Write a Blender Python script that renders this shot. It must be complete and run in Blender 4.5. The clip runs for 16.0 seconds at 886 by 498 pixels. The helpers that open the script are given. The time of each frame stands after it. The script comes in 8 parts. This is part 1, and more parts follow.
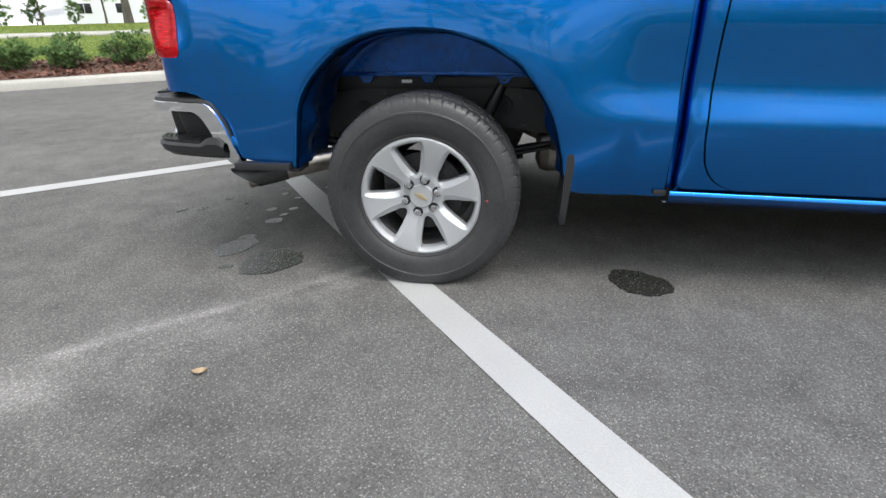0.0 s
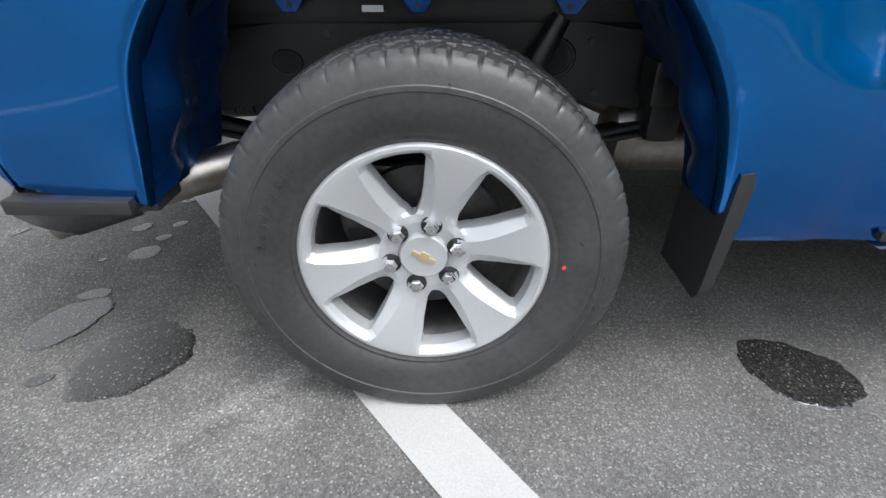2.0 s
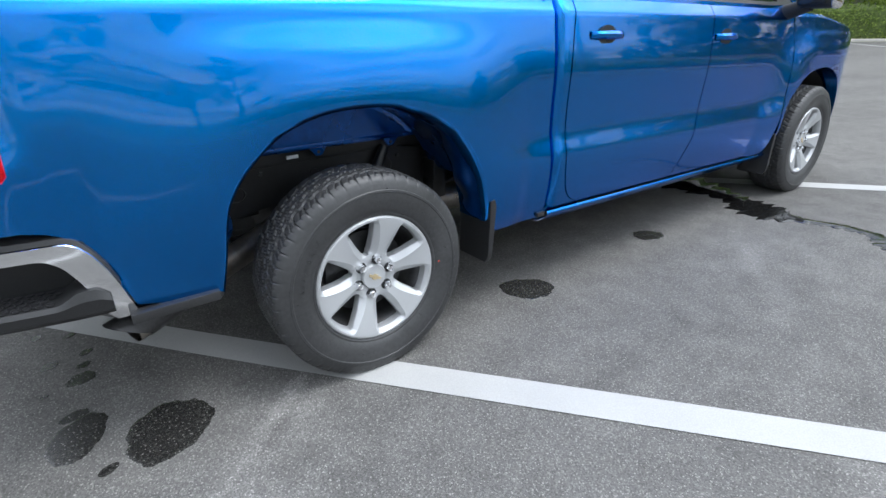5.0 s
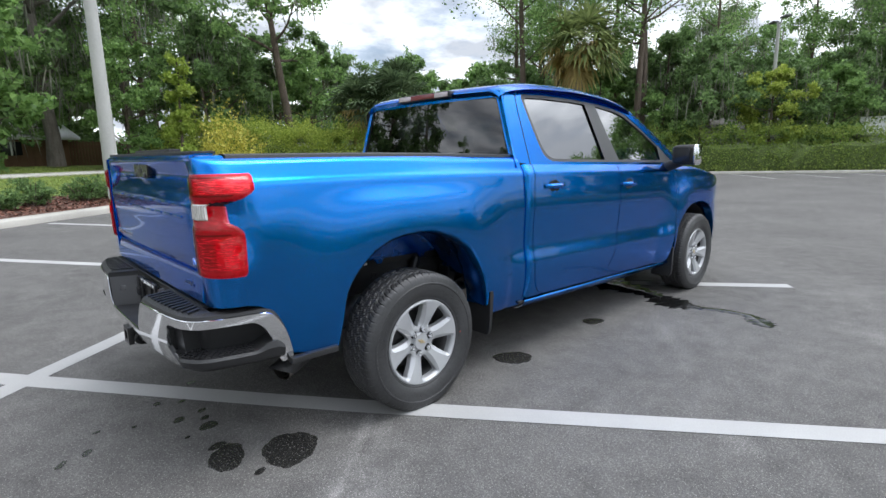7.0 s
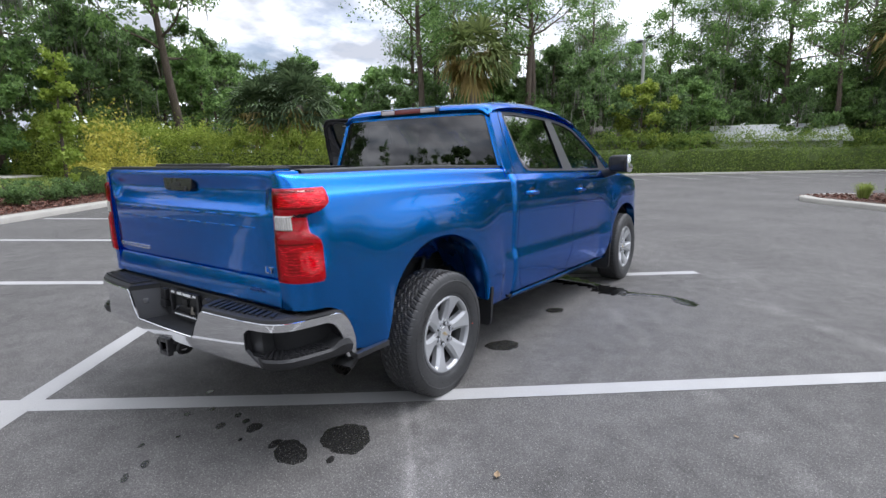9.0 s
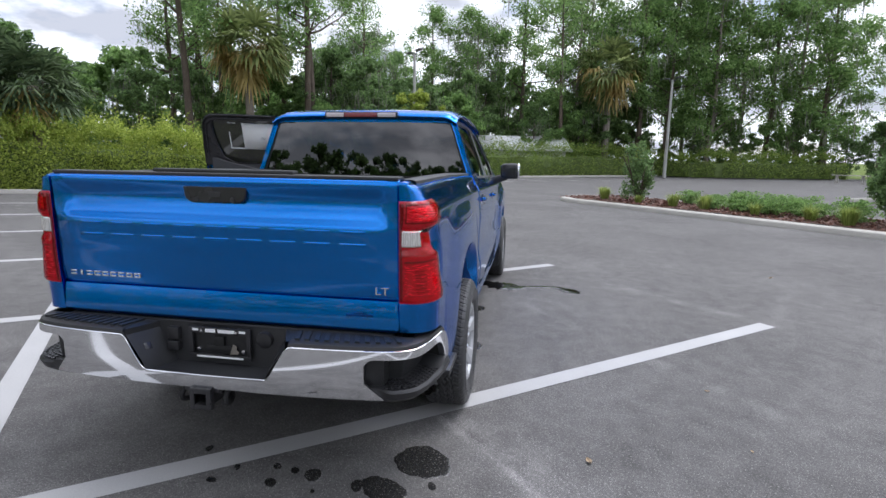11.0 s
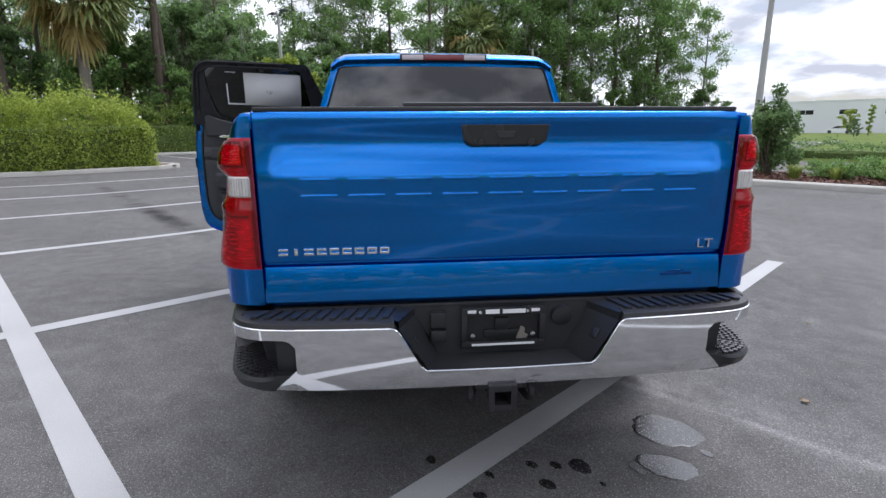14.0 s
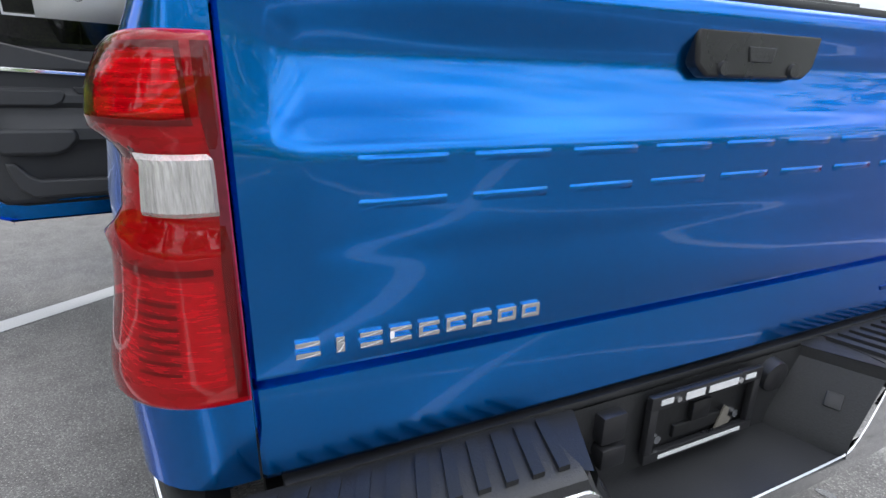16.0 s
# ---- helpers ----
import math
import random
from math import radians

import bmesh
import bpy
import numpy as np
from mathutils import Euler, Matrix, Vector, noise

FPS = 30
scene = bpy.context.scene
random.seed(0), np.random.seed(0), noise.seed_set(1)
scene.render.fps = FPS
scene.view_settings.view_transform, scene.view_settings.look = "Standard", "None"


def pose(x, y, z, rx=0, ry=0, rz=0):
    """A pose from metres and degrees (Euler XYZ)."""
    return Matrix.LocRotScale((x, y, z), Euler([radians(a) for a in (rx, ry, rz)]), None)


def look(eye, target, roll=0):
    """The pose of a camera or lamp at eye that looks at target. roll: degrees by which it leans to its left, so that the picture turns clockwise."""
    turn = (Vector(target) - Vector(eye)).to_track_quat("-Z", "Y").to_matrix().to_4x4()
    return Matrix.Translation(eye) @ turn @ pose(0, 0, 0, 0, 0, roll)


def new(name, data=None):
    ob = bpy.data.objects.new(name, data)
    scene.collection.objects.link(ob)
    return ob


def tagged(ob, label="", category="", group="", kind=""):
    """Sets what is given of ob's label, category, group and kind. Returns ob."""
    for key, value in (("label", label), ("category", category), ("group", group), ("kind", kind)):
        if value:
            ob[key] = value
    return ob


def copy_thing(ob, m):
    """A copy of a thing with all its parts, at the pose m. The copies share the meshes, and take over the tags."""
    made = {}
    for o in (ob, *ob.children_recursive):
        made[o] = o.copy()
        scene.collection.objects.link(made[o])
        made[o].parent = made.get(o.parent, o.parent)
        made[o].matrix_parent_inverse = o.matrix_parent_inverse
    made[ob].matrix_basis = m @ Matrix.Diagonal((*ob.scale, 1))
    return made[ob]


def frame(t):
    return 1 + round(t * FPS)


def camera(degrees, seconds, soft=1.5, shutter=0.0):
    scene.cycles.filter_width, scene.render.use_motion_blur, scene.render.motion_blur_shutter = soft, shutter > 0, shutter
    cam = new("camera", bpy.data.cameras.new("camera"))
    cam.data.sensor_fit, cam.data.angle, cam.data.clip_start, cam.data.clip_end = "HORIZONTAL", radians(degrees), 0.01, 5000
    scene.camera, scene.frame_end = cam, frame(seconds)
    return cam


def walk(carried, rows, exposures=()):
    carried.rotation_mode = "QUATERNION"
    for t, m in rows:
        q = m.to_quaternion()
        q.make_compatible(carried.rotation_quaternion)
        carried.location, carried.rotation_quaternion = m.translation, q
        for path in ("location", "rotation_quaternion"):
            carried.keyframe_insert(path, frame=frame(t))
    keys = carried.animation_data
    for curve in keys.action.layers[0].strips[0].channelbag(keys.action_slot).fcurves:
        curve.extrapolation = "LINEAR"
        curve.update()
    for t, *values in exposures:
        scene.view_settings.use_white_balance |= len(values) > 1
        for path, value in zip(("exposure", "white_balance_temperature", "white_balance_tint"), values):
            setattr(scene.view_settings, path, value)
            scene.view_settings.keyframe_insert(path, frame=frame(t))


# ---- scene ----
cam = camera(81.3, 16.0)
PATH = [
    (0, (0.42, -2.956, 1.053), (0.114, -1.156, 0.236), -1.5),
    (0.5, (0.298, -2.574, 1.036), (-0.004, -0.789, 0.186), -1.4),
    (1, (0.173, -2.244, 1.004), (-0.007, -0.465, 0.108), -2.3),
    (1.5, (0.137, -1.976, 0.963), (-0.105, -0.243, -0.006), -2.4),
    (2, (0.061, -1.854, 0.94), (0.017, -0.148, -0.103), -0.5),
    (2.5, (0.015, -1.867, 0.968), (0.283, -0.18, -0.072), 1.9),
    (3, (0.001, -2.029, 1.067), (0.487, -0.401, 0.012), 1.5),
    (5.5, (-1.069, -2.727, 1.317), (0.06, -1.249, 0.582), -1.2),
    (6, (-1.293, -2.93, 1.385), (-0.127, -1.437, 0.745), -0.9),
    (6.5, (-1.548, -3.041, 1.421), (-0.284, -1.545, 1.014), -0.6),
    (7, (-1.789, -3.14, 1.436), (-0.463, -1.687, 1.075), -0.9),
    (7.5, (-1.925, -3.291, 1.441), (-0.562, -1.866, 1.102), -1.4),
    (8, (-2.184, -3.264, 1.454), (-0.763, -1.898, 1.116), -1.4),
    (10.5, (-2.989, -1.686, 1.559), (-1.105, -1.119, 1.202), 0.5),
    (11, (-3.152, -1.361, 1.551), (-1.211, -1.033, 1.2), 0.9),
    (11.5, (-3.139, -1.014, 1.529), (-1.18, -0.84, 1.166), 1.3),
    (12, (-3.128, -0.656, 1.53), (-1.164, -0.562, 1.162), 1.3),
    (12.5, (-3.165, -0.328, 1.533), (-1.205, -0.433, 1.153), 1.8),
    (13, (-3.019, -0.075, 1.52), (-1.069, -0.289, 1.134), 1.3),
    (13.5, (-2.963, 0.168, 1.485), (-1.014, -0.051, 1.095), 0.2),
    (14, (-2.835, 0.39, 1.395), (-0.897, 0.193, 0.941), -0.3),
    (14.5, (-2.507, 0.523, 1.372), (-0.584, 0.364, 0.848), -0.6),
    (15, (-2.236, 0.713, 1.338), (-0.343, 0.396, 0.777), -1.1),
    (15.5, (-1.966, 0.811, 1.33), (-0.147, 0.25, 0.719), -0.2),
    (16, (-1.709, 0.845, 1.327), (0.02, 0.056, 0.704), 1.1),
]
walk(cam, [(t, look(eye, target, roll)) for t, eye, target, roll in PATH],
     exposures=((0.0, 0.39, 6720, 10), (1.0, 0.60, 6640, 10), (2.0, 0.74, 6540, 10), (3.0, 0.86, 6480, 10), (5.5, 0.56, 6200, 9), (6.0, 0.62, 6300, 9), (7.0, 0.27, 6350, 11), (12.5, 0.17, 6230, 16), (14.0, 0.15, 6230, 16), (14.5, 0.26, 6290, 16), (15.0, 0.34, 6250, 13), (15.5, 0.43, 6330, 13), (16.0, 0.70, 6400, 12)))

# ------------------------------------------------------------------ world, sun
SUN_EL, SUN_AZ = 63.0, -40.0   # elevation and compass angle in the plan, degrees from +x

world = bpy.data.worlds.new("sky")
scene.world = world
world.use_nodes = True


def build_sky(w):
    nt = w.node_tree
    nt.nodes.clear()
    N, L = nt.nodes.new, nt.links.new
    out = N("ShaderNodeOutputWorld")
    bg = N("ShaderNodeBackground")
    sky = N("ShaderNodeTexSky")
    sky.sky_type = 'NISHITA'
    sky.sun_disc = False
    sky.sun_elevation = radians(SUN_EL)
    sky.sun_rotation = radians(90 - SUN_AZ)
    sky.air_density, sky.dust_density = 1.0, 1.5
    scale = N("ShaderNodeMix")
    scale.data_type, scale.blend_type = 'RGBA', 'MULTIPLY'
    scale.inputs[0].default_value = 1.0
    scale.inputs[7].default_value = (0.11, 0.11, 0.11, 1)
    L(sky.outputs[0], scale.inputs[6])
    # cloud deck: the direction projected on a flat layer
    tc = N("ShaderNodeTexCoord")
    sep = N("ShaderNodeSeparateXYZ")
    L(tc.outputs["Generated"], sep.inputs[0])
    zz = N("ShaderNodeMath"); zz.operation = 'MAXIMUM'; zz.inputs[1].default_value = 0.0
    L(sep.outputs[2], zz.inputs[0])
    za = N("ShaderNodeMath"); za.operation = 'ADD'; za.inputs[1].default_value = 0.22
    L(zz.outputs[0], za.inputs[0])
    dx = N("ShaderNodeMath"); dx.operation = 'DIVIDE'
    dy = N("ShaderNodeMath"); dy.operation = 'DIVIDE'
    L(sep.outputs[0], dx.inputs[0]); L(za.outputs[0], dx.inputs[1])
    L(sep.outputs[1], dy.inputs[0]); L(za.outputs[0], dy.inputs[1])
    com = N("ShaderNodeCombineXYZ")
    L(dx.outputs[0], com.inputs[0]); L(dy.outputs[0], com.inputs[1])
    cover = N("ShaderNodeTexNoise")
    cover.inputs["Scale"].default_value, cover.inputs["Detail"].default_value = 1.6, 7
    cover.inputs["Roughness"].default_value = 0.6
    L(com.outputs[0], cover.inputs["Vector"])
    cr = N("ShaderNodeValToRGB")
    cr.color_ramp.elements[0].position, cr.color_ramp.elements[0].color = 0.36, (0.25, 0.25, 0.25, 1)
    cr.color_ramp.elements[1].position, cr.color_ramp.elements[1].color = 0.50, (1, 1, 1, 1)
    L(cover.outputs["Fac"], cr.inputs[0])
    shade = N("ShaderNodeTexNoise")
    shade.inputs["Scale"].default_value, shade.inputs["Detail"].default_value = 2.6, 7
    sh = N("ShaderNodeMapping"); sh.inputs["Location"].default_value = (3.1, 1.7, 0)
    L(com.outputs[0], sh.inputs["Vector"]); L(sh.outputs[0], shade.inputs["Vector"])
    sr = N("ShaderNodeValToRGB")
    sr.color_ramp.elements[0].position, sr.color_ramp.elements[0].color = 0.40, (0.58, 0.625, 0.69, 1)
    sr.color_ramp.elements[1].position, sr.color_ramp.elements[1].color = 0.60, (1.44, 1.50, 1.56, 1)
    L(shade.outputs["Fac"], sr.inputs[0])
    # clouds glow brighter towards the veiled sun
    dot = N("ShaderNodeVectorMath"); dot.operation = 'DOT_PRODUCT'
    _ca, _ce = radians(SUN_AZ), radians(SUN_EL)
    dot.inputs[1].default_value = (math.cos(_ca) * math.cos(_ce), math.sin(_ca) * math.cos(_ce), math.sin(_ce))
    L(tc.outputs["Generated"], dot.inputs[0])
    glow = N("ShaderNodeMapRange"); glow.interpolation_type = 'SMOOTHSTEP'
    glow.inputs[1].default_value, glow.inputs[2].default_value = 0.58, 1.0
    glow.inputs[3].default_value, glow.inputs[4].default_value = 1.0, 2.8
    L(dot.outputs["Value"], glow.inputs[0])
    lit = N("ShaderNodeMix"); lit.data_type, lit.blend_type = 'RGBA', 'MULTIPLY'; lit.inputs[0].default_value = 1.0
    L(sr.outputs[0], lit.inputs[6]); L(glow.outputs[0], lit.inputs[7])
    mix = N("ShaderNodeMix"); mix.data_type = 'RGBA'
    L(cr.outputs[0], mix.inputs[0]); L(scale.outputs[2], mix.inputs[6]); L(lit.outputs[2], mix.inputs[7])
    L(mix.outputs[2], bg.inputs[0])
    bg.inputs[1].default_value = 1.0
    L(bg.outputs[0], out.inputs[0])


build_sky(world)
sun_data = bpy.data.lights.new("sun", 'SUN')
sun_data.energy, sun_data.angle, sun_data.color = 1.0, radians(22), (1.0, 0.975, 0.94)
sun_lamp = new("sun", sun_data)
_a, _e = radians(SUN_AZ), radians(SUN_EL)
sun_lamp.matrix_world = look((30 * math.cos(_a) * math.cos(_e), 30 * math.sin(_a) * math.cos(_e), 30 * math.sin(_e)), (0, 0, 0))


# ------------------------------------------------------------------ materials
def principled(name, color, rough=0.5, metal=0.0, coat=0.0, spec=0.5):
    m = bpy.data.materials.new(name)
    m.use_nodes = True
    b = m.node_tree.nodes["Principled BSDF"]
    b.inputs["Base Color"].default_value = (*color, 1)
    b.inputs["Roughness"].default_value = rough
    b.inputs["Metallic"].default_value = metal
    b.inputs["Coat Weight"].default_value = coat
    b.inputs["Coat Roughness"].default_value = 0.02
    b.inputs["Specular IOR Level"].default_value = spec
    return m


def grain(m, scale=40.0, amount=0.25, bump=0.0, coarse=3.0, rough_var=0.0, stretch=(1, 1, 1), dist=0.002, seat="Object"):
    """Two scales of colour variation and fine relief on a principled material."""
    nt = m.node_tree
    N, L = nt.nodes.new, nt.links.new
    b = nt.nodes["Principled BSDF"]
    base = tuple(b.inputs["Base Color"].default_value)
    tc = N("ShaderNodeTexCoord")
    mp = N("ShaderNodeMapping")
    mp.inputs["Scale"].default_value = stretch
    L(tc.outputs[seat], mp.inputs["Vector"])
    fine, wide = N("ShaderNodeTexNoise"), N("ShaderNodeTexNoise")
    fine.inputs["Scale"].default_value, fine.inputs["Detail"].default_value = scale, 4
    wide.inputs["Scale"].default_value, wide.inputs["Detail"].default_value = coarse, 5
    L(mp.outputs[0], fine.inputs["Vector"]); L(mp.outputs[0], wide.inputs["Vector"])
    add = N("ShaderNodeMath"); add.operation = 'ADD'
    L(fine.outputs["Fac"], add.inputs[0]); L(wide.outputs["Fac"], add.inputs[1])
    rng = N("ShaderNodeMapRange")
    rng.inputs[1].default_value, rng.inputs[2].default_value = 0.6, 1.4
    rng.inputs[3].default_value, rng.inputs[4].default_value = 1 - amount, 1 + amount
    L(add.outputs[0], rng.inputs[0])
    mul = N("ShaderNodeMix"); mul.data_type, mul.blend_type = 'RGBA', 'MULTIPLY'
    mul.inputs[0].default_value = 1
    mul.inputs[6].default_value = base
    L(rng.outputs[0], mul.inputs[7])
    L(mul.outputs[2], b.inputs["Base Color"])
    if bump:
        bp = N("ShaderNodeBump")
        bp.inputs["Strength"].default_value, bp.inputs["Distance"].default_value = bump, dist
        L(fine.outputs["Fac"], bp.inputs["Height"])
        L(bp.outputs[0], b.inputs["Normal"])
    if rough_var:
        r0 = b.inputs["Roughness"].default_value
        rr = N("ShaderNodeMapRange")
        rr.inputs[1].default_value, rr.inputs[2].default_value = 0.3, 0.7
        rr.inputs[3].default_value, rr.inputs[4].default_value = max(0.0, r0 - rough_var), min(1.0, r0 + rough_var)
        L(wide.outputs["Fac"], rr.inputs[0]); L(rr.outputs[0], b.inputs["Roughness"])
    return m


def asphalt_material(name, dark, light, wet=False):
    m = bpy.data.materials.new(name)
    m.use_nodes = True
    nt = m.node_tree
    N, L = nt.nodes.new, nt.links.new
    b = nt.nodes["Principled BSDF"]
    tc = N("ShaderNodeTexCoord")
    stones = N("ShaderNodeTexVoronoi")
    stones.inputs["Scale"].default_value = 230
    L(tc.outputs["Object"], stones.inputs["Vector"])
    bw = N("ShaderNodeRGBToBW")
    L(stones.outputs["Color"], bw.inputs[0])
    ramp = N("ShaderNodeValToRGB")
    e = ramp.color_ramp.elements
    e[0].position, e[0].color = 0.15, (*dark, 1)
    e[1].position, e[1].color = 0.72, (*light, 1)
    hi = e.new(0.90); hi.color = tuple(min(1, c * 1.45) for c in light) + (1,)
    L(bw.outputs[0], ramp.inputs[0])
    wide = N("ShaderNodeTexNoise")
    wide.inputs["Scale"].default_value, wide.inputs["Detail"].default_value = 0.55, 8
    L(tc.outputs["Object"], wide.inputs["Vector"])
    mid = N("ShaderNodeTexNoise")
    mid.inputs["Scale"].default_value, mid.inputs["Detail"].default_value = 6.0, 6
    L(tc.outputs["Object"], mid.inputs["Vector"])
    sm = N("ShaderNodeMath"); sm.operation = 'ADD'
    L(wide.outputs["Fac"], sm.inputs[0]); L(mid.outputs["Fac"], sm.inputs[1])
    rng = N("ShaderNodeMapRange")
    rng.inputs[1].default_value, rng.inputs[2].default_value = 0.65, 1.35
    rng.inputs[3].default_value, rng.inputs[4].default_value = 0.70, 1.30
    L(sm.outputs[0], rng.inputs[0])
    mul = N("ShaderNodeMix"); mul.data_type, mul.blend_type = 'RGBA', 'MULTIPLY'
    mul.inputs[0].default_value = 1
    L(ramp.outputs[0], mul.inputs[6]); L(rng.outputs[0], mul.inputs[7])
    last = mul.outputs[2]
    # sparse pale stones
    for sc, reach in ((30.0, 0.10), (52.0, 0.13)):
        chips = N("ShaderNodeTexVoronoi")
        chips.voronoi_dimensions = '2D'
        chips.inputs["Scale"].default_value = sc
        L(tc.outputs["Object"], chips.inputs["Vector"])
        near = N("ShaderNodeMapRange"); near.inputs[1].default_value, near.inputs[2].default_value = reach, reach * 0.6
        L(chips.outputs["Distance"], near.inputs[0])
        cb = N("ShaderNodeRGBToBW"); L(chips.outputs["Color"], cb.inputs[0])
        pick = N("ShaderNodeMath"); pick.operation = 'GREATER_THAN'; pick.inputs[1].default_value = 0.5
        L(cb.outputs[0], pick.inputs[0])
        fac = N("ShaderNodeMath"); fac.operation = 'MULTIPLY'
        L(near.outputs[0], fac.inputs[0]); L(pick.outputs[0], fac.inputs[1])
        pale = N("ShaderNodeMix"); pale.data_type = 'RGBA'
        pale.inputs[7].default_value = (0.16, 0.155, 0.15, 1) if wet else (0.255, 0.247, 0.235, 1)
        L(fac.outputs[0], pale.inputs[0]); L(last, pale.inputs[6])
        last = pale.outputs[2]
    if not wet:
        # pale scuffed streaks and darker tyre-worn bands, each along its own line
        for ax, ay, ang, wid, gain, off in ((-0.79, -1.32, 42, 0.045, 0.70, 0.0), (-0.66, -1.38, 40, 0.24, 0.8, 5.0), (3.0, -4.2, -28, 0.10, 0.25, 9.0), (2.2, -5.5, -35, 0.6, -0.16, 13.0), (6.0, 3.0, 20, 0.5, -0.14, 17.0), (6.5, 4.48, 35, 0.26, -0.8, 22.5), (5.9, 4.05, 35, 0.22, -0.8, 53.5), (5.2, 3.56, 35, 0.20, -0.7, 61.0), (8.6, 5.95, 34.5, 0.22, -0.55, 41.0), (10.6, 7.32, 34.5, 0.22, -0.5, 45.0), (1.8, -1.7, 36, 0.09, 0.26, 25.0), (0.7, -2.5, 36, 0.12, 0.24, 29.0), (2.9, -2.9, 45, 0.14, 0.34, 33.0), (4.6, -2.2, 10, 0.5, 0.16, 37.0)):
            mp = N("ShaderNodeMapping"); mp.vector_type = 'TEXTURE'
            mp.inputs["Location"].default_value = (ax, ay, 0)
            mp.inputs["Rotation"].default_value = (0, 0, radians(ang))
            L(tc.outputs["Object"], mp.inputs["Vector"])
            sx = N("ShaderNodeSeparateXYZ"); L(mp.outputs[0], sx.inputs[0])
            wob = N("ShaderNodeTexNoise"); wob.inputs["Scale"].default_value = 2.2; wob.inputs["Detail"].default_value = 6
            om = N("ShaderNodeMapping"); om.inputs["Location"].default_value = (off, off * 0.7, 0)
            L(mp.outputs[0], om.inputs["Vector"]); L(om.outputs[0], wob.inputs["Vector"])
            ya = N("ShaderNodeMath"); ya.operation = 'ABSOLUTE'; L(sx.outputs[1], ya.inputs[0])
            ym = N("ShaderNodeMapRange"); ym.inputs[1].default_value, ym.inputs[2].default_value = wid, wid * 0.2
            L(ya.outputs[0], ym.inputs[0])
            xa = N("ShaderNodeMath"); xa.operation = 'ABSOLUTE'; L(sx.outputs[0], xa.inputs[0])
            xm = N("ShaderNodeMapRange"); xm.inputs[1].default_value, xm.inputs[2].default_value = 1.1 + wid * 4, 0.4
            L(xa.outputs[0], xm.inputs[0])
            wm = N("ShaderNodeMapRange"); wm.inputs[1].default_value, wm.inputs[2].default_value = 0.38, 0.62
            L(wob.outputs["Fac"], wm.inputs[0])
            m1 = N("ShaderNodeMath"); m1.operation = 'MULTIPLY'; L(ym.outputs[0], m1.inputs[0]); L(xm.outputs[0], m1.inputs[1])
            m2 = N("ShaderNodeMath"); m2.operation = 'MULTIPLY'; L(m1.outputs[0], m2.inputs[0]); L(wm.outputs[0], m2.inputs[1])
            m3 = N("ShaderNodeMath"); m3.operation = 'MULTIPLY_ADD'; L(m2.outputs[0], m3.inputs[0]); m3.inputs[1].default_value = gain; m3.inputs[2].default_value = 1.0
            mm = N("ShaderNodeMix"); mm.data_type, mm.blend_type = 'RGBA', 'MULTIPLY'; mm.inputs[0].default_value = 1
            L(last, mm.inputs[6]); L(m3.outputs[0], mm.inputs[7])
            last = mm.outputs[2]
    L(last, b.inputs["Base Color"])
    bp = N("ShaderNodeBump")
    bp.inputs["Strength"].default_value = 0.25 if wet else 0.45
    bp.inputs["Distance"].default_value = 0.003
    L(stones.outputs["Distance"], bp.inputs["Height"])
    bp.invert = True
    L(bp.outputs[0], b.inputs["Normal"])
    b.inputs["Roughness"].default_value = 0.20 if wet else 0.85
    b.inputs["Specular IOR Level"].default_value = 0.75 if wet else 0.3
    if wet:
        b.inputs["Coat Weight"].default_value = 0.0
    return m


def leaf_material(name, c0, c1, trans=0.35):
    m = bpy.data.materials.new(name)
    m.use_nodes = True
    nt = m.node_tree
    N, L = nt.nodes.new, nt.links.new
    out = nt.nodes["Material Output"]
    b = nt.nodes["Principled BSDF"]
    geo = N("ShaderNodeNewGeometry")
    ramp = N("ShaderNodeValToRGB")
    ramp.color_ramp.elements[0].color = (*c0, 1)
    ramp.color_ramp.elements[1].color = (*c1, 1)
    L(geo.outputs["Random Per Island"], ramp.inputs[0])
    L(ramp.outputs[0], b.inputs["Base Color"])
    b.inputs["Roughness"].default_value = 0.55
    b.inputs["Specular IOR Level"].default_value = 0.35
    tr = N("ShaderNodeBsdfTranslucent")
    L(ramp.outputs[0], tr.inputs[0])
    mx = N("ShaderNodeMixShader")
    mx.inputs[0].default_value = trans
    L(b.outputs[0], mx.inputs[1]); L(tr.outputs[0], mx.inputs[2])
    L(mx.outputs[0], out.inputs[0])
    return m


def glass_material(name, tint, r0, edge=3.5):
    """Thin pane: tinted clear glass with a mirror gloss that grows at grazing angles."""
    m = bpy.data.materials.new(name)
    m.use_nodes = True
    nt = m.node_tree
    nt.nodes.clear()
    N, L = nt.nodes.new, nt.links.new
    out = N("ShaderNodeOutputMaterial")
    t = N("ShaderNodeBsdfTransparent"); t.inputs[0].default_value = (*tint, 1)
    g = N("ShaderNodeBsdfGlossy"); g.inputs["Roughness"].default_value = 0.012
    g.inputs[0].default_value = (1, 1, 1, 1)
    w = N("ShaderNodeLayerWeight"); w.inputs[0].default_value = 0.5
    p = N("ShaderNodeMath"); p.operation = 'POWER'; p.inputs[1].default_value = edge
    L(w.outputs["Facing"], p.inputs[0])
    f = N("ShaderNodeMapRange")
    f.inputs[3].default_value, f.inputs[4].default_value = r0, 1.0
    L(p.outputs[0], f.inputs[0])
    mx = N("ShaderNodeMixShader")
    L(f.outputs[0], mx.inputs[0]); L(t.outputs[0], mx.inputs[1]); L(g.outputs[0], mx.inputs[2])
    L(mx.outputs[0], out.inputs[0])
    return m


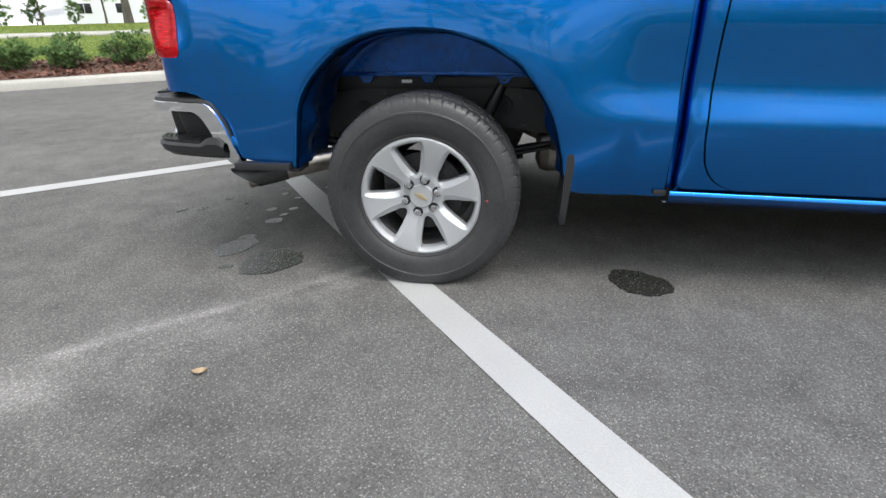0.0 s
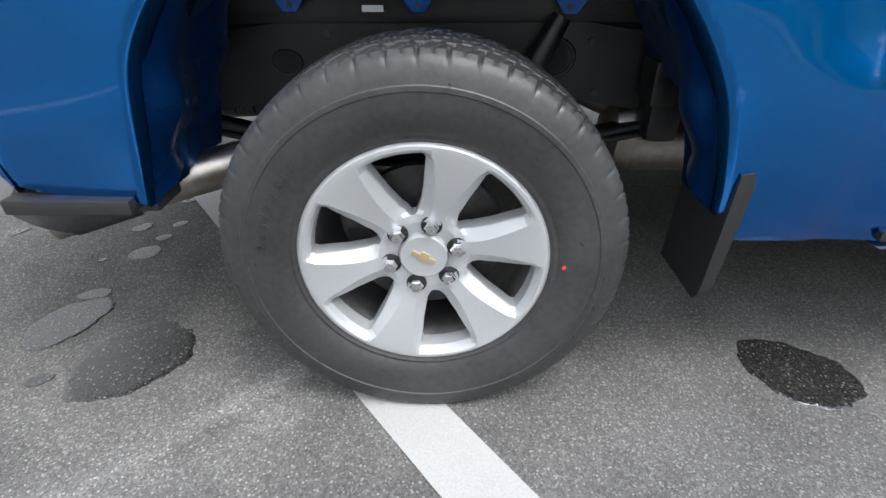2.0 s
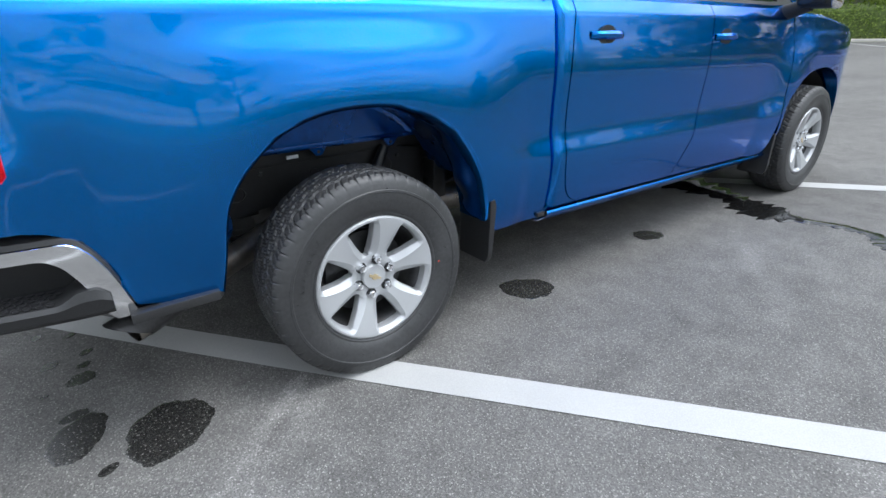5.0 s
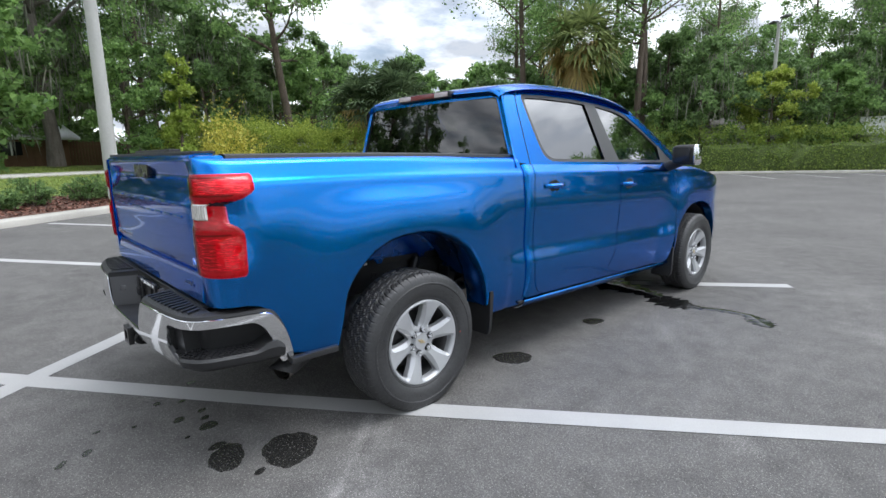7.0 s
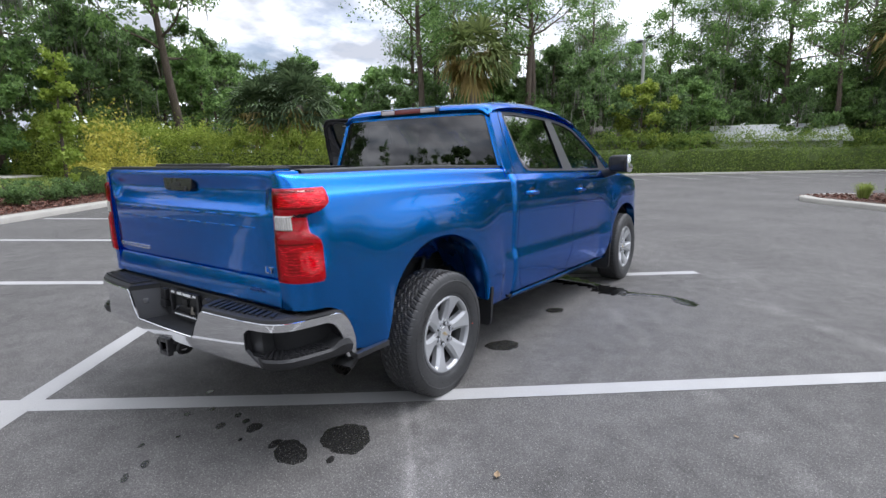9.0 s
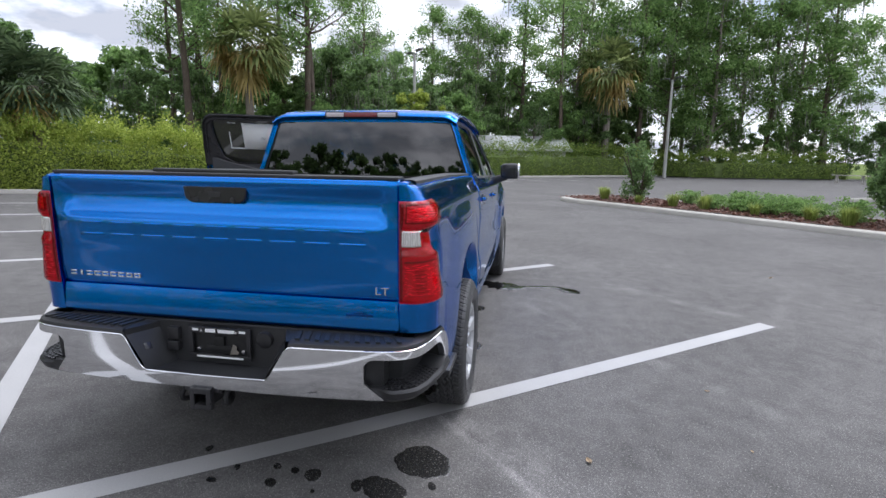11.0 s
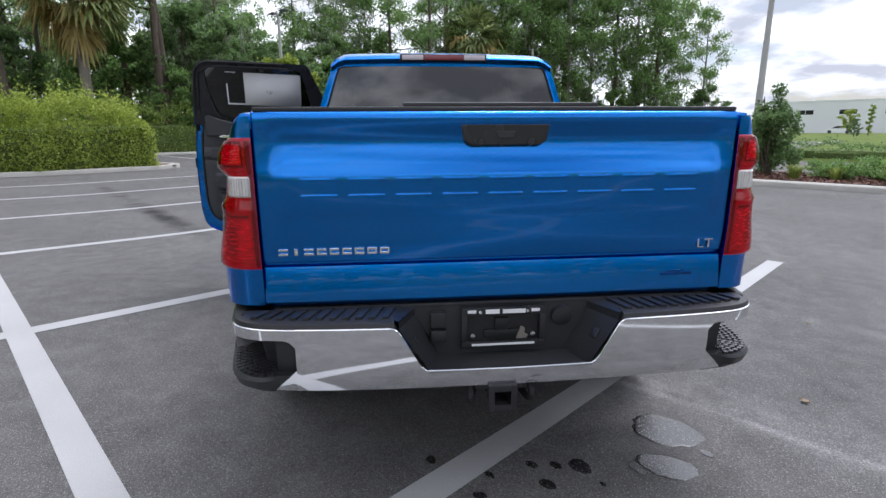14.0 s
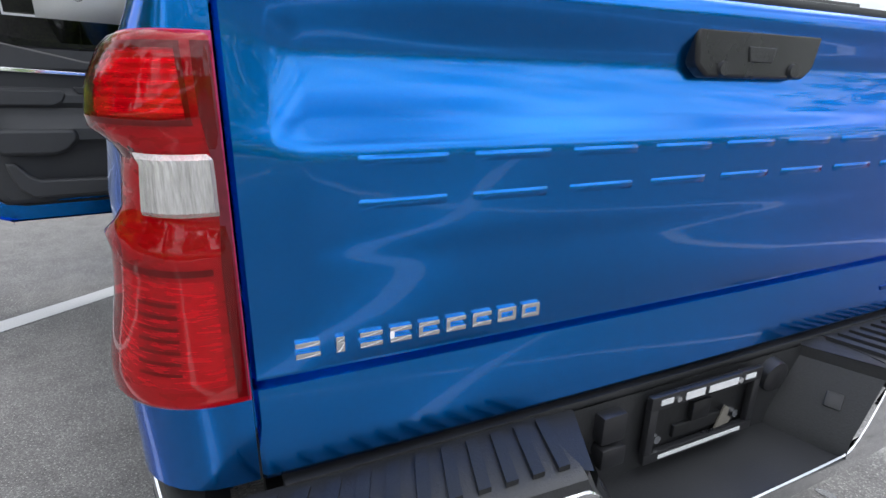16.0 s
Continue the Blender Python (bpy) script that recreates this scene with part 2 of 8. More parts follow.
def paint_material():
    m = principled("blue metallic paint", (0.0, 0.163, 0.56), 0.22, 1.0, 1.0)
    nt = m.node_tree
    N, L = nt.nodes.new, nt.links.new
    b = nt.nodes["Principled BSDF"]
    b.inputs["Coat IOR"].default_value = 1.37
    b.inputs["Specular Tint"].default_value = (0.0, 0.45, 1.0, 1)
    tc = N("ShaderNodeTexCoord")
    flake = N("ShaderNodeTexVoronoi"); flake.inputs["Scale"].default_value = 900
    L(tc.outputs["Object"], flake.inputs["Vector"])
    bp = N("ShaderNodeBump"); bp.inputs["Strength"].default_value = 0.06; bp.inputs["Distance"].default_value = 0.001
    bw = N("ShaderNodeRGBToBW")
    L(flake.outputs["Color"], bw.inputs[0]); L(bw.outputs[0], bp.inputs["Height"])
    L(bp.outputs[0], b.inputs["Normal"])
    peel = N("ShaderNodeTexNoise"); peel.inputs["Scale"].default_value = 120
    L(tc.outputs["Object"], peel.inputs["Vector"])
    b2 = N("ShaderNodeBump"); b2.inputs["Strength"].default_value = 0.02; b2.inputs["Distance"].default_value = 0.001
    L(peel.outputs["Fac"], b2.inputs["Height"])
    L(b2.outputs[0], b.inputs["Coat Normal"])
    return m


M_PAINT = paint_material()
M_CHROME = grain(principled("chrome", (0.82, 0.83, 0.85), 0.06, 1.0), 30, 0.04, 0.0, 2.0, 0.03)
M_BLACK = grain(principled("black plastic", (0.021, 0.0215, 0.023), 0.46, 0.0, 0.0, 0.5), 260, 0.3, 0.35, 4, 0.08)
M_BLACKGLOSS = grain(principled("black satin trim", (0.02, 0.02, 0.022), 0.3), 200, 0.2, 0.0, 4, 0.08)
M_GREYTRIM = grain(principled("grey window trim", (0.06, 0.06, 0.063), 0.35), 120, 0.12, 0.0, 3, 0.08)
M_SEAL = principled("rubber seal", (0.008, 0.008, 0.009), 0.7)
# body blue dulled by overspray and darkened for wheel-arch shade; also the badge's blue
M_INNER = grain(principled("dull dark blue, arch shade and badge", (0.0, 0.055, 0.24), 0.30, 0.8, 0.4), 30, 0.35, 0.1, 5, 0.15)
M_UNDER = grain(principled("underbody black", (0.009, 0.0092, 0.010), 0.45), 60, 0.5, 0.3, 5, 0.15)
M_RUBBER = grain(principled("tyre rubber", (0.037, 0.0375, 0.039), 0.45), 70, 0.42, 0.25, 5, 0.16)
M_ALLOY = grain(principled("silver alloy paint", (0.47, 0.48, 0.495), 0.40, 0.4, 0.2), 300, 0.05, 0.0, 6, 0.05)
M_STEEL = grain(principled("exhaust steel", (0.36, 0.335, 0.30), 0.42, 1.0), 40, 0.3, 0.1, 6, 0.15)
M_BRAKE = grain(principled("brake iron", (0.06, 0.06, 0.062), 0.5, 0.6), 60, 0.4, 0.2, 6, 0.1)
M_GOLD = grain(principled("gold emblem", (0.62, 0.50, 0.30), 0.35, 0.7), 200, 0.1)
M_LENS = glass_material("red lamp lens", (0.86, 0.006, 0.12), 0.04, 6.0)
M_LAMPIN = grain(principled("lamp reflector", (0.84, 0.26, 0.38), 0.25, 0.5), 120, 0.2, 0.4, 30, 0.1, (1, 1, 6))
M_REDRIB = grain(principled("dark lamp ribs", (0.16, 0.012, 0.025), 0.3), 90, 0.3)
M_REDIN = grain(principled("red lamp inner", (0.54, 0.04, 0.16), 0.3, 0.2), 90, 0.14, 0.2, 20, 0.1, (1, 1, 3))
M_TINT = glass_material("tinted glass", (0.025, 0.027, 0.03), 0.085)
M_BRAKERED = grain(principled("dull red lens", (0.22, 0.035, 0.045), 0.25, 0.0, 0.6), 120, 0.2)
M_CLEARDULL = grain(principled("dull clear lens", (0.60, 0.53, 0.55), 0.25, 0.1, 0.6), 120, 0.2)
M_TINTSIDE = glass_material("tinted door glass", (0.03, 0.033, 0.036), 0.24)
M_GLASS = glass_material("door glass", (0.16, 0.18, 0.18), 0.26)
M_CLOTH = grain(principled("dark interior cloth", (0.018, 0.018, 0.02), 0.85), 150, 0.3, 0.3)
M_TRIMIN = grain(principled("door trim panel", (0.035, 0.036, 0.039), 0.55), 220, 0.25, 0.3, 6, 0.08)
M_PAPER = grain(principled("white paper", (0.8, 0.8, 0.79), 0.8), 90, 0.04, 0.0, 6)
M_PAPERGREY = principled("printed grey", (0.2, 0.2, 0.2), 0.8)
M_REVERSE = grain(principled("clear ribbed lens", (0.66, 0.64, 0.63), 0.12, 0.5, 1.0), 60, 0.35, 0.6, 9, 0.05, (8, 8, 1))
M_TAPE = grain(principled("beige tape", (0.17, 0.155, 0.13), 0.7), 60, 0.15)
M_WHITE = grain(principled("white print", (0.75, 0.75, 0.75), 0.6), 200, 0.08)
M_REDMARK = principled("red paint dot", (0.5, 0.05, 0.03), 0.7)

M_ASPHALT = asphalt_material("asphalt", (0.074, 0.0715, 0.069), (0.128, 0.1238, 0.1195))
M_WET = asphalt_material("wet asphalt", (0.010, 0.010, 0.010), (0.034, 0.033, 0.031), True)
M_LINE = grain(principled("line paint", (0.385, 0.383, 0.378), 0.7), 190, 0.16, 0.5, 2.0, 0.1)
M_CONCRETE = grain(principled("kerb concrete", (0.40, 0.385, 0.35), 0.85), 60, 0.22, 0.4, 1.4, 0.05)
M_SOIL = grain(principled("mulch soil", (0.10, 0.055, 0.04), 0.95), 35, 0.5, 0.6, 3.0, 0, (1, 1, 1), 0.02)
M_CHIP = leaf_material("bark chips", (0.05, 0.022, 0.016), (0.26, 0.12, 0.085), 0.0)
M_GRASS = grain(principled("lawn", (0.115, 0.155, 0.04), 0.95, 0.0, 0.0, 0.08), 14, 0.45, 0.8, 0.35, 0, (1, 1, 1), 0.03)
M_BLADE = leaf_material("grass blades", (0.16, 0.23, 0.04), (0.38, 0.44, 0.13), 0.45)
M_LEAF_DARK = leaf_material("dark oak leaves", (0.075, 0.13, 0.05), (0.23, 0.36, 0.13), 0.55)
M_LEAF_MID = leaf_material("green leaves", (0.09, 0.17, 0.05), (0.31, 0.48, 0.16), 0.55)
M_LEAF_LIGHT = leaf_material("fresh light leaves", (0.16, 0.24, 0.03), (0.40, 0.50, 0.10), 0.5)
M_LEAF_BRIGHT = leaf_material("bright yellow-green leaves", (0.19, 0.27, 0.035), (0.50, 0.58, 0.13), 0.5)
M_LEAF_HEDGE = leaf_material("hedge leaves", (0.10, 0.175, 0.03), (0.36, 0.46, 0.11), 0.5)
M_MOSS = leaf_material("hanging moss", (0.17, 0.175, 0.14), (0.38, 0.38, 0.31), 0.5)
# dull green with the hedge's inner shade put into the colour
M_CORE = grain(principled("hedge core, shade in colour", (0.10, 0.14, 0.04), 0.95), 12, 0.6)
M_BARK = grain(principled("bark", (0.11, 0.085, 0.065), 0.95), 18, 0.45, 0.9, 2.0, 0, (4, 4, 1), 0.03)
M_BARKGREY = grain(principled("grey lichen bark", (0.17, 0.15, 0.13), 0.95), 16, 0.5, 0.9, 2.0, 0, (5, 5, 0.7), 0.04)
M_YELLOWWEED = leaf_material("yellow weeds", (0.34, 0.34, 0.05), (0.74, 0.66, 0.16), 0.45)
M_BARKPALE = grain(principled("pale bark", (0.24, 0.21, 0.18), 0.95), 18, 0.4, 0.9, 2.0, 0, (4, 4, 1), 0.03)
M_FROND = leaf_material("palm fronds", (0.12, 0.165, 0.06), (0.36, 0.42, 0.16), 0.45)
M_FRONDDARK = leaf_material("dark palm fronds", (0.05, 0.085, 0.04), (0.15, 0.21, 0.10), 0.35)
M_DEADFROND = leaf_material("dry palm fronds", (0.32, 0.22, 0.07), (0.66, 0.52, 0.22), 0.4)
M_POLE = grain(principled("concrete pole", (0.42, 0.42, 0.40), 0.8), 30, 0.12, 0.2, 1.0)
M_LAMPHEAD = grain(principled("lamp head metal", (0.16, 0.16, 0.17), 0.5, 0.5), 20, 0.15)
M_WALLWHITE = grain(principled("white metal wall", (0.66, 0.67, 0.68), 0.6), 8, 0.08, 0.2, 0.3, 0, (6, 6, 0.3), 0.02)
M_WALLPALE = grain(principled("white painted wall", (0.74, 0.75, 0.78), 0.7), 6, 0.06, 0.1, 0.2)
M_WINDARK = principled("dark window", (0.02, 0.022, 0.025), 0.1)
M_ROOF = grain(principled("grey shingles", (0.22, 0.21, 0.20), 0.9), 10, 0.3, 0.4)
M_FENCEWOOD = grain(principled("brown boards", (0.16, 0.09, 0.055), 0.9), 12, 0.35, 0.4, 1.0, 0, (4, 4, 0.4))
M_DRYLEAF = grain(principled("dry leaf", (0.36, 0.27, 0.17), 0.9), 90, 0.3)


# ------------------------------------------------------------------ mesh helpers
RAKE = 0.025   # the truck's body sits a little nose-down


def rake_at(x):
    return RAKE * (0.0 if x < -0.5 else (x + 0.5) ** 2 / 2 if x < 0.5 else x)


def finish(me, angle=40):
    me.shade_smooth()
    me.set_sharp_from_angle(angle=radians(angle))
    return me


def part(name, bm, material, parent, label="", angle=40, rake=False, kind="", recalc=True):
    """One mesh object made from a bmesh, under a thing or under a part."""
    if rake:
        for v in bm.verts:
            v.co.z -= rake_at(v.co.x)
    if recalc:
        bmesh.ops.recalc_face_normals(bm, faces=bm.faces[:])
    me = bpy.data.meshes.new(name)
    bm.to_mesh(me)
    bm.free()
    me.materials.append(material)
    finish(me, angle)
    ob = new(name, me)
    if parent is not None:
        ob.parent = parent
    return tagged(ob, label, kind=kind)


def np_part(name, verts, faces, material, parent, label="", kind="", smooth=False):
    me = bpy.data.meshes.new(name)
    verts = np.asarray(verts, dtype=np.float32)
    faces = np.asarray(faces, dtype=np.int32)
    me.vertices.add(len(verts))
    me.vertices.foreach_set("co", verts.ravel())
    k = faces.shape[1]
    me.loops.add(faces.size)
    me.loops.foreach_set("vertex_index", faces.ravel())
    me.polygons.add(len(faces))
    me.polygons.foreach_set("loop_start", np.arange(0, faces.size, k, dtype=np.int32))
    me.update(calc_edges=True)
    me.validate()
    me.materials.append(material)
    if smooth:
        me.shade_smooth()
    ob = new(name, me)
    if parent is not None:
        ob.parent = parent
    return tagged(ob, label, kind=kind)


def add_grid(bm, rows, closed_u=False, closed_v=False):
    """A quad sheet through rows of points; returns the vertices row by row."""
    vs = [[bm.verts.new(p) for p in r] for r in rows]
    n, k = len(vs), len(vs[0])
    for i in range(n if closed_v else n - 1):
        a, b = vs[i], vs[(i + 1) % n]
        for j in range(k if closed_u else k - 1):
            j2 = (j + 1) % k
            try:
                bm.faces.new((a[j], a[j2], b[j2], b[j]))
            except ValueError:
                pass
    return vs


def add_box(bm, x0, x1, y0, y1, z0, z1, bevel=0.0, m=None):
    vs = [bm.verts.new((x, y, z)) for x in (x0, x1) for y in (y0, y1) for z in (z0, z1)]
    fs = [bm.faces.new([vs[i] for i in f]) for f in ((0, 1, 3, 2), (4, 6, 7, 5), (0, 4, 5, 1), (2, 3, 7, 6), (0, 2, 6, 4), (1, 5, 7, 3))]
    if bevel:
        es = list({e for f in fs for e in f.edges})
        r = bmesh.ops.bevel(bm, geom=es, offset=bevel, segments=2, affect='EDGES', profile=0.6)
        vs = list({v for f in r["faces"] for v in f.verts} | {v for v in vs if v.is_valid})
    if m is not None:
        bmesh.ops.transform(bm, matrix=m, verts=[v for v in vs if v.is_valid])
    return vs


def add_tube(bm, pts, radii, sides=10, caps=True):
    """A round tube along points, with a radius at each."""
    pts = [Vector(p) for p in pts]
    if not hasattr(radii, "__len__"):
        radii = [radii] * len(pts)
    rings = []
    side = None
    for i, p in enumerate(pts):
        d = (pts[min(i + 1, len(pts) - 1)] - pts[max(i - 1, 0)]).normalized()
        if side is None:
            side = d.orthogonal().normalized()
        side = (side - d * side.dot(d)).normalized()
        up = d.cross(side)
        rings.append([p + (side * math.cos(2 * math.pi * k / sides) + up * math.sin(2 * math.pi * k / sides)) * radii[i] for k in range(sides)])
    vs = add_grid(bm, rings, closed_u=True)
    if caps:
        bm.faces.new(vs[0][::-1])
        bm.faces.new(vs[-1])
    return vs


def add_prism(bm, outline, depth, m=None):
    """A plate from an outline in the plane of the first two axes, with thickness along the third."""
    a = [bm.verts.new((x, y, 0)) for x, y in outline]
    b = [bm.verts.new((x, y, depth)) for x, y in outline]
    bm.faces.new(a[::-1]); bm.faces.new(b)
    n = len(a)
    for i in range(n):
        bm.faces.new((a[i], a[(i + 1) % n], b[(i + 1) % n], b[i]))
    if m is not None:
        bmesh.ops.transform(bm, matrix=m, verts=a + b)
    return a + b


def solid(ob, thickness, offset=-1.0):
    mod = ob.modifiers.new("thickness", 'SOLIDIFY')
    mod.thickness, mod.offset = thickness, offset
    return ob


def bevelled(ob, width=0.004, segments=2, angle=35):
    mod = ob.modifiers.new("edge", 'BEVEL')
    mod.width, mod.segments, mod.limit_method, mod.angle_limit = width, segments, 'ANGLE', radians(angle)
    mod.harden_normals = False
    return ob


def smooth_interp(x, xs, ys):
    """Monotone smooth curve through points."""
    x = np.asarray(x, dtype=float)
    xs, ys = np.asarray(xs, dtype=float), np.asarray(ys, dtype=float)
    h = np.diff(xs)
    d = np.diff(ys) / h
    m = np.zeros(len(xs))
    m[0], m[-1] = d[0], d[-1]
    for i in range(1, len(xs) - 1):
        m[i] = 0 if d[i - 1] * d[i] <= 0 else 2 * d[i - 1] * d[i] / (d[i - 1] + d[i])
    i = np.clip(np.searchsorted(xs, x) - 1, 0, len(xs) - 2)
    t = np.clip((x - xs[i]) / h[i], 0, 1)
    return ((1 + 2 * t) * (1 - t) ** 2 * ys[i] + t * (1 - t) ** 2 * h[i] * m[i] + t * t * (3 - 2 * t) * ys[i + 1] + t * t * (t - 1) * h[i] * m[i + 1])


def step(e0, e1, x):
    t = np.clip((np.asarray(x, dtype=float) - e0) / (e1 - e0), 0, 1)
    return t * t * (3 - 2 * t)


def empty(name, label, category, group="", loc=(0, 0, 0), kind=""):
    ob = new(name)
    ob.location = loc
    ob.empty_display_size = 0.2
    return tagged(ob, label, category, group, kind)


def text_mesh(body, size, depth):
    """Mesh data of lettering, lying in the xy plane."""
    cu = bpy.data.curves.new("lettering", 'FONT')
    cu.body, cu.size, cu.extrude = body, size, depth
    cu.align_x, cu.align_y = 'CENTER', 'CENTER'
    tmp = bpy.data.objects.new("lettering", cu)
    scene.collection.objects.link(tmp)
    bpy.context.view_layer.update()
    me = bpy.data.meshes.new_from_object(tmp.evaluated_get(bpy.context.evaluated_depsgraph_get()))
    bpy.data.objects.remove(tmp)
    bpy.data.curves.remove(cu)
    return me


# ------------------------------------------------------------------ the lot's own axes
# u runs along the back line of the parking rows, v along the stall lines
LOT = Vector((-1.725, 1.047))
LOT_ANGLE = radians(39.0)
_cu, _su = math.cos(LOT_ANGLE), math.sin(LOT_ANGLE)
V_KERB, U_FAR = -6.25, 31.2


def lot_xy(u, v):
    return LOT.x + u * _cu + v * _su, LOT.y + u * _su - v * _cu


def rise(u, v):
    """Height of the paving: flat round the truck, climbing gently past the back line."""
    k = 0.020 + 0.005 * float(step(-1.0, 5.0, u))
    w = max(0.0, 2.5 - max(v, V_KERB - 0.4))
    return k * (w * w / 1.6 if w < 0.8 else w - 0.4)


def bank(u, v):
    """Grassy bank that climbs from the mulch bed to the footpath and the woods."""
    if v > -6.6:
        return 0.0
    h = float(np.interp(-v, (6.6, 8.5, 12.0, 14.0, 20.0, 40.0, 80.0), (0.0, 0.18, 0.52, 0.62, 0.80, 0.95, 1.2)))
    return h * (1 - float(step(24.0, 32.0, u)))


def lot_pt(u, v, dz=0.0):
    x, y = lot_xy(u, v)
    return x, y, rise(u, v) + bank(u, v) + dz


def frange(a, b, n):
    return [a + (b - a) * i / n for i in range(n + 1)]


def paving():
    bm = bmesh.new()
    us = frange(-70, -8, 6) + frange(-6, 31.2, 31)
    vs = [V_KERB - 0.1] + frange(-6, 0, 12) + [0.5, 1, 1.5, 2, 2.5, 3, 6, 10, 14, 20, 26, 40, 70]
    add_grid(bm, [[lot_pt(u, v) for u in us] for v in vs])
    ob = part("parking_lot", bm, M_ASPHALT, None, "grey worn asphalt paving of the parking lot", kind="structure")
    return ob


def in_lot(u, v):
    return V_KERB - 0.3 < v < 26.0 and u < U_FAR + 0.1 or (v >= 26.0 and 7.5 < u < U_FAR + 0.1 and v < 62)


def ground_sheet():
    bm = bmesh.new()
    us = [-2500, -900, -300, -120] + frange(-70, -8, 8) + frange(-6, 30, 18) + [31.0, 31.35, 33, 36, 42, 55, 80, 140, 400, 1200, 2600]
    vs = [-2600, -900, -300, -120, -70, -45, -40, -30, -25, -20, -17, -14, -12, -10, -8.5, -7.6, -6.9, -6.55, -6.2, -4, -2, 0, 1.5, 2.5, 6, 12, 18, 25, 25.8, 26.2, 30, 36, 45, 61, 62.5, 75, 110, 300, 900, 2600]
    rows = []
    for v in vs:
        r = []
        for u in us:
            x, y = lot_xy(u, v)
            z = rise(u, v) + bank(u, v)
            if in_lot(u, v):
                z -= 0.09
            else:
                z += 0.10
            r.append((x, y, z))
        rows.append(r)
    add_grid(bm, rows)
    return part("ground", bm, M_GRASS, None, "mown green and dry grass ground round the lot", kind="structure")


def line_strip(u0, v0, u1, v1, w=0.15, dz=0.004):
    bm = bmesh.new()
    n = max(2, int(math.hypot(u1 - u0, v1 - v0) / 0.5))
    du, dv = u1 - u0, v1 - v0
    l = math.hypot(du, dv)
    nu, nv = -dv / l * w / 2, du / l * w / 2
    add_grid(bm, [[lot_pt(u0 + du * i / n + k * nu, v0 + dv * i / n + k * nv, dz) for i in range(n + 1)] for k in (-1, 1)])
    return part("parking_line", bm, M_LINE, None, "white painted parking stall line on asphalt", kind="structure")


paving()
ground_sheet()
PITCH = 3.12
for k in range(-1, 6):
    line_strip(k * PITCH, 0.16, k * PITCH, 6.06)
    if k != 0:
        line_strip(k * PITCH, 0.01, k * PITCH, -6.05)
line_strip(0, 0.01, 0, -6.05)
line_strip(-14, 0.085, 5 * PITCH + 0.075, 0.085, 0.15)
# stalls along the far kerb
for k in range(-2, 12):
    line_strip(U_FAR - 6.2, 3.2 + 3.1 * k, U_FAR - 0.3, 3.2 + 3.1 * k)


def kerb(path, name, label, w=0.30, h=0.14, closed=False):
    """Concrete kerb along lot points, the lot on the left of its way."""
    bm = bmesh.new()
    rows = []
    n = len(path)
    for i, (u, v) in enumerate(path):
        a, b = path[(i - 1) % n if closed else max(i - 1, 0)], path[(i + 1) % n if closed else min(i + 1, n - 1)]
        du, dv = b[0] - a[0], b[1] - a[1]
        l = math.hypot(du, dv) or 1
        nu, nv = dv / l, -du / l
        prof = ((-0.02, -0.06), (-0.02, h * 0.75), (0.01, h * 0.96), (0.05, h), (w - 0.02, h), (w, h - 0.015), (w, -0.06))
        rows.append([lot_pt(u + nu * p, v + nv * p, q) for p, q in prof])
    add_grid(bm, rows, closed_v=closed)
    return part(name, bm, M_CONCRETE, None, label, kind="structure", angle=50)


def arc(cu, cv, r, a0, a1, n=10):
    return [(cu + r * math.cos(radians(a0 + (a1 - a0) * i / n)), cv + r * math.sin(radians(a0 + (a1 - a0) * i / n))) for i in range(n + 1)]


kerb([(19.4, -6.5)] + [(19.4, v) for v in frange(-6, 5, 8)] + arc(20.7, 5.6, 1.3, 180, 0, 12) + [(22.0, v) for v in frange(5, -12, 6)], "kerb_3", "pale concrete kerb round the hedge bed")
kerb(([(u, 14.1) for u in frange(-16, 11.2, 24)] + arc(11.2, 15.8, 1.7, -90, 90, 12) + [(u, 17.5) for u in frange(11, -16, 24)])[::-1], "kerb_4", "pale concrete kerb round the planted island", closed=True)
kerb([(u, V_KERB) for u in frange(19.4, -40, 60)][::-1], "kerb_1", "pale concrete kerb in front of the mulch bed")
kerb([(U_FAR, v) for v in frange(-10, 62, 40)], "kerb_2", "pale concrete kerb along the far hedge")

# ------------------------------------------------------------------ plants
RNG = np.random.default_rng(7)


def leaf_quads(centres, size, rng, flat=0.0, aspect=0.55):
    """Small pointed leaves, one quad each, at random turns."""
    n = len(centres)
    d = rng.normal(size=(n, 3))
    d[:, 2] *= 1 - flat
    d /= np.linalg.norm(d, axis=1)[:, None] + 1e-9
    e = rng.normal(size=(n, 3))
    e -= d * (e * d).sum(1)[:, None]
    e /= np.linalg.norm(e, axis=1)[:, None] + 1e-9
    s = size * rng.uniform(0.6, 1.4, size=(n, 1))
    a = centres - d * s * 0.5
    b = centres + e * s * aspect * 0.5 + d * s * 0.05
    c = centres + d * s * 0.5
    f = centres - e * s * aspect * 0.5 + d * s * 0.05
    verts = np.stack([a, b, c, f], axis=1).reshape(-1, 3)
    faces = np.arange(4 * n).reshape(-1, 4)
    return verts, faces


def leaf_blades(centres, size, rng, aspect=0.62):
    """Leaves of trees farther off, one three-cornered blade each."""
    n = len(centres)
    d = rng.normal(size=(n, 3))
    d /= np.linalg.norm(d, axis=1)[:, None] + 1e-9
    e = rng.normal(size=(n, 3))
    e -= d * (e * d).sum(1)[:, None]
    e /= np.linalg.norm(e, axis=1)[:, None] + 1e-9
    s = size * rng.uniform(0.6, 1.4, size=(n, 1))
    verts = np.stack([centres - d * s * 0.5, centres + d * s * 0.5, centres + e * s * aspect + d * s * rng.uniform(-0.3, 0.3, size=(n, 1))], axis=1).reshape(-1, 3)
    return verts, np.arange(3 * n).reshape(-1, 3)


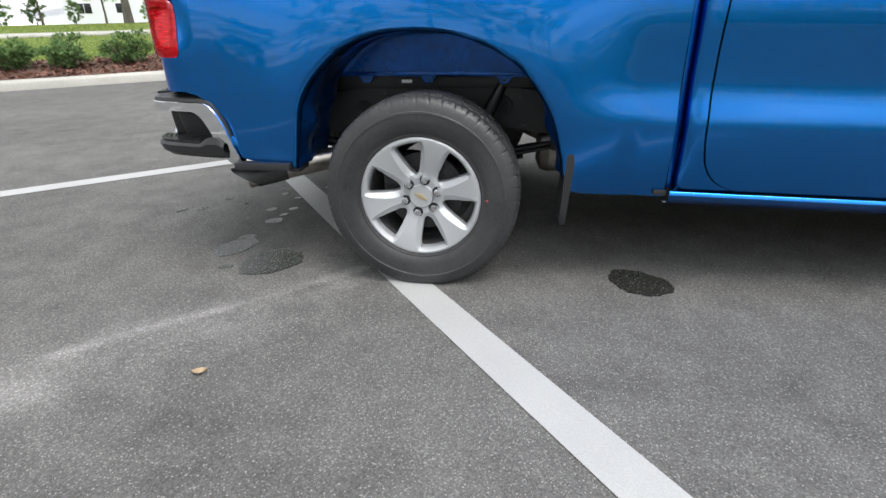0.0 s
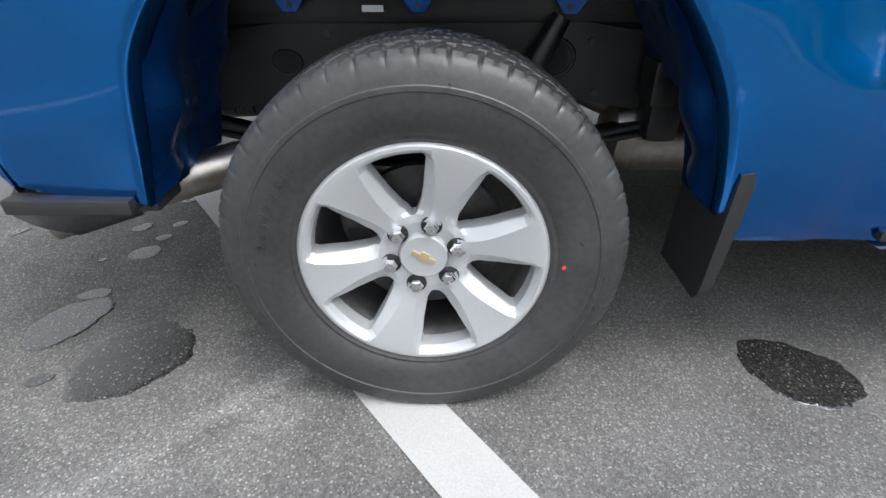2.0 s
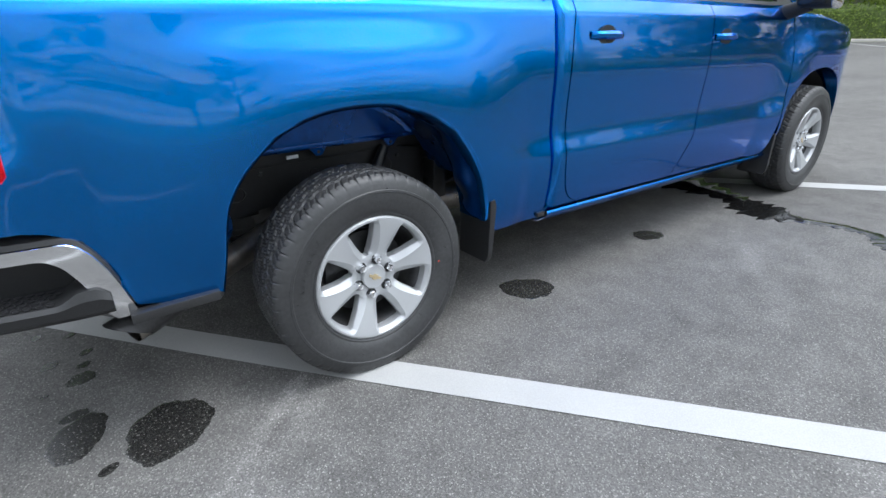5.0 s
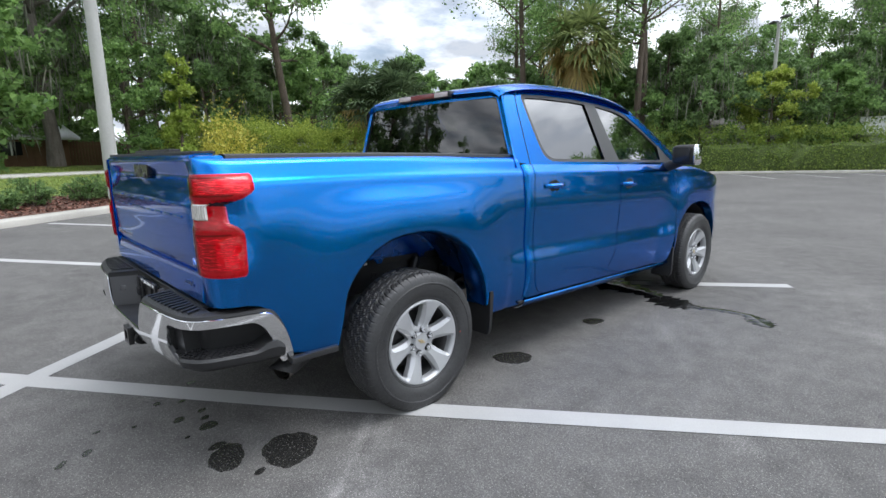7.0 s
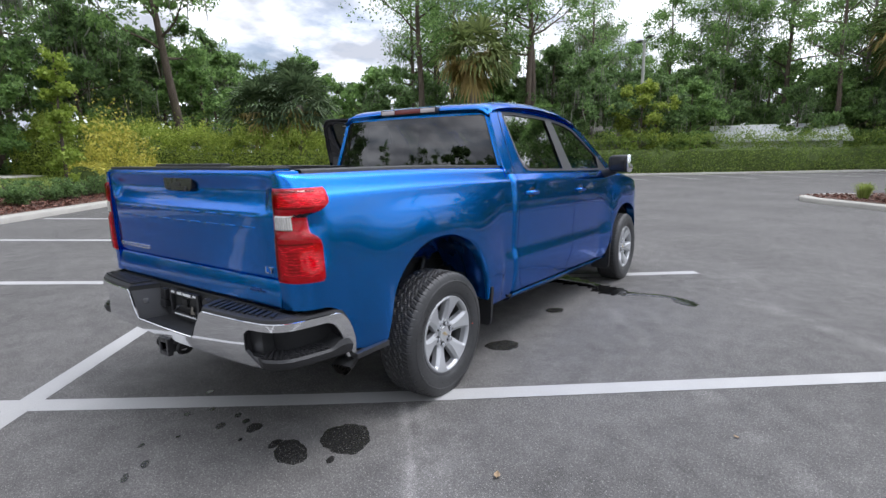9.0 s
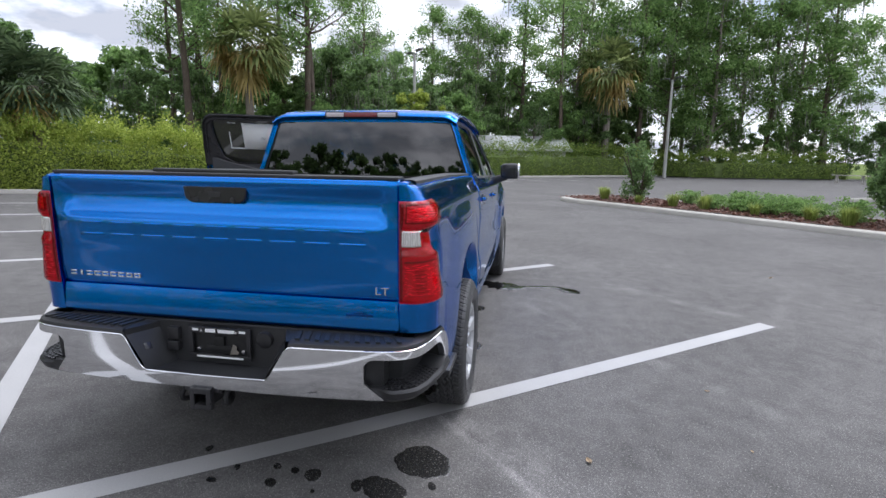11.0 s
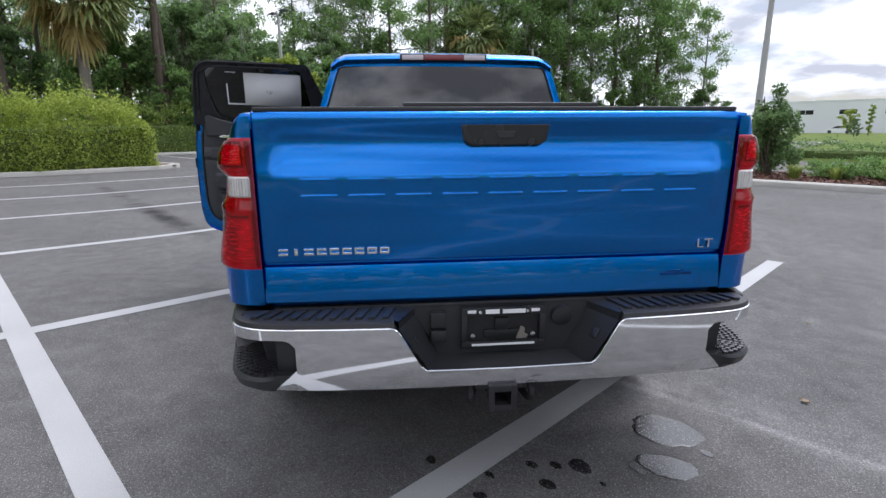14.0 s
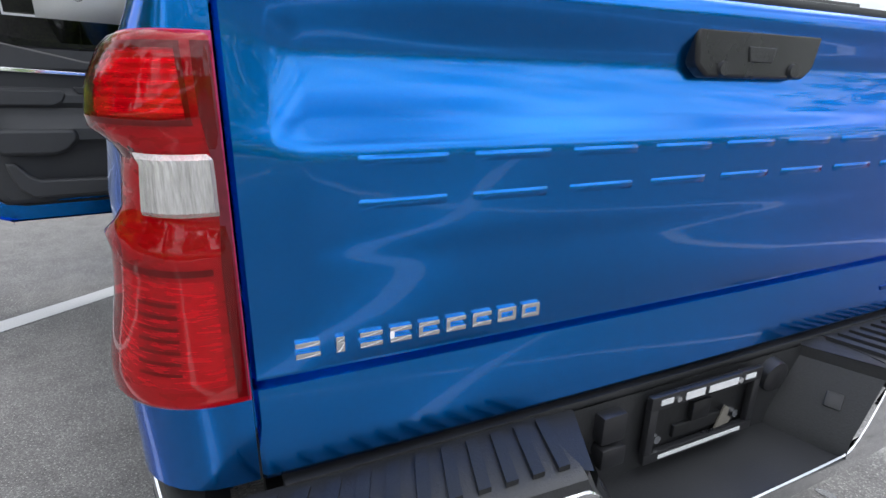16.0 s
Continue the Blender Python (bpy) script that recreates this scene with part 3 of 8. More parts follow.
def clump_points(centre, radius, n, rng, hollow=0.3):
    p = rng.normal(size=(n, 3))
    p /= np.linalg.norm(p, axis=1)[:, None] + 1e-9
    r = hollow + (1 - hollow) * rng.uniform(0, 1, size=(n, 1)) ** 0.6
    return np.asarray(centre) + p * r * np.asarray(radius)


def limb_path(p, d, length, rng, wobble=0.25, up=0.1, n=5):
    pts = [Vector(p)]
    d = Vector(d).normalized()
    for _ in range(n):
        d = (d + Vector(rng.normal(size=3)) * wobble * 0.5 + Vector((0, 0, up))).normalized()
        pts.append(pts[-1] + d * (length / n))
    return pts


def build_tree(seed, height, trunk_r, bare, spread, clumps, leaf, leaves_per, leaf_mat, bark, moss=0, lean=(0.0, 0.0), label="", branches=12):
    """Trunk with limbs and a crown of many leaf clumps, with gaps between them."""
    rng = np.random.default_rng(seed)
    root = empty("tree", label, "tree")
    bm = bmesh.new()
    pts, rad = [], []
    n = 9
    x = y = 0.0
    for i in range(n + 1):
        t = i / n
        pts.append((lean[0] * t * height + x, lean[1] * t * height + y, height * 0.93 * t - 0.15))
        rad.append(trunk_r * (1.25 if i == 0 else 1.0) * (1 - 0.85 * t) + 0.015)
        x += rng.normal() * 0.018 * height / n * 2
        y += rng.normal() * 0.018 * height / n * 2
    add_tube(bm, pts, rad, 9)
    tips = []
    for k in range(branches):
        t = bare + (0.97 - bare) * (k + rng.uniform(0, 0.8)) / branches
        f = t * n
        i = min(int(f), n - 1)
        p = Vector(pts[i]).lerp(Vector(pts[i + 1]), f - i)
        a = k * 2.4 + rng.uniform(-0.5, 0.5)
        tt = (t - bare) / (1 - bare)
        reach = spread * height * (0.42 + 0.62 * math.sin(math.pi * min(1.0, 0.12 + 0.88 * tt)) ** 0.8) * rng.uniform(0.45, 1.15)
        q = limb_path(p, (math.cos(a), math.sin(a), rng.uniform(0.05, 0.7)), reach, rng)
        r0 = max(0.02, rad[i] * 0.45)
        add_tube(bm, q, [r0 * (1 - 0.8 * j / (len(q) - 1)) for j in range(len(q))], 5)
        tips.append((q, reach))
        for m in range(2):
            s0 = q[2 + m]
            q2 = limb_path(s0, (math.cos(a + rng.uniform(-1.2, 1.2)), math.sin(a + rng.uniform(-1.2, 1.2)), rng.uniform(-0.1, 0.7)), reach * 0.5, rng)
            add_tube(bm, q2, [r0 * 0.4 * (1 - 0.8 * j / (len(q2) - 1)) for j in range(len(q2))], 3)
            tips.append((q2, reach * 0.5))
    trunk = part("trunk", bm, bark, root, angle=60)
    vv = []
    mo = []
    for _ in range(clumps):
        q, reach = tips[rng.integers(len(tips))]
        j = rng.uniform(0.45, 1.0) * (len(q) - 1)
        i = min(int(j), len(q) - 2)
        c = np.array(q[i].lerp(q[i + 1], j - i)) + rng.normal(size=3) * 0.12 * reach
        r = height * rng.uniform(0.02, 0.065)
        vv.append(clump_points(c, (r * 1.25, r * 1.25, r * 0.8), int(leaves_per * rng.uniform(0.5, 1.3)), rng, 0.1))
        if rng.uniform() < moss:
            mo.append(c)
    top = np.array(pts[-1])
    for _ in range(max(3, clumps // 20)):
        vv.append(clump_points(top + rng.normal(size=3) * 0.03 * height, [height * 0.04] * 3, leaves_per, rng, 0.1))
    V, F = leaf_blades(np.concatenate(vv), leaf, rng)
    np_part("crown", V, F, leaf_mat, root, "crown of small leaves with gaps")
    if mo:
        sv, sf = [], []
        for c in mo:
            for _ in range(9):
                p = c + rng.normal(size=3) * np.array((0.35, 0.35, 0.2))
                l = rng.uniform(0.5, 1.7)
                w = rng.uniform(0.01, 0.028)
                a = rng.uniform(0, math.pi)
                dx, dy = w * math.cos(a), w * math.sin(a)
                sway = rng.normal(size=2) * 0.08
                k = len(sv)
                sv += [(p[0] - dx, p[1] - dy, p[2]), (p[0] + dx, p[1] + dy, p[2]), (p[0] + dx * 1.3 + sway[0], p[1] + dy * 1.3 + sway[1], p[2] - l * 0.5), (p[0] - dx * 1.3 + sway[0], p[1] - dy * 1.3 + sway[1], p[2] - l * 0.5), (p[0] + sway[0] * 2, p[1] + sway[1] * 2, p[2] - l), (p[0] + sway[0] * 2 + 0.004, p[1] + sway[1] * 2, p[2] - l)]
                sf += [(k, k + 1, k + 2, k + 3), (k + 3, k + 2, k + 5, k + 4)]
        np_part("moss", sv, sf, M_MOSS, root, "grey-green hanging moss", "stuff")
    return root


def build_palm(seed, height, crown, label, dry=0.35, trunk_r=0.17, green=None):
    """Fan palm: ringed trunk, green fans above, dry ones hanging."""
    rng = np.random.default_rng(seed)
    root = empty("palm_tree", label, "palm tree")
    bm = bmesh.new()
    n = 40
    pts = [(0.05 * math.sin(i * 0.15), 0.04 * math.cos(i * 0.11), height * i / n - 0.1 * (i == 0)) for i in range(n + 1)]
    add_tube(bm, pts, [trunk_r * (1.2 - 0.25 * min(1, i / 8)) * (1.0 + 0.09 * (i % 2)) for i in range(n + 1)], 12)
    part("trunk", bm, M_BARKPALE, root, angle=50)
    top = np.array(pts[-1])
    sets = {"fronds": ([], []), "dry_fronds": ([], [])}
    count = 84
    for k in range(count):
        dead = k < count * dry
        el = rng.uniform(-72, 8) if dead else -25 + 105 * ((k - count * dry) / (count * (1 - dry))) + rng.uniform(-12, 12)
        az = rng.uniform(0, 2 * math.pi)
        d = np.array((math.cos(az) * math.cos(radians(el)), math.sin(az) * math.cos(radians(el)), math.sin(radians(el))))
        side = np.cross(d, (0, 0, 1.0)); side /= np.linalg.norm(side) + 1e-9
        up = np.cross(side, d)
        pet = crown * (rng.uniform(0.22, 0.50) if dead else rng.uniform(0.40, 0.62))
        hub = top + d * pet + np.array((0, 0, -0.10 * pet))
        V, F = sets["dry_fronds" if dead and k % 4 else "fronds"]
        b = len(V)
        w = 0.018
        V += [tuple(top - side * w), tuple(top + side * w), tuple(hub + side * w * 0.6), tuple(hub - side * w * 0.6)]
        F.append((b, b + 1, b + 2, b + 3))
        m = 17
        for j in range(m):
            a = radians(-115 + 230 * j / (m - 1))
            l = crown * rng.uniform(0.42, 0.55) * (0.75 + 0.25 * math.cos(a))
            q = d * math.cos(a) + side * math.sin(a) + up * (0.15 * rng.normal() - 0.05)
            q /= np.linalg.norm(q)
            t = np.cross(q, up); t /= np.linalg.norm(t) + 1e-9
            hw = crown * 0.022
            p1 = hub + q * l * 0.55 + np.array((0, 0, -0.05 * l))
            p2 = hub + q * l * (0.8 if dead else 0.95) + np.array((0, 0, -(0.45 if dead else 0.28) * l))
            b = len(V)
            V += [tuple(hub - t * hw * 0.4), tuple(hub + t * hw * 0.4), tuple(p1 + t * hw), tuple(p1 - t * hw), tuple(p2 + t * hw * 0.15), tuple(p2 - t * hw * 0.15)]
            F += [(b, b + 1, b + 2, b + 3), (b + 3, b + 2, b + 4, b + 5)]
    for nm, mt in (("fronds", green or M_FROND), ("dry_fronds", M_DEADFROND)):
        if sets[nm][1]:
            np_part(nm, sets[nm][0], sets[nm][1], mt, root, "dry tan hanging fans" if nm == "dry_fronds" else "green fans")
    return root


def hedge(path, width, height, label, seed, density=230, leaf=0.085, mat_=None, ragged=0.35):
    """Clipped-loose hedge along lot points."""
    rng = np.random.default_rng(seed)
    root = empty("hedge", label, "hedge")
    bm = bmesh.new()
    rows = []
    base = 0.08
    for i, (u, v) in enumerate(path):
        a, b = path[max(i - 1, 0)], path[min(i + 1, len(path) - 1)]
        du, dv = b[0] - a[0], b[1] - a[1]
        l = math.hypot(du, dv)
        nu, nv = dv / l, -du / l
        row = []
        for o, z in ((-0.36, 0.0), (-0.40, 0.45), (-0.34, 0.64), (0.0, 0.70), (0.34, 0.64), (0.40, 0.45), (0.36, 0.0)):
            k = 1 + 0.12 * rng.normal()
            row.append(lot_pt(u + nu * o * width * k, v + nv * o * width * k, base + z * height * (1 + 0.05 * rng.normal())))
        rows.append(row)
    vs = add_grid(bm, rows)
    bm.faces.new(vs[0]); bm.faces.new(vs[-1])
    # plain hull behind the leaves, coloured as their inner shade
    part("core", bm, M_CORE, root, "plain inner hull, dull green for the shade between leaves")
    length = sum(math.hypot(path[i + 1][0] - path[i][0], path[i + 1][1] - path[i][1]) for i in range(len(path) - 1))
    n = int(length * (2 * height + width) * density)
    t = rng.uniform(0, len(path) - 1, n)
    i = np.minimum(t.astype(int), len(path) - 2)
    P = np.array(path)
    c = P[i] + (P[i + 1] - P[i]) * (t - i)[:, None]
    d = P[i + 1] - P[i]
    d /= np.linalg.norm(d, axis=1)[:, None]
    nrm = np.stack([d[:, 1], -d[:, 0]], 1)
    s = rng.uniform(0, 2 * height + width, n)
    off = np.where(s < height, -0.5, np.where(s < height + width, (s - height) / width - 0.5, 0.5)) * width
    z = np.where(s < height, s, np.where(s < height + width, height * (1 - 0.5 * np.abs((s - height) / width - 0.5) ** 2), s - height - width))
    wave = 0.16 * np.sin(t * 1.7 + seed) + 0.12 * np.sin(t * 4.1 + 2 * seed)
    bumpy = rng.normal(size=n) * 0.09 + wave * 0.5
    off = off * (1 - 0.22 * (z / height) ** 3) + np.sign(off) * bumpy
    tip = np.minimum(t, len(path) - 1 - t) * length / (len(path) - 1)
    z = z * (1 - 0.35 * np.clip(1 - tip / 1.1, 0, 1) ** 2)
    lump = ragged * (0.5 * np.sin(t * 2.3 + 1.3 * seed) + 0.5 * np.sin(t * 5.9) + 0.6 * np.abs(rng.normal(size=n)) ** 1.5)
    z = np.maximum(0.03, z * (1 + 0.04 * rng.normal(size=n)) + (z > height * 0.8) * lump * 0.6)
    uu, vv = c[:, 0] + nrm[:, 0] * off, c[:, 1] + nrm[:, 1] * off
    X = LOT.x + uu * _cu + vv * _su
    Y = LOT.y + uu * _su - vv * _cu
    zb = np.array([rise(a, b) + bank(a, b) for a, b in zip(uu, vv)]) + base
    V, F = leaf_blades(np.stack([X, Y, zb + z], 1), leaf, rng)
    np_part("foliage", V, F, mat_ or M_LEAF_HEDGE, root, "small yellow-green leaves", "stuff")
    return root


def shrub(seed, h, r, n, leaf, mat_, label, cat="shrub", group=""):
    rng = np.random.default_rng(seed)
    root = empty("shrub", label, cat, group)
    bm = bmesh.new()
    cl = []
    for k in range(9):
        a = k * 2.4
        q = limb_path((0, 0, -0.05), (math.cos(a) * r * 0.8, math.sin(a) * r * 0.8, h * rng.uniform(0.7, 1.1)), h * rng.uniform(0.6, 0.95), rng, 0.2, 0.05)
        add_tube(bm, q, [0.02 * h * (1 - 0.8 * j / (len(q) - 1)) + 0.003 for j in range(len(q))], 5)
        for j in (2, 3, 4, 5):
            cl.append(np.array(q[j]))
    part("stem", bm, M_BARK, root)
    pts = []
    for _ in range(46):
        c = cl[rng.integers(len(cl))] + rng.normal(size=3) * np.array((r * 0.35, r * 0.35, h * 0.10))
        c[2] = max(c[2], h * 0.12)
        taper = 1.0 - 0.45 * c[2] / h
        c[:2] *= min(1.0, r * taper / (np.hypot(c[0], c[1]) + 1e-6)) if np.hypot(c[0], c[1]) > r * taper else 1.0
        pts.append(clump_points(c, (r * 0.32, r * 0.32, h * 0.11), n // 46, rng, 0.0))
    V, F = leaf_blades(np.concatenate(pts), leaf, rng)
    V[:, 2] = np.maximum(V[:, 2], 0.01)
    np_part("foliage", V, F, mat_, root)
    return root


def grass_tuft(seed, h, r, n, label):
    rng = np.random.default_rng(seed)
    root = empty("grass_tuft", label, "ornamental grass", "grass tufts in the island")
    V, F = [], []
    for _ in range(n):
        a, s = rng.uniform(0, 2 * math.pi), rng.uniform(0.2, 1.0)
        p = np.array((math.cos(a), math.sin(a), 0)) * r * 0.35 * rng.uniform(0, 1)
        d = np.array((math.cos(a), math.sin(a), 0))
        t = np.array((-math.sin(a), math.cos(a), 0)) * 0.006
        l = h * rng.uniform(0.6, 1.1)
        m = p + d * r * 0.35 * s + np.array((0, 0, l * 0.65))
        e = p + d * r * s + np.array((0, 0, l * (1.0 - 0.35 * s)))
        b = len(V)
        V += [tuple(p - t), tuple(p + t), tuple(m + t), tuple(m - t), tuple(e + t * 0.2), tuple(e - t * 0.2)]
        F += [(b, b + 1, b + 2, b + 3), (b + 3, b + 2, b + 4, b + 5)]
    np_part("grass", V, F, M_BLADE, root, kind="stuff")
    return root


def place(ob, u, v, dz=0.12, turn=0.0, scale=1.0):
    ob.matrix_basis = Matrix.Translation(lot_pt(u, v, dz)) @ Matrix.Rotation(turn, 4, 'Z') @ Matrix.Scale(scale, 4)


def again(ob, u, v, dz=0.12, turn=0.0, scale=1.0):
    c = copy_thing(ob, Matrix())
    place(c, u, v, dz, turn, scale)
    return c


# ---- mulch beds
def bed_surface(name, us, vs, dz, label):
    bm = bmesh.new()
    rng = np.random.default_rng(3)
    add_grid(bm, [[lot_pt(u, v, dz + 0.012 * rng.normal()) for u in us] for v in vs])
    return part(name, bm, M_SOIL, None, label, kind="structure")


bed_surface("mulch_bed_1", frange(-40, 30, 140), frange(V_KERB - 0.28, V_KERB - 2.3, 5), 0.135, "reddish bark mulch bed behind the kerb")
bed_surface("mulch_bed_2", frange(-16, 12.6, 60), frange(14.55, 17.25, 6), 0.135, "reddish bark mulch in the planted island")
bed_surface("mulch_bed_3", frange(19.65, 21.75, 4), frange(-12, 6.6, 40), 0.125, "brown mulch under the hedge")
bed_surface("mulch_bed_4", frange(U_FAR + 0.28, U_FAR + 2.6, 4), frange(-10, 62, 60), 0.125, "brown mulch under the far hedge")


def bark_chips(name, n, u0, u1, v0, v1, seed):
    rng = np.random.default_rng(seed)
    u, v = rng.uniform(u0, u1, n), rng.uniform(v0, v1, n)
    c = np.array([lot_pt(a, b, 0.155) for a, b in zip(u, v)]) + rng.normal(size=(n, 3)) * np.array((0, 0, 0.012))
    V, F = leaf_quads(c, 0.085, rng, 0.75, 0.4)
    return np_part(name, V, F, M_CHIP, None, "loose reddish bark chips", "stuff")


tagged(bark_chips("bark_chips", 16000, -12, 16, V_KERB - 2.2, V_KERB - 0.3, 5), category="bark mulch")
tagged(bark_chips("bark_chips", 12000, -8, 12.4, 14.6, 17.2, 6), category="bark mulch")


def lawn(n, seed):
    rng = np.random.default_rng(seed)
    u, v = rng.uniform(-22, 20, n), -8.5 - 26 * rng.uniform(0, 1, n) ** 1.7
    c = np.array([lot_pt(a, b, 0.0) for a, b in zip(u, v)])
    c[:, 2] += 0.12
    V, F = leaf_quads(c, 0.11, rng, -0.6, 0.16)
    return np_part("lawn_grass", V, F, M_BLADE, None, "rough green lawn grass", "stuff")


tagged(lawn(60000, 9), category="grass")

# ---- hedges
H1 = hedge([(20.6, v) for v in frange(5.9, -14, 26)], 1.9, 2.1, "loose yellow-green hedge beyond the parking stalls", 1, 800, 0.085, M_LEAF_BRIGHT, ragged=0.5)
H2 = hedge([(U_FAR + 1.5, v) for v in frange(-8, 46, 60)], 1.6, 2.35, "long clipped green hedge along the far kerb", 2, 190, 0.11, ragged=0.6)
H4 = hedge([(15.4, -8.7), (16.4, -8.4), (17.4, -8.1), (18.6, -7.9)], 1.4, 1.2, "tall yellowish grasses and weeds by the trees", 4, 420, 0.11, M_YELLOWWEED, ragged=1.2)
H5 = hedge([(u, 26.9) for u in frange(6.4, -14, 20)], 1.2, 0.55, "low dark green hedge across the drive", 5, 240, 0.08, M_LEAF_DARK, ragged=0.2)
H6 = hedge([(32.0, 45.0), (30.3, 45.2), (28.6, 45.6), (27.0, 46.4), (26.2, 48.0), (25.6, 50.0), (24.9, 52.0), (24.0, 54.0), (22.9, 55.8), (21.5, 57.2)], 2.4, 1.9, "loose dark green hedge in front of the tall trees", 6, 200, 0.12, M_LEAF_HEDGE, ragged=0.6)

# ---- bushes in the bed and island
small = shrub(11, 0.68, 0.44, 1700, 0.068, M_LEAF_DARK, "small round green shrub in the mulch bed", "shrub", "shrubs along the mulch bed")
place(small, -1.8, V_KERB - 1.25, 0.13)
for i in range(25):
    if i != 7:
        again(small, -9.01 + 1.03 * i + 0.12 * math.sin(i * 2.3), V_KERB - 1.22 + 0.1 * math.sin(i * 3), 0.13, i * 1.3, 0.9 + 0.2 * abs(math.sin(i * 1.9)))
big = shrub(12, 2.3, 0.66, 9500, 0.085, M_LEAF_DARK, "tall dark green bushy holly in the island", "shrub")
place(big, 2.5, 15.9, 0.14)
slim = shrub(13, 2.0, 0.62, 3600, 0.085, M_LEAF_DARK, "slender dark bush in the island", "shrub")
place(slim, 9.75, 15.7, 0.14)
low = shrub(14, 0.55, 0.50, 1500, 0.06, M_LEAF_MID, "low rounded green shrub in the island", "shrub", "low shrubs in the island")
place(low, 8.3, 16.4, 0.14)
for i, u in enumerate((7.4, 6.5, 5.6, 4.7, 3.7, 1.2, 0.2, -0.9, -2.0, -3.2, -4.3, -5.5)):
    again(low, u, 16.2 + 0.35 * math.sin(i * 2.1), 0.14, i * 0.9, 0.8 + 0.4 * abs(math.sin(i * 1.3)))
    again(low, u - 0.45, 15.6 + 0.25 * math.sin(i * 3.1), 0.14, i * 1.9, 0.7 + 0.3 * abs(math.sin(i * 2.3)))
    again(low, u + 0.2, 16.85, 0.14, i * 2.9, 0.8 + 0.3 * abs(math.sin(i * 0.7)))
tuft = grass_tuft(15, 0.5, 0.38, 260, "bright green ornamental grass tuft in the mulch")
place(tuft, 10.8, 15.2, 0.14)
for i, (u, v) in enumerate(((9.1, 14.95), (7.9, 15.1), (6.9, 15.2), (5.3, 15.0), (4.0, 15.1), (3.1, 14.9), (1.7, 15.0), (0.9, 15.2), (-0.2, 15.0), (-1.5, 15.1), (-2.8, 15.0), (11.5, 15.9))):
    again(tuft, u, v, 0.14, i * 1.1, 0.65 + 0.4 * abs(math.sin(i * 2.2)))

# ---- trees
oak = build_tree(21, 16, 0.34, 0.22, 0.34, 250, 0.20, 62, M_LEAF_DARK, M_BARKGREY, 0.9, label="large dark oak hung with grey moss behind the lot", branches=20)
tallt = build_tree(22, 18, 0.20, 0.25, 0.20, 220, 0.20, 58, M_LEAF_MID, M_BARK, 0.08, label="tall slender green tree with open crown", branches=18)
tall2 = build_tree(23, 17, 0.17, 0.12, 0.20, 220, 0.195, 56, M_LEAF_MID, M_BARKPALE, 0.16, label="tall narrow tree with moss on its limbs", branches=20)
pine = build_tree(24, 19, 0.23, 0.42, 0.22, 110, 0.185, 60, M_LEAF_MID, M_BARK, 0.04, label="tall bare-trunked tree with a sparse high crown", branches=14)
under = build_tree(25, 8, 0.10, 0.05, 0.36, 200, 0.22, 60, M_LEAF_DARK, M_BARK, 0.1, label="dense dark understorey tree", branches=20)
under2 = build_tree(26, 7, 0.09, 0.04, 0.40, 200, 0.22, 60, M_LEAF_MID, M_BARK, 0.0, label="dense green understorey tree", branches=20)
bright = build_tree(27, 7.0, 0.12, 0.2, 0.38, 170, 0.21, 60, M_LEAF_BRIGHT, M_BARK, 0.0, label="bright yellow-green leafy tree", branches=16)
young = build_tree(28, 5.4, 0.06, 0.12, 0.10, 110, 0.14, 44, M_LEAF_LIGHT, M_BARK, 0.0, label="young slim tree with fresh yellow-green leaves", branches=14)
leaning = build_tree(29, 15, 0.26, 0.42, 0.30, 140, 0.22, 60, M_LEAF_MID, M_BARK, 0.12, lean=(-0.16, 0.05), label="leaning oak with a thick grey trunk", branches=14)
far_oak = build_tree(41, 16, 0.34, 0.20, 0.34, 130, 0.34, 32, M_LEAF_DARK, M_BARKGREY, 0.3, label="large dark oak in the distant woods", branches=12)
far_tall = build_tree(42, 18, 0.20, 0.20, 0.21, 120, 0.34, 32, M_LEAF_MID, M_BARK, 0.0, label="tall green tree in the distant woods", branches=12)
far_under = build_tree(43, 8, 0.10, 0.05, 0.37, 120, 0.32, 38, M_LEAF_DARK, M_BARK, 0.0, label="dense dark tree of the distant tree line", branches=12)
far_under2 = build_tree(44, 7, 0.09, 0.04, 0.40, 120, 0.32, 38, M_LEAF_MID, M_BARK, 0.0, label="dense green tree of the distant tree line", branches=12)

place(oak, 20.6, -20.0, 0.1)
place(far_oak, 5.0, -44.0, 0.0, 4.0, 1.05)
place(far_tall, 0.0, -56.0, 0.0, 1.0, 0.9)
place(far_under, 46.0, -14.0, 0.0, 0.0, 1.1)
place(far_under2, 52.6, -11.4, 0.0, 1.1, 1.3)
place(young, 13.8, -8.2, 0.1, 0, 0.85)
place(leaning, 23.6, -8.4, 0.1, 0.6, 0.92)
place(pine, 43.5, 4.6, 0.1)
place(tallt, 33.5, 43.0, 0.0, 0, 1.2)
place(tall2, 29.5, 48.5, 0.0, 0, 1.2)
place(under, 24.5, -13.5, 0.2)
place(under2, 27.0, -9.0, 0.2)
place(bright, 33.9, 18.9, 0.1, 0, 0.92)
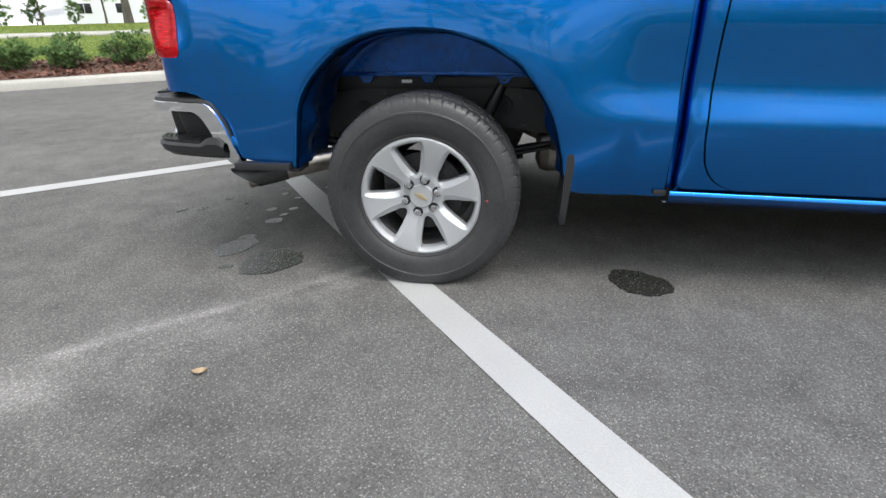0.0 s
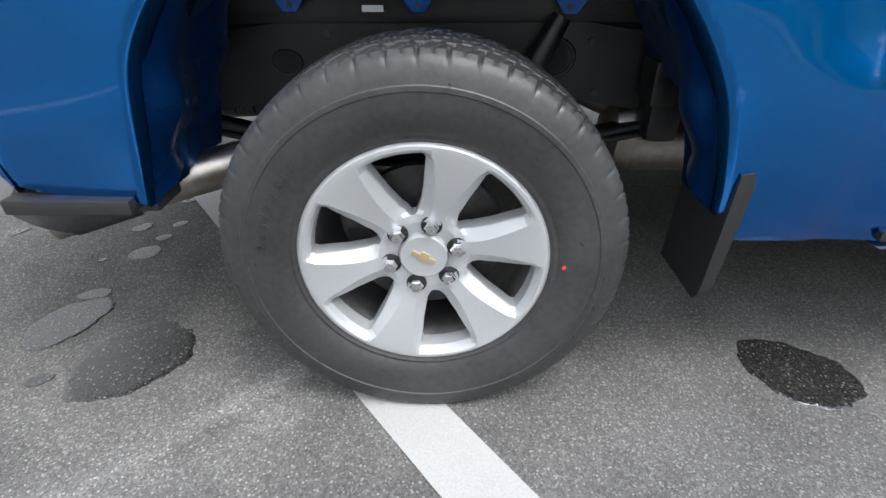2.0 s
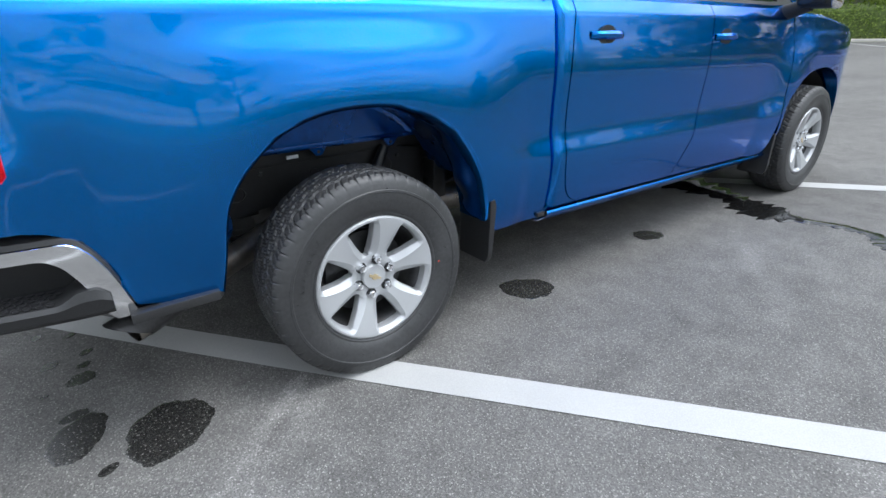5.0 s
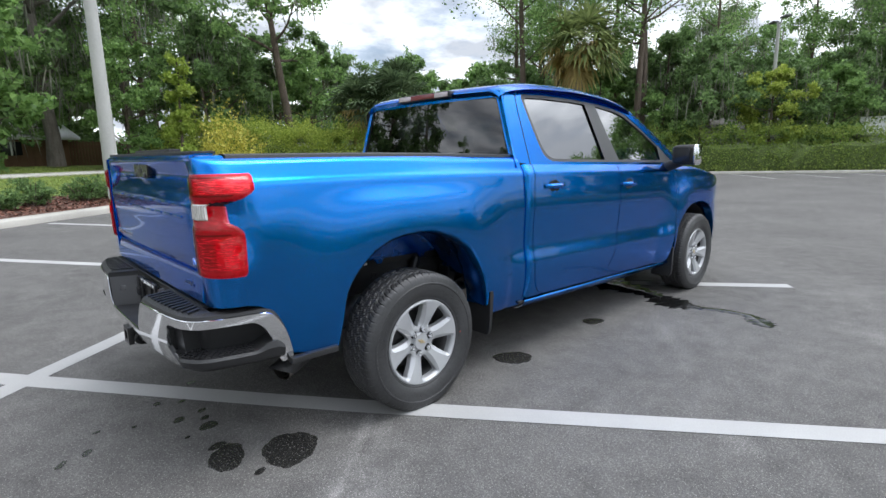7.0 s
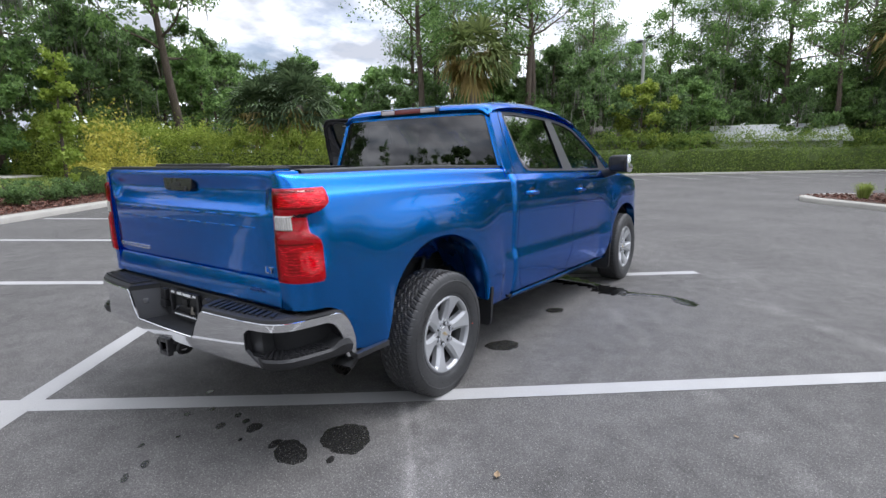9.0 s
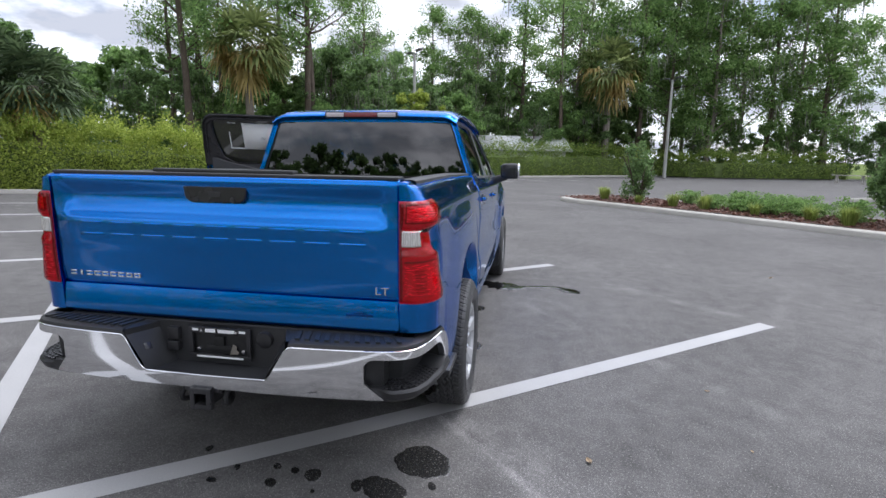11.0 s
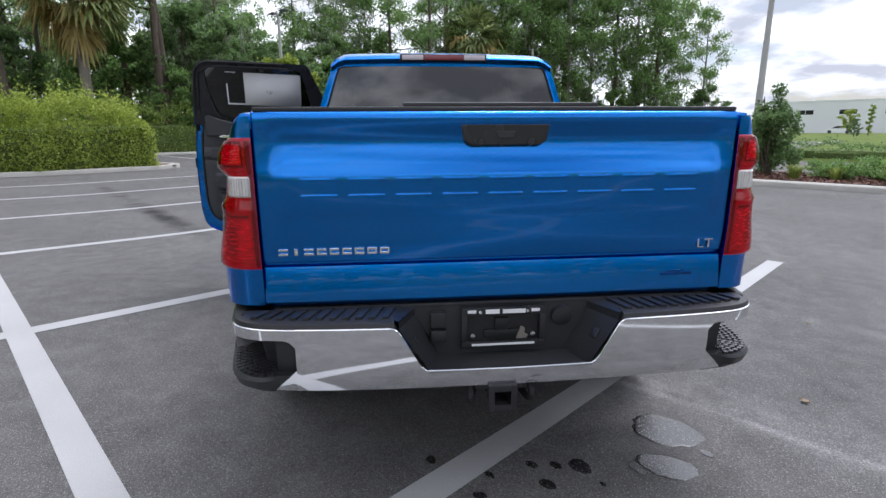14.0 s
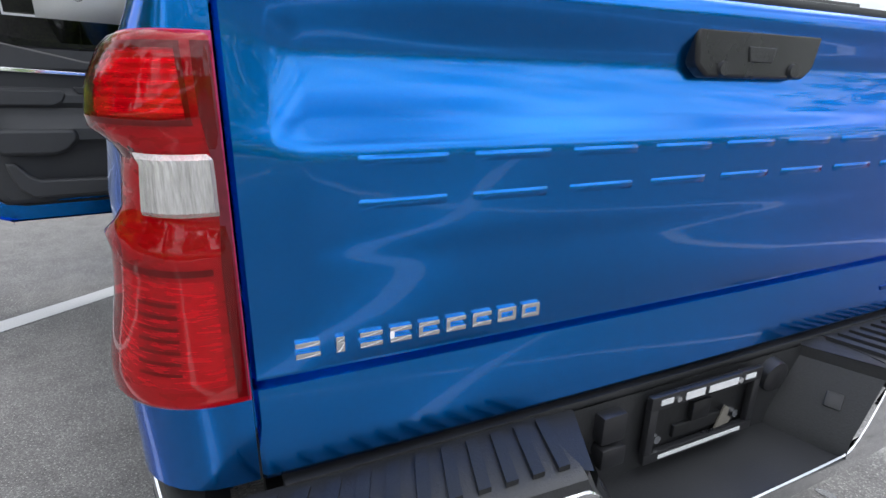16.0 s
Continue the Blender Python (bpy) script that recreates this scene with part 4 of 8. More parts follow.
for tr, u, v, turn, sc in (
        (oak, 25.5, -27.0, 2.0, 1.0), (oak, 25.0, -19.0, 1.0, 0.95), (far_oak, 0.0, -52.0, 3.0, 1.0), (tallt, 22.5, -16.5, 1.2, 0.85), (tall2, 14.0, -19.0, 2.2, 0.8),
        (tallt, 27.8, -16.5, 4.1, 0.8), (pine, 31.0, -22.0, 1.3, 0.9),
        (pine, 41.5, 2.8, 1.9, 0.98), (pine, 38.7, 10.2, 3.3, 1.0), (tallt, 44.0, 5.0, 2.0, 0.8), (pine, 40.5, 6.0, 5.0, 0.85), (pine, 45.0, 19.0, 0.8, 0.95),
        (oak, 50.0, 20.0, 5.2, 0.9), (tallt, 46.0, 27.0, 2.9, 0.95), (tall2, 44.0, 31.0, 0.9, 1.0), (pine, 35.0, 34.5, 2.3, 0.95), (tallt, 43.0, 36.0, 5.5, 1.24), (oak, 48.0, 33.0, 3.9, 1.0),
        (tall2, 38.0, 39.0, 4.4, 1.24), (tallt, 36.0, 46.0, 1.4, 1.30), (tall2, 34.0, 48.5, 2.7, 1.36), (tallt, 31.0, 51.0, 3.8, 1.30), (tall2, 29.5, 53.0, 0.2, 1.34), (tallt, 27.5, 54.5, 5.9, 1.24), (tall2, 25.5, 56.5, 1.7, 1.34), (tallt, 24.0, 58.0, 2.2, 1.12),
        (tall2, 20.8, 62.0, 5.0, 0.86), (tall2, 35.0, 52.0, 4.0, 1.36), (pine, 44.0, 46.0, 5.0, 1.24), (tall2, 25.0, 61.0, 2.6, 1.24), (tallt, 32.0, 45.5, 5.2, 1.12), (tall2, 40.0, 42.0, 3.0, 1.36)):
    again(tr, u, v, 0.0, turn, sc)
for i, (u, v) in enumerate(((19.0, -14.5), (22.0, -12.5), (29.5, -12.0), (13.0, -16.5), (31.0, -15.0), (33.5, -10.5), (35.0, -4.0), (36.5, 0.5), (38.5, 3.5), (38.0, 9.0), (36.2, 13.0), (37.5, 16.0), (43.0, 11.0), (44.0, 16.0), (39.0, 20.5), (42.5, 26.5), (39.0, 26.0), (42.5, 31.0), (37.5, 35.5), (37.0, 40.5), (35.0, 44.0),
                             (33.0, 47.0), (31.0, 49.0), (29.0, 51.5), (27.0, 53.5), (25.0, 56.0), (46.0, 23.0), (47.0, 29.0), (45.0, 38.0), (41.0, 45.0), (9.0, -22.0), (4.0, -26.0), (17.0, -20.0), (23.0, -24.0), (28.0, -26.0))):
    again(under if i % 3 else under2, u, v, 0.0, i * 1.7, (0.85 if v < 43 else 0.45) + 0.35 * abs(math.sin(i * 2.7)))
# woods farther off, round the whole lot
for i in range(48):
    a = i * 2.399
    if i in (5, 6, 7, 8, 10, 11, 12) or 17 <= i < 24:
        continue
    if i < 24:
        u, v = 50 + 16 * abs(math.sin(i * 1.3)), -25 + i * 3.6
    elif i < 38:
        u, v = -50 + (i - 24) * 6.0, -62 - 12 * abs(math.sin(i * 2.1))
    else:
        u, v = -75 - 10 * abs(math.sin(i)), -50 + (i - 38) * 11
    again((far_oak, far_tall, far_tall)[i % 3], u, v, 0.0, a, (0.75 + 0.3 * abs(math.sin(i * 3.1))) * (0.85 if 38 <= i < 48 else 0.55 if i >= 24 else 1.0))
for i in range(2, 26):
    again((far_under, far_under2)[i % 2], 46 + 7 * abs(math.sin(i * 1.9)), -14 + i * 2.6, 0.0, i * 1.1, 1.1 + 0.3 * abs(math.sin(i * 2.3)))
for i in range(14):
    again((far_under, far_under2)[i % 2], 12 + 1.6 * i, -27 - 5 * abs(math.sin(i * 1.9)), 0.2, i * 1.1, 1.1 + 0.3 * abs(math.sin(i * 2.3)))
for i in (0, 1, 3, 4, 7, 8, 9, 10, 11):
    again((under2, under)[i % 2], 33.8 + 2.2 * abs(math.sin(i * 2.9)), 12 + 2.9 * i, 0.1, i * 2.1, 0.75 + 0.25 * abs(math.sin(i * 1.3)))

# woods across the road behind the walk
for i, (az, dist) in enumerate(((-80, 42), (-86, 45), (-93, 41), (-100, 44), (-108, 46), (-116, 43))):
    _x, _y = dist * math.cos(radians(az)) - LOT.x, dist * math.sin(radians(az)) - LOT.y
    again((far_oak, far_tall)[i % 2], _x * _cu + _y * _su, _x * _su - _y * _cu, 0.1, i * 2.3, 0.95 + 0.15 * math.sin(i * 2.6))

# woods behind the walk, and the far tree line past the drive
for i in range(27):
    a, d = radians(148 + 3.3 * i), 44 + 7 * abs(math.sin(i * 1.7))
    _x, _y = d * math.cos(a) - LOT.x, d * math.sin(a) - LOT.y
    again((far_under, far_under2, far_under)[i % 3], _x * _cu + _y * _su, _x * _su - _y * _cu, -0.02, i * 1.9, 0.90 + 0.12 * abs(math.sin(i * 2.7)))
for i in range(18):
    a, d = radians(150 + 4.7 * i), 58 + 4 * abs(math.sin(i * 2.3))
    _x, _y = d * math.cos(a) - LOT.x, d * math.sin(a) - LOT.y
    again((far_under2, far_under)[i % 2], _x * _cu + _y * _su, _x * _su - _y * _cu, -0.02, i * 2.3, 1.0 + 0.12 * math.sin(i * 1.7))
for i in range(22):
    a, d = radians(-47.0 - 1.25 * i), 150 + 22 * abs(math.sin(i * 2.1))
    _x, _y = d * math.cos(a) - LOT.x, d * math.sin(a) - LOT.y
    again((far_under, far_under2)[i % 2], _x * _cu + _y * _su, _x * _su - _y * _cu, -0.02, i * 1.3, 1.15 + 0.4 * abs(math.sin(i * 1.9)))
palm = build_palm(31, 6.6, 2.8, "cabbage palm with dry tan fronds hanging below its crown", 0.36, 0.22)
place(palm, 33.9, 6.9, 0.1, 0, 1.25)
palm_low = build_palm(32, 4.3, 2.4, "full dark green fan palm", 0.15, 0.2, M_FRONDDARK)
place(palm_low, 21.4, -2.5, 0.1, 0, 0.84)
again(palm_low, 21.5, -4.3, 0.1, 2.0, 0.8)
again(pine, 34.1, 10.8, 0.1, 0.9, 1.1)
again(pine, 34.5, 11.2, 0.1, 2.6, 1.15)
again(pine, 34.0, 3.3, 0.1, 4.0, 1.1)
again(palm_low, 38.2, -6.4, 0.1, 1.0, 1.35)
again(palm, 33.9, 39.3, 0.1, 2.0, 1.45)
for i, (u, v) in enumerate(((22.0, 58.5), (27.0, 58.0), (20.0, 60.5), (33.0, 52.5), (18.5, 63.0))):
    again((under, under2)[i % 2], u, v, 0.0, i * 1.3, 0.5 + 0.2 * abs(math.sin(i * 2.3)))

# ------------------------------------------------------------------ the pickup truck
truck = empty("pickup_truck", "blue metallic four-door pickup truck with chrome bumper, parked across a line", "pickup truck")

WHEELBASE = 3.745
GAP_X = 0.955        # rear end of the cab, front end of the bed


def arch_curve(cx, scale=1.0):
    """Smooth outline of a wheel arch, from its rear foot over the top to its front foot."""
    xs = (-0.535, -0.525, -0.51, -0.48, -0.43, -0.37, -0.28, -0.15, 0.0, 0.14, 0.26, 0.37, 0.455, 0.518, 0.55, 0.560, 0.565)
    zs = (0.505, 0.55, 0.62, 0.765, 0.85, 0.91, 0.975, 1.018, 1.03, 1.018, 0.98, 0.92, 0.83, 0.72, 0.60, 0.55, 0.505)
    out = []
    for i in range(len(xs) - 1):
        q = [max(i - 1, 0), i, i + 1, min(i + 2, len(xs) - 1)]
        for k in range(4):
            f = k / 4
            out.append(tuple(0.5 * (2 * a[q[1]] + (a[q[2]] - a[q[0]]) * f + (2 * a[q[0]] - 5 * a[q[1]] + 4 * a[q[2]] - a[q[3]]) * f * f + (3 * a[q[1]] - a[q[0]] - 3 * a[q[2]] + a[q[3]]) * f ** 3) for a in (xs, zs)))
    out.append((xs[-1], zs[-1]))
    return [(cx + x * scale, 0.505 + (z - 0.505) * scale) for x, z in out]


ARCH_R = arch_curve(0.0)
ARCH_F = arch_curve(WHEELBASE + 0.01, 0.97)


def arch_distance(x, z, curve):
    best = 9.0
    for (x0, z0), (x1, z1) in zip(curve, curve[1:]):
        dx, dz = x1 - x0, z1 - z0
        t = max(0.0, min(1.0, ((x - x0) * dx + (z - z0) * dz) / (dx * dx + dz * dz)))
        best = min(best, math.hypot(x - x0 - t * dx, z - z0 - t * dz))
    return best


PZ = (0.36, 0.42, 0.47, 0.53, 0.62, 0.70, 0.735, 0.80, 0.84, 0.95, 1.08, 1.18, 1.27, 1.325, 1.345, 1.39, 1.415, 1.432, 1.436)
PY = (0.885, 0.925, 0.948, 0.960, 0.972, 0.976, 0.972, 0.958, 0.954, 0.957, 0.963, 0.958, 0.949, 0.943, 0.932, 0.914, 0.904, 0.884, 0.862)
QY = (0.885, 0.925, 0.948, 0.962, 0.972, 0.976, 0.977, 0.978, 0.978, 0.978, 0.976, 0.968, 0.955, 0.947, 0.935, 0.915, 0.904, 0.884, 0.862)


def side_y(x, z):
    """Half width of the truck's flank."""
    band = float(step(0.42, 0.98, x)) * (1 - float(step(3.1, 3.4, x)))
    y = float(smooth_interp(z, PZ, PY)) * band + float(smooth_interp(z, PZ, QY)) * (1 - band)
    for curve in (ARCH_R, ARCH_F):
        if abs(x - curve[32][0]) < 0.8 and z < 1.25:
            d = arch_distance(x, z, curve)
            y += 0.024 * (1 - float(step(0.0, 0.42, d)))
    y += 0.003 * (1 - float(step(-0.95, -0.5, x))) * float(step(0.8, 1.0, z)) * (1 - float(step(1.25, 1.40, z)))
    # hollow beside the waist of the tail lamp
    if x < -0.88:
        y -= 0.030 * float(step(1.14, 1.18, z)) * (1 - float(step(1.235, 1.28, z))) * (1 - float(step(-0.975, -0.925, x)))
        y -= 0.024 * float(step(0.94, 1.10, z)) * (1 - float(step(1.13, 1.17, z))) * (1 - float(step(-0.98, -0.885, x)))
    if x > 3.9:
        y -= 0.16 * ((x - 3.9) / 0.75) ** 2.2
    return y


def low_bed(x):
    """Lower edge of the bed's flank."""
    if -0.535 <= x <= 0.565:
        return float(np.interp(x, [p[0] for p in ARCH_R], [p[1] for p in ARCH_R]))
    if x < -0.535:
        return float(np.interp(x, (-1.1, -0.93, -0.845, -0.80, -0.765, -0.70, -0.535), (0.81, 0.80, 0.755, 0.645, 0.535, 0.52, 0.505)))
    return float(np.interp(x, (0.565, 0.63, 0.95), (0.44, 0.425, 0.42)))


CORNER_X, TAIL_X, TAIL_Y = -0.965, -1.096, 0.8290


def corner_pt(q, z, out=0.0):
    """Rear corner of the bed: q 0..1 round the corner from flank to tailgate edge, past 1 none."""
    y0 = side_y(CORNER_X, z)
    a = min(q, 0.8) / 0.8 * math.pi / 2
    ry = y0 - 0.862
    x = CORNER_X - (CORNER_X - TAIL_X) * math.sin(a) - out * math.sin(a)
    y = y0 - ry * (1 - math.cos(a)) + out * math.cos(a)
    if q > 0.8:
        y = 0.862 - (q - 0.8) / 0.2 * (0.862 - TAIL_Y)
    # lean of the tail
    lean = 0.018 * float(step(0.8, 1.1, z)) - 0.01
    return x - lean * math.sin(a) * 0.6, y, z


Z_TOP = [1.06, 1.12, 1.18, 1.23, 1.27, 1.30, 1.32, 1.332, 1.34, 1.35, 1.37, 1.39, 1.405, 1.418, 1.427, 1.433, 1.436]


def bed_side(s):
    bm = bmesh.new()
    xs = sorted(set([round(p[0], 4) for p in ARCH_R] + [round(x, 4) for x in np.arange(-0.95, 0.93, 0.035)] + [0.93, GAP_X - 0.010, -0.535 - 0.004, 0.565 + 0.004, -0.87, -0.845, -0.82, -0.80, -0.765, -0.7]), reverse=True)
    cols = []
    for x in xs:
        zl = low_bed(x)
        zs = [zl + (1.06 - zl) * (k / 16) ** 1.0 for k in range(16)] + Z_TOP
        col = [(x, s * side_y(x, z), z) for z in zs]
        cols.append(col)
    for q in (0.0, 0.1, 0.2, 0.3, 0.4, 0.5, 0.6, 0.7, 0.8, 0.9, 1.0):
        zl = 0.805
        zs = [zl + (1.06 - zl) * k / 16 for k in range(16)] + Z_TOP
        cols.append([(p[0], s * p[1], p[2]) for p in (corner_pt(q, z) for z in zs)])
    cols.append([(p[0] + 0.05, p[1] + s * 0.002, p[2]) for p in cols[-1]])
    # turned-in front edge
    first = [(GAP_X - 0.006, p[1] - s * 0.006, p[2]) for p in cols[0]]
    inner = [(GAP_X - 0.007, p[1] - s * 0.06, p[2]) for p in cols[0]]
    add_grid(bm, [inner, first] + cols)
    # lip of the wheel arch, turned inwards
    lip = [[(x, s * (side_y(x, z) + 0.0), z) for x, z in ARCH_R], [(x * 0.985, s * (side_y(x, z) - 0.012), z - 0.014) for x, z in ARCH_R], [(x * 0.985, s * 0.80, z - 0.016) for x, z in ARCH_R]]
    add_grid(bm, lip)
    bmesh.ops.remove_doubles(bm, verts=bm.verts[:], dist=0.0004)
    return part("bed_side", bm, M_PAINT, truck, rake=True, angle=50)


def wheel_well(s):
    """Inner panel, flange with bolts, and the tub round the wheel, in shade-darkened blue."""
    bm = bmesh.new()
    rows = []
    for y, k in ((0.80, 1.0), (0.66, 1.0), (0.63, 0.99)):
        rows.append([(x * 0.985 * k, s * y, max(z - 0.016, 0.5 if x < 0 else 0.68)) for x, z in ARCH_R])
    rows.append([(x * 0.95, s * 0.625, max(0.84, z - 0.03)) for x, z in ARCH_R])
    add_grid(bm, rows)
    add_box(bm, -0.50, 0.50, s * 0.612 - 0.004, s * 0.612 + 0.004, 0.845, 1.0)
    w = part("wheelhouse", bm, M_INNER, truck, "inner wheelhouse, body blue darkened for its shade", rake=True, angle=50)
    bm = bmesh.new()
    add_box(bm, -0.50, 0.50, s * 0.60 - 0.02, s * 0.60 + 0.025, 0.826, 0.846, 0.003)
    for x in (-0.30, -0.02, 0.31):
        add_prism(bm, [(-0.035, 0), (0.035, 0), (0.014, -0.03), (-0.014, -0.03)], 0.012, Matrix.Translation((x, s * 0.62, 0.828)) @ Matrix.Rotation(radians(90), 4, 'X'))
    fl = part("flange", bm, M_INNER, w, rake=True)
    for x in (-0.30, -0.02, 0.31):
        bm = bmesh.new()
        add_tube(bm, [(x, s * 0.615, 0.812), (x, s * 0.634, 0.812)], 0.007, 6)
        part("bolt", bm, M_BRAKE, w, rake=True)
    # liner behind the flank, front and rear of the wheel
    bm = bmesh.new()
    for sx in (-1, 1):
        half = sorted([(z, x) for x, z in ARCH_R if x * sx > 0.2])
        bm = bmesh.new()
        rows = []
        for y in frange(0.62 if sx < 0 else 0.83, 0.955, 14):
            row = []
            for z in frange(0.49 + 0.40 * (0.955 - y), 0.93, 26):
                x = float(np.interp(z, [p[0] for p in half], [p[1] for p in half]))
                deep = float(step(0.955, 0.90, y)) if y > 0.9 else 1.0
                wave = 0.010 * math.sin(z * 22 + y * 6) + 0.006 * math.sin(z * 41 - y * 15) + 0.008 * math.sin(y * 30)
                row.append((x * 0.985 - sx * (0.004 + (0.014 + wave) * deep), s * y, z))
            rows.append(row)
        add_grid(bm, rows)
        # the dark blue holds the shade inside the arch as well as overspray
        part("inner_panel", bm, M_INNER, truck, "inner lip of the wheel arch, its shade put into the dark blue", rake=True)


def lamp_xmax(z):
    return float(np.interp(z, (0.932, 0.95, 1.09, 1.125, 1.165, 1.24, 1.285, 1.30, 1.355, 1.372), (-0.965, -0.950, -0.942, -0.946, -0.986, -0.988, -0.900, -0.884, -0.881, -0.892)))


def lamp_point(f, z, out):
    """f 0..1 from the tailgate edge to the lamp's outer end on the flank."""
    xm = lamp_xmax(z)
    # arc length bookkeeping: the corner counts 0.2, the flank its true length
    flank = max(0.0, xm - CORNER_X)
    back = max(0.0, CORNER_X - xm)
    corner = 0.20
    total = corner + flank - back * 1.25
    d = f * total
    if d <= corner:
        x, y, _ = corner_pt(1.0 - d / corner, z, out)
        if 1.0 - d / corner > 0.8:
            x -= out * 0
        return x, y, z
    x = CORNER_X + (d - corner)
    return x, side_y(x, z) + out, z


def tail_lamp(s):
    zs = [0.935, 0.94, 0.95, 0.98, 1.02, 1.06, 1.09, 1.108, 1.125, 1.145, 1.165, 1.18, 1.20, 1.225, 1.24, 1.252, 1.262, 1.272, 1.285, 1.292, 1.30, 1.32, 1.34, 1.355, 1.365, 1.37]
    fs = frange(0, 1, 20)

    def sheet(out, edge, ribs=0.0):
        rows = []
        for z in zs:
            ez = min(1.0, (z - 0.935) / 0.012, (1.37 - z) / 0.012)
            row = []
            for f in fs:
                ef = min(1.0, f / 0.04, (1 - f) / 0.05)
                k = math.sqrt(max(0.0, min(ez, ef)))
                o = edge + (out - edge) * k
                if ribs:
                    o += ribs * (math.sin(z * 420) * 0.5 + math.sin(f * 60) * 0.3) * k
                # waist facet
                o -= (0.0 if ribs else 0.009) * float(step(1.14, 1.17, z)) * (1 - float(step(1.25, 1.275, z))) * k
                x, y, zz = lamp_point(f, z, o)
                row.append((x, s * y, zz))
            rows.append(row)
        return rows

    bm = bmesh.new()
    add_grid(bm, sheet(0.003, 0.002, 0.0015))
    lamp = part("tail_lamp", bm, M_REDIN, truck, "red tail lamp with a clear reversing lens", rake=True)
    bm = bmesh.new()
    add_grid(bm, sheet(0.015, 0.0))
    part("lens", bm, M_LENS, lamp, "glossy red lens", rake=True, angle=60)
    # inner reflector cups behind the lens
    for z0, z1, f0, f1 in ((1.285, 1.352, 0.15, 0.93), (0.965, 1.105, 0.14, 0.86)):
        bm = bmesh.new()
        rows = []
        n = 14
        for i in range(n + 1):
            z = z0 + (z1 - z0) * i / n
            rows.append([(lambda p: (p[0], s * p[1], p[2]))(lamp_point(f0 + (f1 - f0) * j / 10, z, 0.0045 + 0.0012 * (i % 2))) for j in range(11)])
        add_grid(bm, rows)
        part("reflector", bm, M_LAMPIN, lamp, rake=True, angle=20)
    # dark band beside the tailgate, and a squared light guide round the upper reflector
    bm = bmesh.new()
    add_grid(bm, [[(lambda p: (p[0], s * p[1], p[2]))(lamp_point(f, z, 0.0065)) for f in (0.012, 0.05, 0.09)] for z in frange(0.945, 1.36, 24)])
    part("edge_band", bm, M_REDRIB, lamp, "dark red edge band", rake=True)
    for f0, f1, z0, z1 in ((0.13, 0.74, 1.352, 1.359), (0.13, 0.74, 1.277, 1.283), (0.13, 0.155, 1.283, 1.352), (0.14, 0.80, 1.112, 1.120)):
        bm = bmesh.new()
        add_grid(bm, [[(lambda p: (p[0], s * p[1], p[2]))(lamp_point(f0 + (f1 - f0) * j / 10, z0 + (z1 - z0) * h, 0.0085)) for j in range(11)] for h in (0, 1)])
        part("light_guide", bm, M_REDRIB, lamp, rake=True)
    # dark light-guide bars across the lower lens, a dark frame in the upper one
    for z0, n, dz, f0, f1 in ((0.985, 7, 0.015, 0.34, 0.56),):
        for k in range(n):
            bm = bmesh.new()
            add_grid(bm, [[(lambda p: (p[0], s * p[1], p[2]))(lamp_point(f0 + (f1 - f0) * j / 10, z0 + dz * k + h, 0.0085)) for j in range(11)] for h in (0, 0.0045)])
            part("light_guide", bm, M_REDRIB, lamp, rake=True)
    bm = bmesh.new()
    rows = []
    for i in range(13):
        z = 1.18 + 0.068 * i / 12
        row = []
        for j in range(19):
            e = min(1.0, i / 1.0, (12 - i) / 1.0, j / 1.0, (18 - j) / 1.0)
            p = lamp_point(0.08 + 0.56 * j / 18, z, 0.006 + (0.0045 + 0.0016 * (j % 2)) * e)
            row.append((p[0], s * p[1], p[2]))
        rows.append(row)
    add_grid(bm, rows)
    part("reverse_lens", bm, M_REVERSE, lamp, "ribbed clear white reversing lens", rake=True, angle=25)


TZ = (0.80, 0.815, 0.88, 0.936, 0.943, 0.948, 0.955, 1.0, 1.05, 1.09, 1.105, 1.12, 1.135, 1.15, 1.18, 1.245, 1.262, 1.28, 1.30, 1.32, 1.345, 1.36, 1.385, 1.41, 1.43, 1.448, 1.455, 1.456)
TX = (-1.092, -1.104, -1.096, -1.0865, -1.074, -1.074, -1.088, -1.0960, -1.0995, -1.1016, -1.1029, -1.1052, -1.1074, -1.1086, -1.1100, -1.1125, -1.1055, -1.0950, -1.0868, -1.0812, -1.0768, -1.0762, -1.086, -1.100, -1.106, -1.098, -1.078, -1.03)
TXE = (-1.092, -1.104, -1.096, -1.0865, -1.074, -1.074, -1.088, -1.0940, -1.0960, -1.0970, -1.0974, -1.0978, -1.0982, -1.0986, -1.0993, -1.10, -1.10, -1.10, -1.10, -1.10, -1.10, -1.10, -1.10, -1.102, -1.102, -1.096, -1.078, -1.03)


def tail_x(y, z):
    k = 1 - float(step(0.735, 0.80, abs(y)))
    a = float(smooth_interp(z, TZ, TX))
    b = float(smooth_interp(z, TZ, TXE))
    return a * k + b * (1 - k) + 0.005 * (y / 0.82) ** 2


